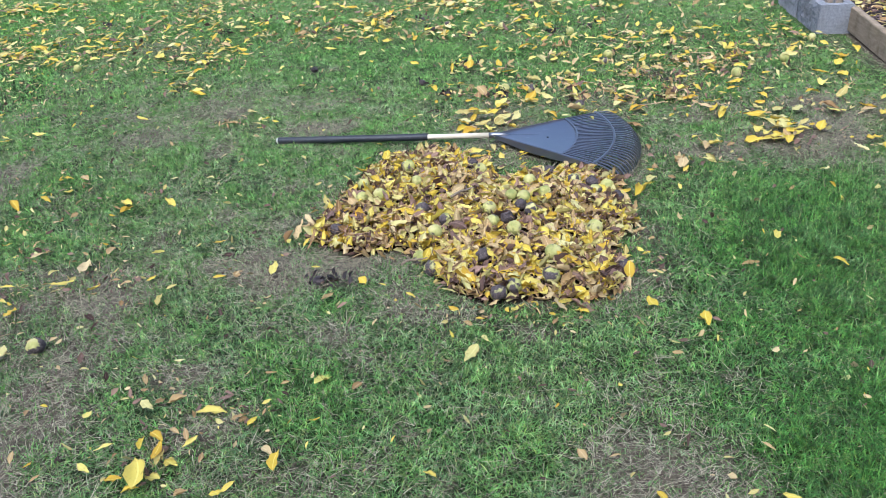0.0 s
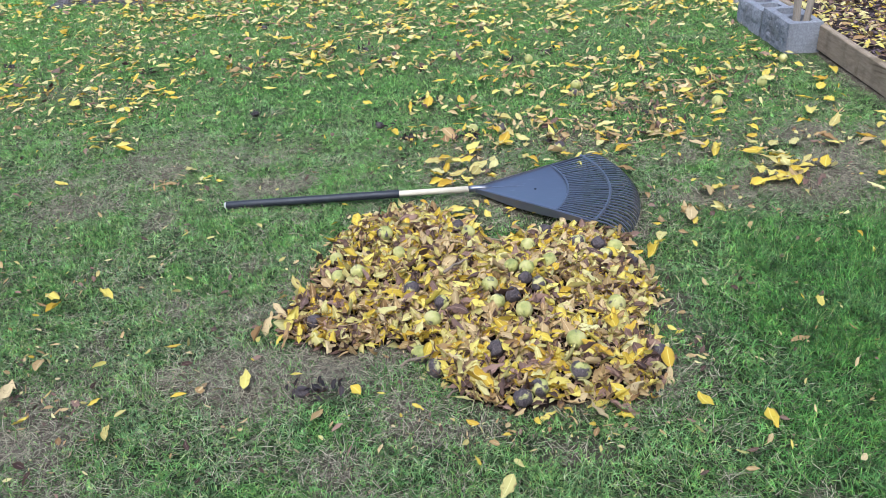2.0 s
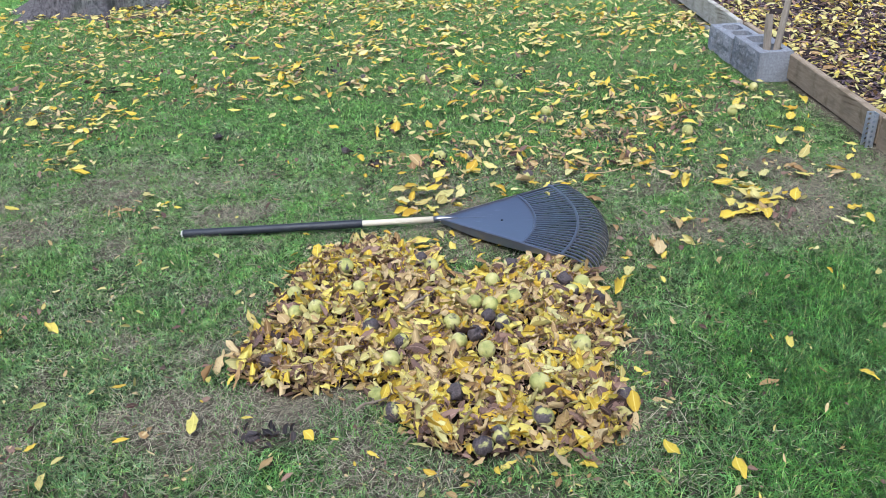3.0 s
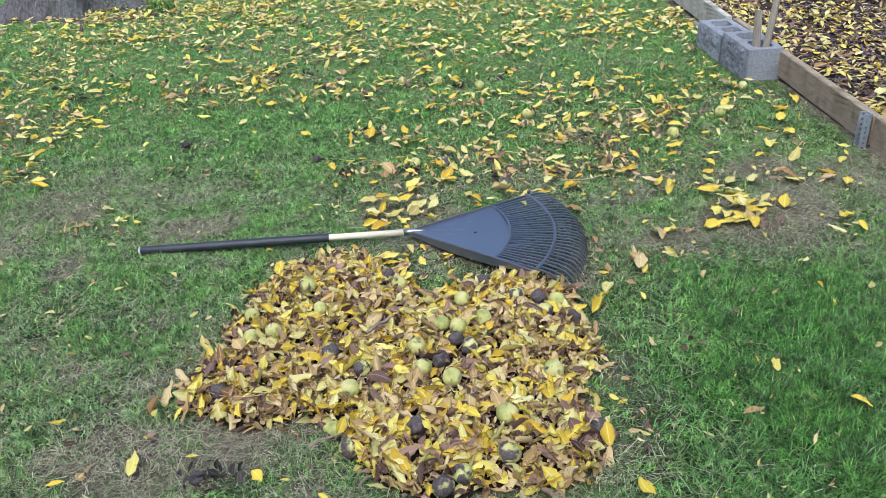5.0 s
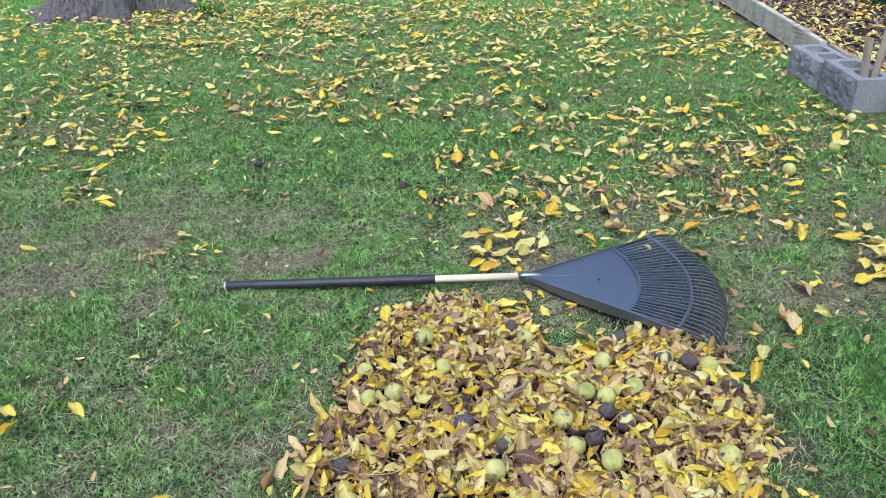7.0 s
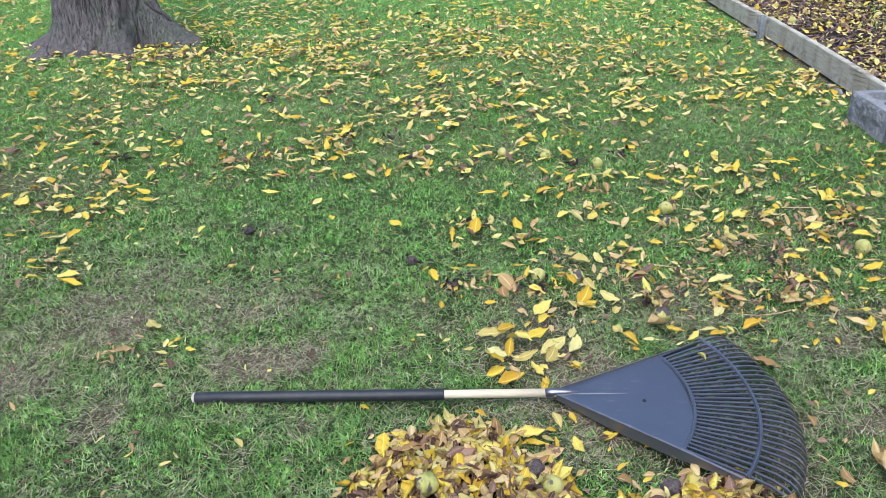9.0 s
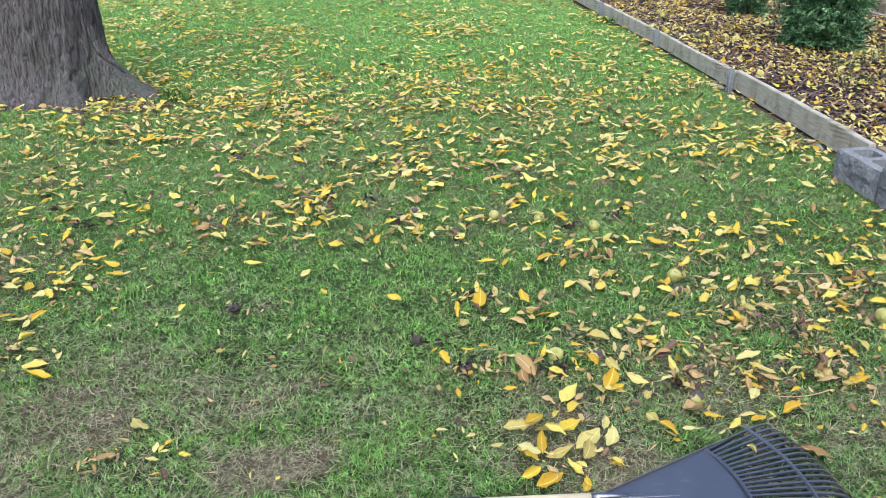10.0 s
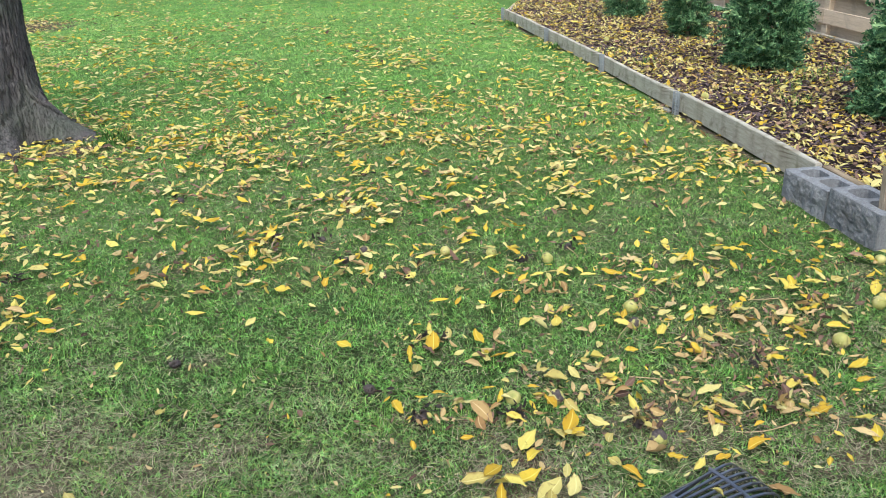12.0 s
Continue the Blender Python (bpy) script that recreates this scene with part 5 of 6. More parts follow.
leaf_at(0.449, 4.192, 49, 0.067, "y")
leaf_at(0.577, 4.239, -27, 0.042, "y")
leaf_at(0.543, 4.210, -48, 0.061, "p")
leaf_at(0.725, 4.229, 30, 0.081, "y")
leaf_at(0.802, 4.258, -59, 0.064, "y")
leaf_at(0.863, 4.286, -86, 0.064, "p")
leaf_at(1.002, 4.308, 24, 0.102, "y")
leaf_at(0.978, 4.221, -7, 0.063, "y")
leaf_at(0.920, 4.175, 17, 0.051, "y")
leaf_at(0.400, 4.075, -38, 0.067, "y")
leaf_at(0.404, 4.107, -49, 0.033, "y")
leaf_at(0.378, 4.037, 54, 0.066, "p")
leaf_at(0.520, 4.143, -86, 0.042, "y")
leaf_at(0.565, 4.149, 11, 0.036, "p")
leaf_at(0.478, 4.111, -16, 0.032, "t")
leaf_at(0.652, 4.098, 14, 0.089, "t")
leaf_at(0.655, 4.134, 40, 0.075, "p")
leaf_at(0.762, 4.101, 25, 0.055, "y")
leaf_at(0.730, 4.066, 9, 0.083, "y")
leaf_at(0.762, 4.122, -71, 0.036, "y")
leaf_at(0.837, 4.009, -13, 0.082, "y")
leaf_at(0.834, 3.939, 62, 0.089, "y")
leaf_at(0.793, 3.929, -36, 0.077, "t")
leaf_at(0.715, 3.942, -77, 0.037, "y")
leaf_at(0.860, 3.891, -111, 0.108, "y")
leaf_at(0.466, 3.939, 9, 0.078, "y")
leaf_at(0.473, 3.965, 31, 0.069, "y")
leaf_at(0.341, 3.911, 20, 0.059, "y")
leaf_at(0.381, 3.913, -58, 0.036, "y")
leaf_at(0.316, 3.926, 6, 0.056, "p")
leaf_at(0.209, 3.929, -23, 0.059, "y")
leaf_at(0.159, 3.968, 25, 0.083, "t")
leaf_at(0.260, 4.024, 13, 0.031, "y")
leaf_at(0.273, 3.982, -27, 0.036, "t")
leaf_at(0.251, 3.868, 30, 0.052, "y")
leaf_at(0.118, 3.869, -11, 0.049, "p")
leaf_at(0.057, 3.860, -47, 0.038, "p")
leaf_at(0.063, 3.822, 12, 0.030, "y")
leaf_at(0.123, 4.112, -2, 0.054, "p")
leaf_at(0.112, 4.213, -4, 0.030, "p")
leaf_at(0.186, 4.614, 57, 0.037, "p")
leaf_at(0.576, 5.044, 33, 0.069, "p")
leaf_at(0.630, 5.008, -68, 0.059, "p")
leaf_at(0.748, 5.028, 44, 0.074, "p")
leaf_at(0.807, 4.984, 46, 0.071, "p")
leaf_at(1.095, 4.929, -28, 0.062, "y")
leaf_at(1.192, 4.931, -27, 0.095, "y")
leaf_at(1.099, 4.816, -60, 0.059, "y")
leaf_at(1.048, 4.742, 10, 0.054, "y")
leaf_at(1.182, 4.824, 43, 0.068, "y")
leaf_at(1.131, 4.761, 47, 0.077, "p")
leaf_at(1.176, 4.741, 16, 0.071, "t")
leaf_at(1.157, 4.644, -47, 0.048, "p")
leaf_at(1.088, 4.577, -18, 0.082, "y")
leaf_at(0.492, 3.837, 33, 0.035, "y")
leaf_at(0.618, 3.825, 54, 0.041, "y")
leaf_at(0.587, 3.827, -28, 0.030, "p")
leaf_at(0.694, 3.844, -88, 0.034, "y")
leaf_at(0.917, 4.373, -65, 0.043, "p")
leaf_at(0.285, 4.323, -57, 0.030, "p")
leaf_at(0.399, 4.337, -27, 0.044, "t")
leaf_at(0.232, 4.311, 14, 0.033, "y")
leaf_at(0.155, 4.375, -3, 0.041, "y")
leaf_at(0.724, 4.510, -72, 0.043, "t")
leaf_at(0.923, 4.771, -78, 0.061, "t")
leaf_at(1.313, 4.957, 19, 0.071, "p")
leaf_at(1.046, 4.985, -78, 0.054, "p")
leaf_at(-2.101, 4.354, 7, 0.066, "y")
leaf_at(-2.120, 4.431, -10, 0.078, "y")
leaf_at(-2.159, 4.478, -14, 0.058, "y")
leaf_at(-1.935, 4.303, -16, 0.108, "y")
leaf_at(-1.974, 4.381, -8, 0.099, "y")
leaf_at(-2.098, 4.522, 63, 0.065, "y")
leaf_at(-2.075, 4.566, 30, 0.058, "y")
leaf_at(-2.093, 4.481, -44, 0.069, "t")
leaf_at(-2.083, 4.707, 59, 0.074, "y")
leaf_at(-2.123, 4.676, 82, 0.050, "p")
leaf_at(-2.213, 4.734, 18, 0.059, "y")
leaf_at(-2.172, 4.704, 9, 0.078, "p")
leaf_at(-2.366, 4.726, 8, 0.057, "y")
leaf_at(-2.337, 4.771, -22, 0.040, "p")
leaf_at(-1.905, 4.422, 96, 0.055, "p")
leaf_at(-1.518, 4.006, -49, 0.106, "p")
leaf_at(-1.445, 3.894, 89, 0.041, "p")
leaf_at(-1.444, 3.848, -8, 0.042, "p")
leaf_at(-1.426, 3.886, 65, 0.030, "y")
leaf_at(-1.353, 3.859, -14, 0.037, "y")
leaf_at(-1.415, 3.926, 49, 0.032, "y")
leaf_at(-1.355, 4.411, 71, 0.057, "p")
leaf_at(-1.556, 4.727, 77, 0.053, "y")
leaf_at(-1.573, 4.682, 21, 0.031, "p")
leaf_at(-1.821, 4.753, 57, 0.031, "y")
leaf_at(-2.085, 5.029, 88, 0.076, "p")
leaf_at(-2.486, 5.090, 99, 0.108, "y")
leaf_at(-2.173, 5.083, 24, 0.048, "y")
leaf_at(-2.050, 5.144, 25, 0.068, "p")
leaf_at(-2.031, 5.226, -3, 0.082, "y")
leaf_at(-2.370, 4.966, -12, 0.056, "y")
leaf_at(-2.296, 5.025, 15, 0.048, "p")
leaf_at(-2.281, 5.117, 14, 0.055, "p")
leaf_at(-1.417, 3.787, 41, 0.030, "y")
leaf_at(-1.396, 3.669, 29, 0.041, "t")
leaf_at(-1.580, 3.871, 39, 0.072, "t")
leaf_at(-1.607, 3.840, 22, 0.038, "t")
leaf_at(-2.234, 4.977, 109, 0.080, "y")
leaf_at(-0.940, 2.402, 101, 0.108, "y")
leaf_at(-1.127, 2.357, 18, 0.044, "y")
leaf_at(-1.373, 2.353, 26, 0.043, "y")
leaf_at(-1.290, 2.225, 93, 0.060, "p")
leaf_at(-1.755, 2.370, 60, 0.044, "p")
leaf_at(-1.688, 2.304, 37, 0.079, "y")
leaf_at(-1.685, 2.260, 10, 0.045, "p")
leaf_at(-1.558, 2.282, 30, 0.048, "y")
leaf_at(-1.872, 2.266, 27, 0.054, "y")
leaf_at(-1.784, 2.128, 106, 0.100, "y")
leaf_at(-1.849, 2.195, -10, 0.030, "y")
leaf_at(-1.656, 2.416, 99, 0.102, "t")
leaf_at(-1.621, 2.553, 93, 0.068, "t")
leaf_at(-2.052, 2.566, 25, 0.033, "y")
leaf_at(-2.088, 2.704, 79, 0.031, "p")
leaf_at(-1.882, 2.485, 49, 0.053, "t")
leaf_at(-1.603, 1.964, 19, 0.040, "t")
leaf_at(-1.656, 1.897, 32, 0.036, "p")
leaf_at(-1.353, 1.816, 0, 0.030, "p")
leaf_at(-1.084, 1.881, 24, 0.030, "p")
leaf_at(-0.628, 1.817, 68, 0.081, "y")
leaf_at(-0.710, 2.237, 69, 0.070, "t")
leaf_at(-1.178, 1.704, 18, 0.030, "p")
leaf_at(-1.091, 1.669, -34, 0.059, "p")
leaf_at(-1.014, 1.695, 11, 0.060, "t")
leaf_at(-1.070, 1.696, 67, 0.034, "t")
leaf_at(-0.905, 1.663, 13, 0.082, "y")
leaf_at(-0.863, 1.617, -36, 0.036, "p")
leaf_at(-0.816, 1.638, 37, 0.051, "t")
leaf_at(-0.779, 1.631, 72, 0.045, "y")
leaf_at(-0.756, 1.698, 27, 0.030, "y")
leaf_at(-1.040, 1.518, 99, 0.052, "y")
leaf_at(-1.018, 1.554, -36, 0.060, "y")
leaf_at(-0.996, 1.502, 86, 0.060, "y")
leaf_at(-0.984, 1.487, 91, 0.055, "p")
leaf_at(-0.922, 1.547, 52, 0.049, "y")
leaf_at(-1.143, 1.506, 17, 0.055, "y")
leaf_at(-0.943, 1.469, -34, 0.065, "y")
leaf_at(-1.014, 1.410, 110, 0.102, "y")
leaf_at(-0.970, 1.414, -18, 0.052, "y")
leaf_at(-1.006, 1.361, 35, 0.044, "y")
leaf_at(-1.318, 1.433, 73, 0.030, "y")
leaf_at(-1.159, 1.427, -28, 0.050, "y")
leaf_at(-1.279, 1.397, 47, 0.030, "t")
leaf_at(-1.252, 1.632, 85, 0.038, "y")
leaf_at(-0.663, 1.472, 92, 0.069, "y")
leaf_at(-0.702, 1.511, -34, 0.043, "t")
leaf_at(-0.611, 1.648, 24, 0.030, "y")
leaf_at(-0.874, 1.491, 90, 0.030, "t")
leaf_at(-0.790, 1.523, 100, 0.034, "t")
leaf_at(-0.764, 1.385, 56, 0.045, "y")
leaf_at(-0.785, 1.363, 31, 0.035, "y")
leaf_at(-0.875, 1.359, 32, 0.036, "t")
leaf_at(-1.063, 1.391, 10, 0.045, "y")
leaf_at(-0.984, 1.587, -23, 0.034, "t")
leaf_at(1.026, 3.925, -58, 0.097, "p")
leaf_at(1.030, 3.864, -46, 0.057, "p")
leaf_at(1.126, 3.899, 54, 0.108, "p")
leaf_at(1.112, 3.774, 26, 0.108, "p")
leaf_at(1.110, 3.709, 32, 0.108, "y")
leaf_at(0.998, 3.574, 65, 0.108, "y")
leaf_at(1.047, 3.553, 40, 0.102, "y")
leaf_at(1.047, 3.567, -71, 0.081, "y")
leaf_at(1.111, 3.612, 52, 0.108, "y")
leaf_at(1.173, 3.643, 9, 0.087, "y")
leaf_at(1.214, 3.914, 59, 0.108, "p")
leaf_at(1.031, 3.796, 17, 0.059, "y")
leaf_at(0.924, 3.511, 33, 0.104, "y")
leaf_at(1.095, 4.096, -62, 0.076, "y")
leaf_at(1.061, 4.008, 39, 0.075, "y")
leaf_at(0.859, 3.875, 72, 0.108, "y")
leaf_at(1.262, 3.667, 65, 0.108, "y")
leaf_at(1.228, 3.694, 30, 0.034, "y")
leaf_at(0.759, 3.481, 22, 0.080, "y")
leaf_at(0.702, 3.475, -84, 0.108, "t")
leaf_at(1.384, 3.878, 13, 0.101, "y")
leaf_at(1.368, 3.915, -45, 0.089, "t")
leaf_at(1.543, 3.925, -65, 0.108, "y")
leaf_at(1.526, 3.870, 17, 0.077, "t")
leaf_at(1.444, 3.537, 34, 0.108, "y")
leaf_at(1.472, 3.919, 50, 0.050, "p")
leaf_at(1.571, 3.798, 65, 0.108, "y")
leaf_at(1.436, 4.264, 68, 0.108, "y")
leaf_at(1.554, 4.372, 52, 0.108, "y")
leaf_at(1.593, 4.568, 68, 0.108, "y")
leaf_at(1.476, 4.463, -23, 0.080, "y")
leaf_at(1.672, 4.707, 47, 0.102, "y")
leaf_at(1.758, 4.811, -94, 0.108, "y")
leaf_at(1.344, 4.123, 13, 0.076, "y")
leaf_at(1.481, 4.115, 50, 0.108, "p")
leaf_at(1.154, 4.202, 19, 0.057, "y")
leaf_at(1.389, 4.746, 25, 0.108, "p")
leaf_at(1.429, 4.870, 56, 0.108, "y")
leaf_at(1.188, 4.435, 23, 0.054, "y")
leaf_at(0.391, 3.031, 64, 0.108, "y")
leaf_at(0.429, 3.091, 15, 0.050, "y")
leaf_at(0.446, 3.111, 65, 0.091, "p")
leaf_at(0.449, 3.218, -25, 0.038, "y")
leaf_at(0.585, 3.268, 79, 0.108, "t")
leaf_at(0.599, 3.229, 58, 0.052, "y")
leaf_at(0.528, 3.138, -43, 0.042, "t")
leaf_at(0.827, 2.635, 66, 0.070, "y")
leaf_at(0.988, 2.471, -52, 0.060, "y")
leaf_at(1.284, 3.021, 59, 0.044, "p")
leaf_at(0.700, 2.469, 10, 0.060, "t")
leaf_at(0.364, 2.542, 32, 0.039, "y")
leaf_at(0.304, 2.457, 68, 0.052, "p")
leaf_at(0.319, 2.736, -33, 0.042, "y")
leaf_at(0.689, 3.594, 36, 0.030, "y")
leaf_at(0.695, 3.197, 45, 0.030, "p")
leaf_at(-0.221, 3.479, -73, 0.059, "p")
leaf_at(-0.172, 3.372, -71, 0.061, "y")
leaf_at(-0.173, 3.497, -67, 0.044, "y")
leaf_at(-0.077, 3.415, 34, 0.057, "y")
leaf_at(-0.089, 3.417, -19, 0.030, "y")
leaf_at(0.017, 3.369, 30, 0.051, "y")
leaf_at(-0.073, 3.288, 30, 0.038, "y")
leaf_at(-0.049, 3.226, -67, 0.040, "t")
leaf_at(-0.023, 3.232, 32, 0.030, "y")
leaf_at(0.060, 3.324, -77, 0.031, "t")
leaf_at(0.080, 3.266, 12, 0.043, "t")
leaf_at(0.123, 3.229, -87, 0.041, "p")
leaf_at(0.156, 3.209, -50, 0.060, "p")
leaf_at(0.438, 3.744, -40, 0.089, "t")
leaf_at(-0.143, 3.715, -10, 0.040, "y")
leaf_at(-0.234, 3.651, -63, 0.036, "y")
leaf_at(-0.256, 3.371, -71, 0.034, "t")
leaf_at(-0.234, 3.373, -88, 0.047, "y")
leaf_at(-0.260, 3.325, -68, 0.043, "y")
leaf_at(0.465, 3.458, -85, 0.044, "t")
leaf_at(0.510, 3.540, -84, 0.030, "p")
leaf_at(0.41, 5.19, -36, 0.094, "y")
leaf_at(-1.12, 5.01, 46, 0.055, "p")
leaf_at(-1.03, 4.83, -66, 0.066, "y")
leaf_at(-1.42, 5.31, -53, 0.071, "p")
leaf_at(-1.34, 5.35, -43, 0.071, "y")
leaf_at(-1.56, 5.41, -22, 0.074, "p")
leaf_at(-2.13, 5.25, -56, 0.076, "p")
leaf_at(-2.14, 5.41, -15, 0.064, "y")
leaf_at(-1.88, 5.98, -29, 0.076, "y")
leaf_at(-1.91, 5.49, -20, 0.055, "p")
leaf_at(-0.91, 5.32, -57, 0.076, "p")
leaf_at(-1.01, 5.30, -20, 0.076, "y")
leaf_at(-0.82, 5.33, 76, 0.076, "y")
leaf_at(-0.75, 5.41, 51, 0.050, "t")
leaf_at(-0.88, 5.13, -42, 0.039, "p")
leaf_at(1.47, 3.45, -87, 0.066, "y")
leaf_at(1.72, 4.16, -53, 0.068, "y")
leaf_at(-1.09, 3.41, -55, 0.039, "p")
leaf_at(-0.76, 3.56, -46, 0.042, "y")
leaf_at(-0.43, 3.50, -28, 0.037, "y")
leaf_at(-1.55, 2.95, -39, 0.075, "y")
leaf_at(-0.52, 1.79, 61, 0.042, "t")
leaf_at(0.35, 2.21, -70, 0.068, "y")
leaf_at(0.50, 2.13, -88, 0.073, "y")
leaf_at(1.01, 2.26, -73, 0.038, "p")
leaf_at(0.10, 1.54, -61, 0.043, "t")
leaf_at(-0.27, 1.44, -30, 0.041, "y")
leaf_at(0.28, 1.41, -51, 0.041, "y")
leaf_at(0.57, 1.42, -21, 0.041, "y")
leaf_at(-0.17, 2.02, -55, 0.043, "p")
leaf_at(-2.06, 3.06, -31, 0.083, "y")
leaf_at(-2.06, 3.21, -44, 0.083, "t")
leaf_at(-2.12, 3.18, -25, 0.065, "y")
leaf_at(-1.70, 2.86, 75, 0.076, "y")
leaf_at(-1.74, 2.95, -34, 0.083, "y")
leaf_at(-2.24, 2.93, -42, 0.083, "y")
leaf_at(-0.28, 2.18, -27, 0.040, "y")
leaf_at(-0.43, 2.25, -40, 0.045, "y")
leaf_at(-0.34, 2.37, -44, 0.053, "p")
leaf_at(-0.61, 2.34, -54, 0.051, "y")
leaf_at(0.56, 5.99, 59, 0.083, "y")
leaf_at(-0.16, 5.93, 73, 0.083, "y")
leaf_at(-1.38, 5.33, -24, 0.083, "y")
leaf_at(-1.97, 5.80, -61, 0.083, "y")
leaf_at(-0.90, 5.75, -68, 0.083, "p")
leaf_at(-0.66, 6.63, 8, 0.083, "y")
leaf_at(-2.70, 7.10, -49, 0.083, "y")
leaf_at(0.23, 3.71, 120, 0.036, "p", 0.066)
leaf_at(1.109, 3.817, 133, 0.090, "p", 0.016)
leaf_at(1.083, 3.666, 4, 0.096, "p", 0.018)
leaf_at(1.099, 3.765, 358, 0.087, "y", 0.021)
leaf_at(1.146, 3.595, 230, 0.079, "y", 0.024)
leaf_at(1.002, 3.541, 188, 0.094, "y", 0.026)
leaf_at(1.089, 3.660, 272, 0.090, "p", 0.029)
leaf_at(1.096, 3.716, 311, 0.087, "p", 0.031)
leaf_at(1.072, 3.490, 257, 0.098, "y", 0.034)
leaf_at(0.996, 3.802, 160, 0.098, "y", 0.036)
leaf_at(1.127, 3.661, 48, 0.080, "y", 0.038)
leaf_at(1.180, 3.669, 225, 0.083, "p", 0.041)
leaf_at(1.028, 3.688, 126, 0.090, "p", 0.043)
leaf_at(0.962, 3.583, 245, 0.098, "y", 0.046)
leaf_at(-2.992, 8.065, 308, 0.090, "y")
leaf_at(-2.912, 7.942, 251, 0.070, "y")
leaf_at(-2.824, 7.853, 256, 0.066, "p")
leaf_at(-2.854, 8.151, 102, 0.062, "t")
leaf_at(-2.748, 8.005, 31, 0.084, "t")
leaf_at(-2.703, 8.134, 322, 0.061, "t")
leaf_at(-2.610, 8.023, 276, 0.086, "y")
leaf_at(-2.605, 8.193, 217, 0.083, "t")
leaf_at(-2.588, 7.797, 258, 0.070, "p")
leaf_at(-2.717, 7.764, 181, 0.090, "p")
leaf_at(-3.280, 7.749, 2, 0.063, "y")
leaf_at(-3.243, 7.805, 341, 0.089, "p")
leaf_at(-3.158, 7.736, 219, 0.065, "y")
leaf_at(-3.291, 7.676, 352, 0.070, "p")
leaf_at(-2.716, 8.495, 345, 0.087, "t")
leaf_at(1.290, 10.149, 135, 0.1, "p")
leaf_at(0.863, 9.097, 313, 0.1, "p")
leaf_at(1.278, 10.348, 139, 0.1, "p")
leaf_at(1.319, 9.488, 312, 0.1, "t")
leaf_at(-0.259, 9.402, 245, 0.1, "y")
leaf_at(0.128, 8.617, 36, 0.1, "y")
leaf_at(1.119, 8.908, 350, 0.1, "y")
leaf_at(2.334, 10.872, 60, 0.1, "y", 0.140)
leaf_at(2.400, 10.935, 130, 0.1, "y", 0.150)
leaf_at(1.986, 7.586, 140, 0.085, "y", 0.130)
leaf_at(1.973, 7.465, 30, 0.085, "y", 0.130)
leaf_at(1.931, 7.511, 105, 0.085, "y", 0.130)
leaf_at(2.054, 7.550, 100, 0.085, "y", 0.130)
join_far_leaves()


# ---- nuts in their husks ----
def nut_mesh(kind, seed):
    bm = bmesh.new()
    bmesh.ops.create_uvsphere(bm, u_segments=20, v_segments=14, radius=0.0285)
    rough = {"g": 0.05, "h": 0.10, "d": 0.26}[kind]
    for v in bm.verts:
        n = v.co.normalized()
        k = 1 + rough * noise.noise(n * 1.6 + Vector((seed, 0, 0))) + rough * 0.7 * noise.noise(n * 4.5 + Vector((0, seed, 0)))
        k -= 0.05 * max(0.0, abs(n.z) - 0.93) / 0.07
        if kind != "g":
            seam = abs(n.x + 0.3 * n.y + 0.25 * noise.noise(n * 2 + Vector((0, 0, seed))))
            k -= 0.16 * max(0.0, 1 - seam / 0.12)
        v.co = n * 0.0285 * k
        v.co.z *= 0.94
    me = bpy.data.meshes.new("walnut")
    bm.to_mesh(me)
    bm.free()
    me.materials.append(NUT[kind])
    me.polygons.foreach_set("use_smooth", [True] * len(me.polygons))
    return me


NUT_MESH = {(k, s): nut_mesh(k, 3.7 * s + 1) for k in "gdh" for s in range(4)}
NUT_WORDS = {"g": "yellow-green walnut husk", "d": "blackened rotten walnut husk", "h": "half-black, half-green split walnut husk"}
nut_count = [0]
PILED_NUTS, ROTTEN = [], []


def nut_at(x, y, kind, piled=False, base=0.0):
    i = nut_count[0]
    nut_count[0] += 1
    rng = random.Random(300 + i)
    z = float(pile_height(np.array([x]), np.array([y]))[0]) if piled else base
    if piled:
        PILED_NUTS.append((x, y))
    s = rng.uniform(0.88, 1.12) * ((0.86 if piled else 0.72) if kind == "d" else 0.99)
    ob = new("walnut", NUT_MESH[(kind, i % 4)])
    flat = 0.62 if kind == "d" and not piled else 1.0
    ob.matrix_world = pose(x, y, z + (0.010 if piled else 0.014 * flat)) @ Matrix.Diagonal((1, 1, flat, 1)) @ pose(0, 0, 0, rng.uniform(0, 360), rng.uniform(0, 360), rng.uniform(0, 360)) @ Matrix.Diagonal((s, s, s, 1))
    if kind == "d" and not piled:
        ROTTEN.append((x, y))
    tagged(ob, NUT_WORDS[kind] + (" lying in the leaf pile" if piled else " lying on the mulch" if base else " lying in the grass"), "walnut", "walnuts in the pile" if piled else "walnuts on the lawn")


nut_at(-0.30, 3.27, "d", True)
nut_at(-0.26, 3.21, "g", True)
nut_at(-0.57, 3.20, "h", True)
nut_at(-0.51, 3.04, "g", True)
nut_at(-0.74, 3.06, "g", True)
nut_at(-0.72, 2.93, "g", True)
nut_at(-0.65, 2.94, "g", True)
nut_at(-0.46, 2.81, "h", True)
nut_at(-0.77, 2.67, "d", True)
nut_at(-0.36, 2.71, "h", True)
nut_at(-0.39, 2.63, "g", True)
nut_at(-0.43, 2.50, "h", True)
nut_at(-0.38, 2.42, "h", True)
nut_at(-0.20, 2.80, "g", True)
nut_at(-0.12, 2.91, "g", True)
nut_at(-0.07, 2.88, "g", True)
nut_at(-0.08, 2.82, "d", True)
nut_at(-0.04, 2.77, "h", True)
nut_at(-0.13, 2.73, "d", True)
nut_at(-0.18, 2.70, "g", True)
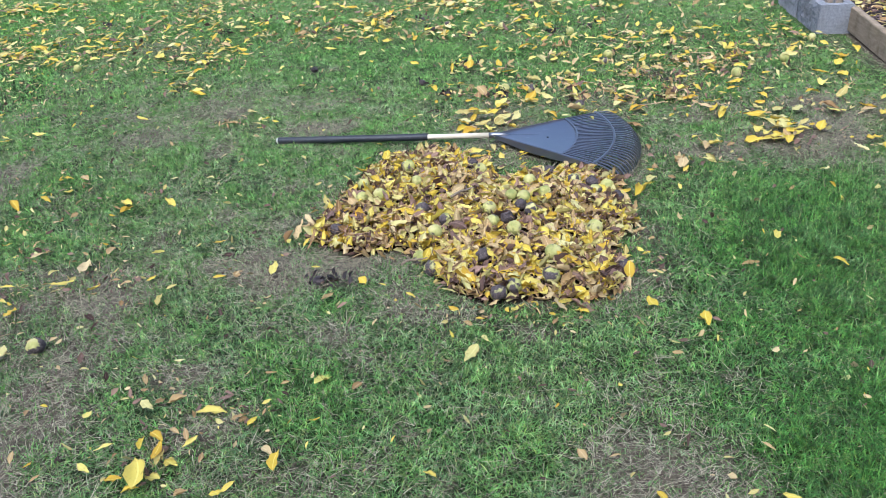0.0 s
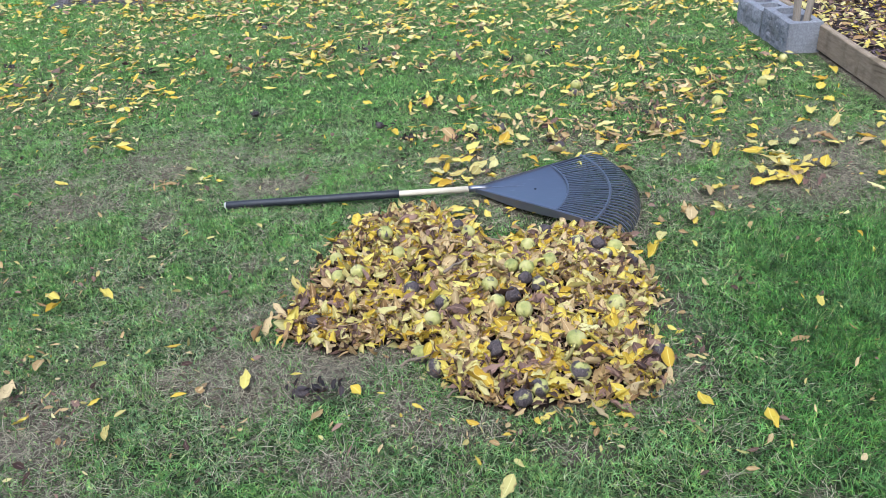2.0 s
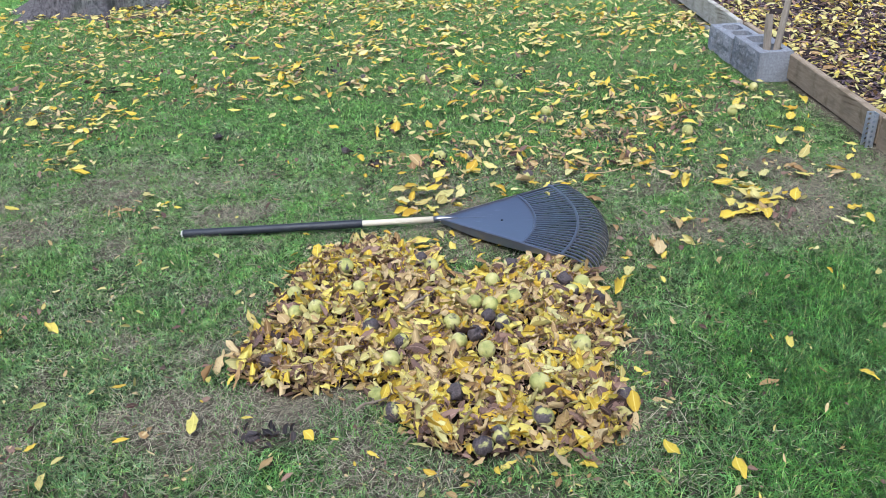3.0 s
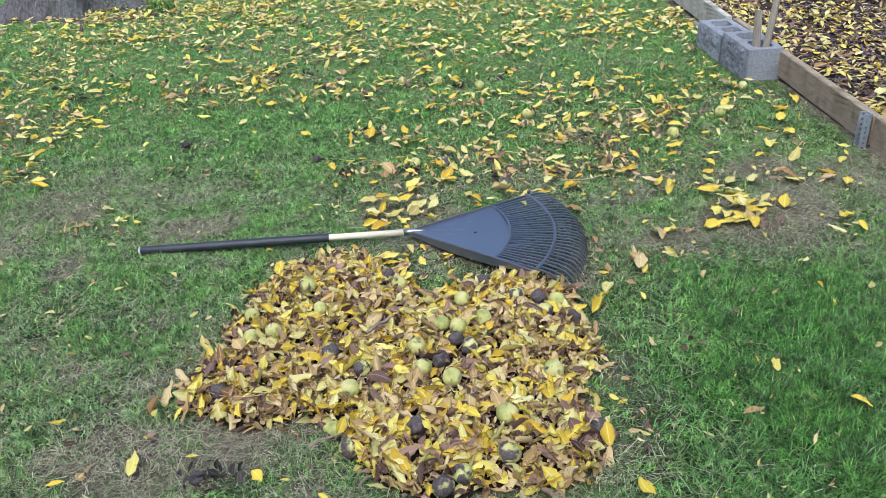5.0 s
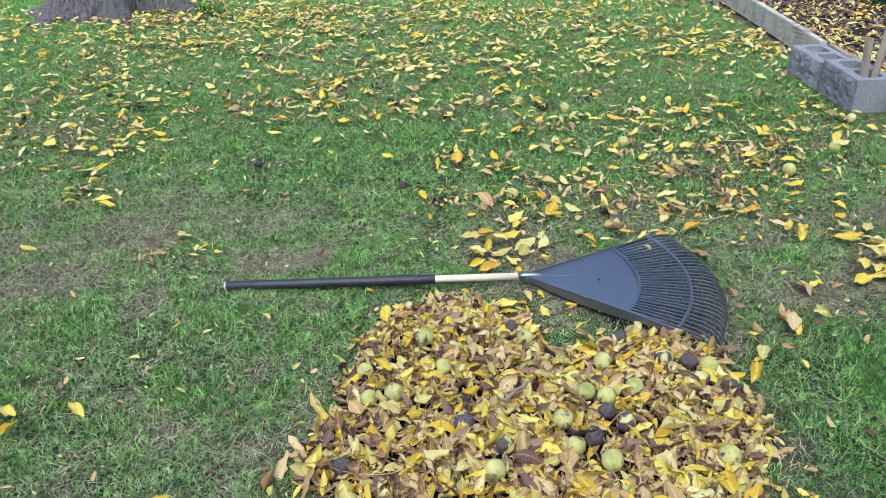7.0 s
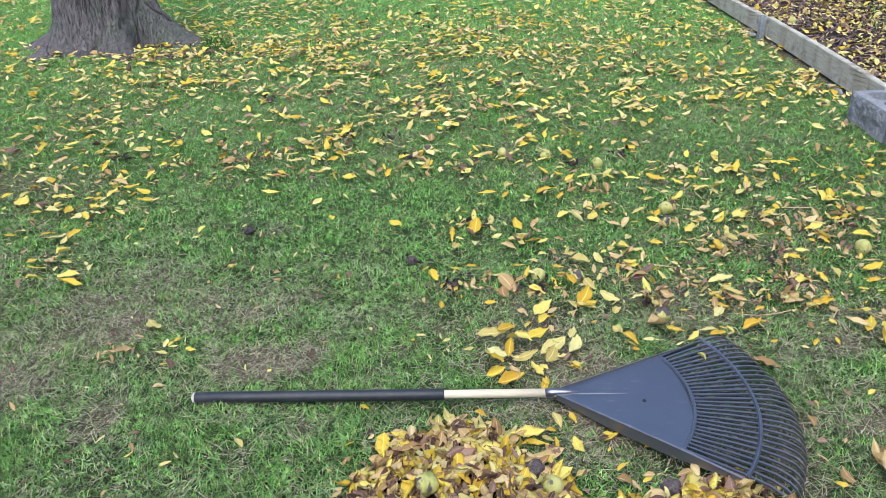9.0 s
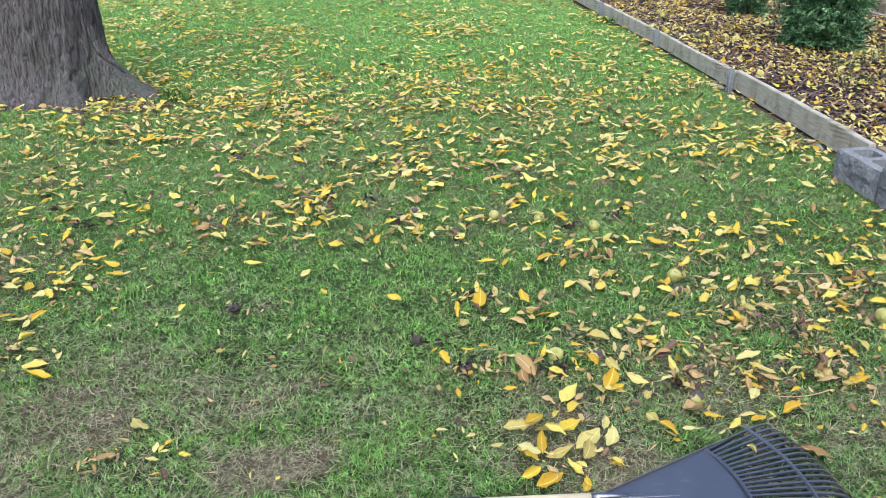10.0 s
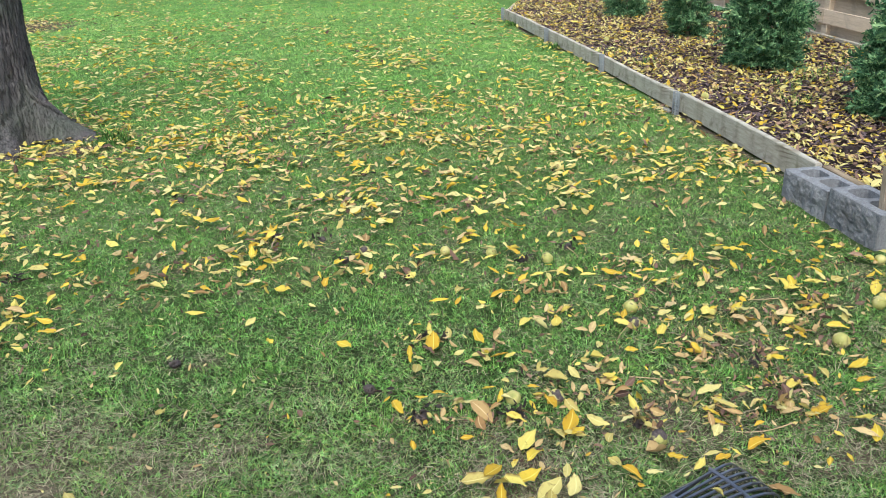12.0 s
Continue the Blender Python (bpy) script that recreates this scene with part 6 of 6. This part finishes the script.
nut_at(-0.10, 2.64, "g", True)
nut_at(-0.05, 3.05, "g", True)
nut_at(0.03, 3.21, "d", True)
nut_at(0.20, 3.05, "d", True)
nut_at(0.13, 3.06, "h", True)
nut_at(0.26, 3.045, "g", True)
nut_at(0.21, 2.96, "h", True)
nut_at(0.29, 2.93, "d", True)
nut_at(0.01, 2.91, "h", True)
nut_at(0.19, 2.65, "g", True)
nut_at(0.04, 2.48, "g", True)
nut_at(-0.20, 2.45, "d", True)
nut_at(-0.09, 2.28, "h", True)
nut_at(-0.14, 2.25, "h", True)
nut_at(0.03, 2.34, "h", True)
nut_at(0.28, 2.44, "h", True)
nut_at(-0.74, 5.58, "d")
nut_at(-0.65, 5.67, "h")
nut_at(-0.27, 5.59, "g")
nut_at(0.07, 5.44, "d")
nut_at(0.18, 5.42, "g")
nut_at(0.31, 5.54, "d")
nut_at(0.36, 4.75, "h")
nut_at(-0.20, 4.32, "g")
nut_at(-0.06, 4.30, "h")
nut_at(-0.20, 4.22, "d")
nut_at(0.19, 4.03, "h")
nut_at(1.60, 6.25, "g")
nut_at(1.05, 4.49, "g")
nut_at(-0.51, 4.26, "d")
nut_at(-0.67, 4.46, "d")
nut_at(-1.37, 4.75, "d")
nut_at(-1.08, 5.94, "d")
nut_at(-0.85, 5.87, "d")
nut_at(-0.61, 6.90, "d")
nut_at(1.61, 5.12, "g")
nut_at(1.36, 4.74, "g")
nut_at(-0.06, 5.53, "g")
nut_at(-1.66, 6.61, "d")
nut_at(-2.97, 4.89, "g")
nut_at(-3.28, 5.99, "d")
nut_at(-0.77, 2.36, "d")
nut_at(-1.59, 1.95, "h")
nut_at(0.39, 4.88, "g")
nut_at(1.966, 7.86, "g", base=BED_Z + 0.012)
nut_at(2.06, 10.6, "g", base=BED_Z + 0.012)

shred_rng = np.random.RandomState(12)
shred_x = np.repeat([p[0] for p in ROTTEN], 9) + shred_rng.normal(0, 0.032, 9 * len(ROTTEN))
shred_y = np.repeat([p[1] for p in ROTTEN], 9) + shred_rng.normal(0, 0.028, 9 * len(ROTTEN))
shreds = new("husk_shreds", scatter("husk_shreds", shred_x, shred_y, shred_rng.uniform(0.006, 0.022, len(shred_x)), shred_rng.uniform(0.015, 0.042, len(shred_x)), np.full(len(shred_x), 4), 13, 0.6, LIGHT_SHAPES))
tagged(shreds, "dark brown shreds of rotten husk round the nuts", "husks", kind="stuff")


def leaf_pile():
    pile = new("leaf_pile")
    xs, ys = np.arange(-1.0, 0.5, 0.02), np.arange(2.05, 3.75, 0.02)
    X, Y = np.meshgrid(xs, ys)
    H = pile_height(X, Y)
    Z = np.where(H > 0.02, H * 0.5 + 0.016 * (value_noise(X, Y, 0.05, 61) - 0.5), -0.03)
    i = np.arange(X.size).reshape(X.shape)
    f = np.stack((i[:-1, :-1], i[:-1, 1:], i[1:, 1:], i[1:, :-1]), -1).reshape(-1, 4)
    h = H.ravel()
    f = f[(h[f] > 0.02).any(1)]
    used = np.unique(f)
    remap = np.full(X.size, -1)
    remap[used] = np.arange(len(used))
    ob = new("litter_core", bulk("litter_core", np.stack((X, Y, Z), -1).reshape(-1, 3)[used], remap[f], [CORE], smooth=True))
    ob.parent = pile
    tagged(ob, "crumbled leaves under the pile, coloured near black for the shade between leaves")
    rng = np.random.RandomState(66)
    def sites(n, edge, clear=True):
        x, y = rng.uniform(-1.05, 0.5, 40 * n), rng.uniform(2.0, 3.75, 40 * n)
        h = pile_height(x, y)
        ok = h > edge
        for nx, ny in PILED_NUTS if clear else ():
            ok &= (x - nx) ** 2 + (y - ny + 0.012) ** 2 > 0.033 ** 2
        return x[ok][:n], y[ok][:n], h[ok][:n]
    # crumbled lower layer, then the many leaves of the surface
    n = 2500
    x, y, h = sites(n, 0.001, False)
    ob = new("lower_leaves", scatter("lower_leaves", x, y, h * 0.62, rng.uniform(0.022, 0.06, n), rng.choice(4, n, p=(0.07, 0.10, 0.43, 0.40)), 67, 0.6, LIGHT_SHAPES))
    ob.parent = pile
    tagged(ob, "brown and tan crumbled leaves low in the pile", kind="stuff")
    n = 2000
    x, y, h = sites(n, 0.001)
    edge = h < 0.02
    x, y = x + edge * rng.normal(0, 0.035, n), y + edge * rng.normal(0, 0.035, n)
    ob = new("upper_leaves", scatter("upper_leaves", x, y, h * 0.92 + rng.uniform(-0.008, 0.014, n), np.clip(rng.normal(0.058, 0.016, n), 0.025, 0.095), rng.choice(4, n, p=(0.28, 0.19, 0.34, 0.19)), 68, 0.62, CRISP_SHAPES))
    ob.parent = pile
    tagged(ob, "yellow and tan leaves of the pile", kind="stuff")
    # torn scraps and stalk ends between them
    n = 2600
    x, y, h = sites(n, 0.001)
    ob = new("torn_litter", scatter("torn_litter", x, y, h * 0.95 + rng.uniform(-0.004, 0.012, n), 0.014 + 0.026 * rng.rand(n) ** 1.5, rng.choice(4, n, p=(0.10, 0.08, 0.40, 0.42)), 69, 0.7, TINY_SHAPES))
    ob.parent = pile
    tagged(ob, "brown torn leaf scraps of the pile", kind="stuff")
    # single leaves on top
    x, y, h = sites(300, 0.001)
    one = random.Random(5)
    for k in range(len(x)):
        tone = one.choices("yptb", (0.46, 0.22, 0.28, 0.04))[0]
        s = min(1.1, max(0.5, one.gauss(0.93, 0.17)))
        ob = new("leaf", (LEAF_MESH if one.random() < 0.5 else CRISP_MESH)[(tone, one.randrange(len(SHAPES)))])
        ob.parent = pile
        ob.matrix_local = pose(x[k], y[k], h[k] + one.uniform(-0.004, 0.014), one.gauss(0, 17), one.gauss(0, 16), one.uniform(0, 360)) @ Matrix.Diagonal((s, s * one.uniform(0.9, 1.25), s, 1))
    tagged(pile, "raked pile of yellow and brown leaves with nuts on the lawn", "leaf pile")


leaf_pile()


def twig_at(x, y, z, turn, length, radius, label="thin grey-brown twig lying among the leaves"):
    bm = bmesh.new()
    rng = random.Random(int(1000 * (x + 5 * y)))
    pts = [(length * (t - 0.5), rng.gauss(0, 0.012) * length * 2, 0.006 * math.sin(5 * t)) for t in (0, 0.17, 0.33, 0.5, 0.67, 0.83, 1)]
    tube(bm, pts, [radius * (1 - 0.55 * k / 6) for k in range(7)], 7)
    tube(bm, [pts[3], (pts[3][0] + length * 0.12, length * 0.09, 0.006)], [radius * 0.6, radius * 0.3], 6)
    ob = part("twig", bm, TWIG, smooth=True)
    ob.matrix_world = pose(x, y, z, 0, 0, turn)
    tagged(ob, label, "twig", "twigs")


twig_at(-0.30, 2.91, 0.085, 48, 0.15, 0.006)
twig_at(-0.14, 3.17, 0.02, -17, 0.11, 0.004)
twig_at(-0.44, 2.43, 0.05, 32, 0.10, 0.005)
twig_at(-0.33, 2.31, 0.02, 54, 0.06, 0.004)
twig_at(-0.49, 2.49, 0.03, 146, 0.06, 0.003)
twig_at(-1.07, 5.90, 0.02, 81, 0.26, 0.005)

# bare stalks of the compound leaves
STALK = make_plain("leaf_stalk", ((0.22, 0.14, 0.09), (0.36, 0.25, 0.15), (0.50, 0.38, 0.22)), 20, 0.7)


def stalk_at(x, y, z, turn, length):
    bm = bmesh.new()
    bend = 0.10 * math.sin(37 * x + 11 * y)
    pts = [(length * (t - 0.5), bend * length * (1 - (2 * t - 1) ** 2), 0.05 * length * (2 * t - 1) ** 2) for t in (0, 0.05, 0.2, 0.4, 0.6, 0.8, 1)]
    tube(bm, pts, [0.0030, 0.0022, 0.0018, 0.0016, 0.0014, 0.0012, 0.0008], 6)
    ob = part("leaf_stalk", bm, STALK, smooth=True)
    ob.matrix_world = pose(x, y, z, 0, 0, turn)
    tagged(ob, "thin tan bare leaf stalk lying among fallen leaves", "leaf stalk", "bare leaf stalks")


stalk_rng = random.Random(44)
for k in range(18):
    sx, sy = stalk_rng.uniform(-0.75, 0.25), stalk_rng.uniform(2.3, 3.2)
    lift = float(pile_height(np.array([sx]), np.array([sy]))[0])
    if lift > 0.02:
        stalk_at(sx, sy, lift + 0.008, stalk_rng.uniform(0, 360), stalk_rng.uniform(0.09, 0.17))
for k in range(16):
    stalk_at(stalk_rng.uniform(0.2, 1.4), stalk_rng.uniform(3.9, 5.6), 0.022, stalk_rng.uniform(0, 360), stalk_rng.uniform(0.10, 0.20))


# ---- grass, as real blades ----
def blades(name, x, y, high, wide, lean, seed, mat, segments=2, z0=None):
    rng = np.random.RandomState(seed)
    n = len(x)
    a = rng.uniform(0, 2 * math.pi, n)
    d = np.stack((np.cos(a), np.sin(a)), -1)
    b = a + math.pi / 2 + rng.normal(0, 0.5, n)
    side = np.stack((np.cos(b), np.sin(b)), -1) * (wide / 2)[:, None]
    z = ground_z(x, y) if z0 is None else z0
    P = np.zeros((n, 2 * segments + 1, 3))
    for k in range(segments):
        t = k / segments
        out, up = np.sin(lean) * (t ** 1.3) * high, high * (t * np.maximum(np.cos(lean), 0.06) + 0.55 * np.sin(lean) * t * (1 - t))
        w = 1 - 0.35 * t
        c = np.stack((x, y), -1) + d * out[:, None]
        P[:, 2 * k, :2], P[:, 2 * k + 1, :2] = c - side * w, c + side * w
        P[:, 2 * k, 2] = P[:, 2 * k + 1, 2] = z + up
    P[:, -1, :2] = np.stack((x, y), -1) + d * (np.sin(lean) * high)[:, None]
    P[:, -1, 2] = z + high * np.maximum(np.cos(lean), 0.06)
    tris = []
    for k in range(segments - 1):
        o = 2 * k
        tris += [(o, o + 1, o + 3), (o, o + 3, o + 2)]
    o = 2 * (segments - 1)
    tris.append((o, o + 1, o + 2))
    F = (np.array(tris)[None] + (2 * segments + 1) * np.arange(n)[:, None, None]).reshape(-1, 3)
    return new(name, bulk(name, P.reshape(-1, 3), F, [mat]))


def fading(y, fade, rng):
    """1 inside the stretch, thinning out to 0 over its two ends."""
    a, b, c, d = fade
    return (rng.rand(len(y)) < np.clip((y - a) / (b - a), 0, 1) * np.clip((d - y) / (d - c), 0, 1)).astype(float)


def lawn(name, x0, x1, y0, y1, count, seed, high, wide, segments, straw, lean=0.85, mat=GRASS, fade=None):
    rng = np.random.RandomState(seed)
    x, y = rng.uniform(x0, x1, count), rng.uniform(y0, y1, count)
    bare = bareness(x, y)
    foot = edge_x(y) - 0.010 - 0.03 * value_noise(x, y, 0.09, 33)
    keep = (x < foot) & (x > -7.5) & ~((x > 1.615) & (y > 5.225) & (y < 6.09)) & ((x - TREE[0]) ** 2 + (y - TREE[1]) ** 2 > 0.45 ** 2)
    rx, ry = x + 0.228, y - 3.54
    r, a = np.hypot(rx, ry), np.degrees(np.arctan2(ry, rx))
    under = (r < 0.69) & (a > -40) & (a < 32)
    piled = pile_height(x, y) > 0.012
    tuft = value_noise(x, y, 0.045, seed + 1) * 0.55 + value_noise(x, y, 0.16, 9) * 0.55
    grow = keep & ~piled & (rng.rand(count) < (1 - 0.93 * bare) * (0.45 + 0.9 * tuft) * fading(y, fade, rng))
    h = high * (0.45 + 0.75 * rng.rand(count)) * (0.65 + 0.7 * tuft) * (1 - 0.45 * bare)
    lush = np.clip((x - 0.45) / 0.3, 0, 1) * np.clip((3.4 - y) / 0.4, 0, 1)
    h = h * (1 + 0.6 * lush)
    h = h * np.clip((edge_x(y) - x) / 0.2, 0.45, 1)
    grow &= ~(under & (rng.rand(count) < 0.85))
    h = np.where(under, np.minimum(h, 0.035), h)
    h = np.where((x > -1.3) & (x < -0.2) & (np.abs(y - 3.566 + 0.0364 * x) < 0.02), 0.012, h)
    g = grow
    ob = blades(name, x[g], y[g], h[g], wide * rng.uniform(0.7, 1.3, g.sum()), np.clip(rng.normal(lean + 0.45 * (0.55 - tuft[g]), 0.3, g.sum()), 0.1, 1.5), seed + 2, mat, segments)
    # blades further off take the grass with open light painted in
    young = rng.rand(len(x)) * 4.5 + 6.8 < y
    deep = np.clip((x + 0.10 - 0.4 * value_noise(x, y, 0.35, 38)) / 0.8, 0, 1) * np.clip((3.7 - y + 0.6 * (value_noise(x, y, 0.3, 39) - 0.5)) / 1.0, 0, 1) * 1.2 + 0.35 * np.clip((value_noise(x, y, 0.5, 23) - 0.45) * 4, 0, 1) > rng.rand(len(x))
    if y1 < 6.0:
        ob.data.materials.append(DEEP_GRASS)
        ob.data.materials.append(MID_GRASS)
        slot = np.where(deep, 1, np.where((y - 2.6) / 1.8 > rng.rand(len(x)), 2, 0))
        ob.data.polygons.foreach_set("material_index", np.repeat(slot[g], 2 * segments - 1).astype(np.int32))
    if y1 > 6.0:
        ob.data.materials.append(LIT_OPEN_GRASS)
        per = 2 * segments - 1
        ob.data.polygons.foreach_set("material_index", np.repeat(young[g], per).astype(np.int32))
    tagged(ob, "short green lawn grass with thin and worn patches", "grass", kind="stuff")
    # dry blades lying low, most where the lawn is worn
    k = int(count * straw)
    x, y = rng.uniform(x0, x1, k), rng.uniform(y0, y1, k)
    bare = bareness(x, y)
    keep = (x < edge_x(y) - 0.01) & ~((x > 1.64) & (y > 5.25) & (y < 6.06)) & ((x - TREE[0]) ** 2 + (y - TREE[1]) ** 2 > 0.5 ** 2)
    keep &= fading(y, fade, rng) > 0
    keep &= (rng.rand(k) < 0.095 + 0.66 * bare * np.where((((x - 0.4) / 0.2) ** 2 + ((y - 2.64) / 0.25) ** 2 < 1) | ((x / 0.3) ** 2 + ((y - 2.06) / 0.15) ** 2 < 1), 0.2, 1.0)) & (pile_height(x, y) < 0.004)
    x, y = x[keep], y[keep]
    ob = blades("dry_grass", x, y, rng.uniform(0.02, 0.075, len(x)), wide * rng.uniform(0.4, 0.8, len(x)), rng.uniform(1.35, 1.55, len(x)), seed + 3, THATCH, 1, ground_z(x, y) + rng.uniform(0.002, 0.015, len(x)))
    tagged(ob, "dry straw-coloured grass lying in the worn lawn", "dry grass", kind="stuff")


lawn("grass", -2.9, 1.87, 1.0, 3.8, 440000, 101, 0.037, 0.0028, 2, 1.1, 1.12, GRASS, (0.9, 1.0, 3.0, 3.8))
lawn("grass", -3.0, 1.87, 3.0, 5.1, 340000, 106, 0.037, 0.0033, 1, 1.1, 1.12, GRASS, (3.0, 3.8, 3.8, 5.1))
lawn("grass", -5.0, 1.86, 3.8, 8.9, 670000, 111, 0.033, 0.0034, 1, 0.9, 1.08, MID_GRASS, (3.8, 5.1, 7.5, 8.9))
lawn("grass", -9.0, 1.8, 7.5, 20.0, 450000, 121, 0.034, 0.0076, 1, 0.07, 1.05, FAR_GRASS, (7.5, 8.9, 19.0, 20.0))

lawn("grass", -7.4, 1.86, -3.9, 1.2, 70000, 131, 0.038, 0.0105, 1, 0.05, 1.05, MID_GRASS, (-3.9, -3.8, 0.9, 1.2))
lawn("grass", -7.4, -3.0, 1.0, 8.0, 75000, 136, 0.038, 0.0095, 1, 0.05, 1.05, MID_GRASS, (0.9, 1.2, 7.0, 8.0))

# thin weeds between the shrubs
weed_rng = np.random.RandomState(140)
for wx, wy, wz, ww in ((-2.37, 8.03, 0.0, 0.07), (-2.45, 8.22, 0.0, 0.05), (1.60, 11.0, 0.0, 0.06), (1.52, 12.9, 0.0, 0.05)):
    n = 130
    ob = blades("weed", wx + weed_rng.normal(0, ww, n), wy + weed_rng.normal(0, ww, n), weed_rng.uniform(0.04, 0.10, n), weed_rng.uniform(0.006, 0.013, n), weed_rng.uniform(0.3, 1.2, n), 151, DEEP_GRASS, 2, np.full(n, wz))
    tagged(ob, "dark green weeds sprouting at the edge of the lawn", "weed", "weeds at the lawn edge", kind="stuff")
for wx, wy in ((2.75, 8.15), (3.1, 8.3), (3.35, 8.5), (2.55, 7.55), (3.75, 8.9), (2.0, 9.3), (1.9, 9.9)):
    n = 45
    ob = blades("weed", wx + weed_rng.normal(0, 0.09, n), wy + weed_rng.normal(0, 0.09, n), weed_rng.uniform(0.05, 0.14, n), weed_rng.uniform(0.004, 0.009, n), weed_rng.uniform(0.3, 1.2, n), 150, GRASS, 2, np.full(n, BED_Z))
    tagged(ob, "thin green weeds sprouting through the mulch", "weed", "weeds in the bed", kind="stuff")
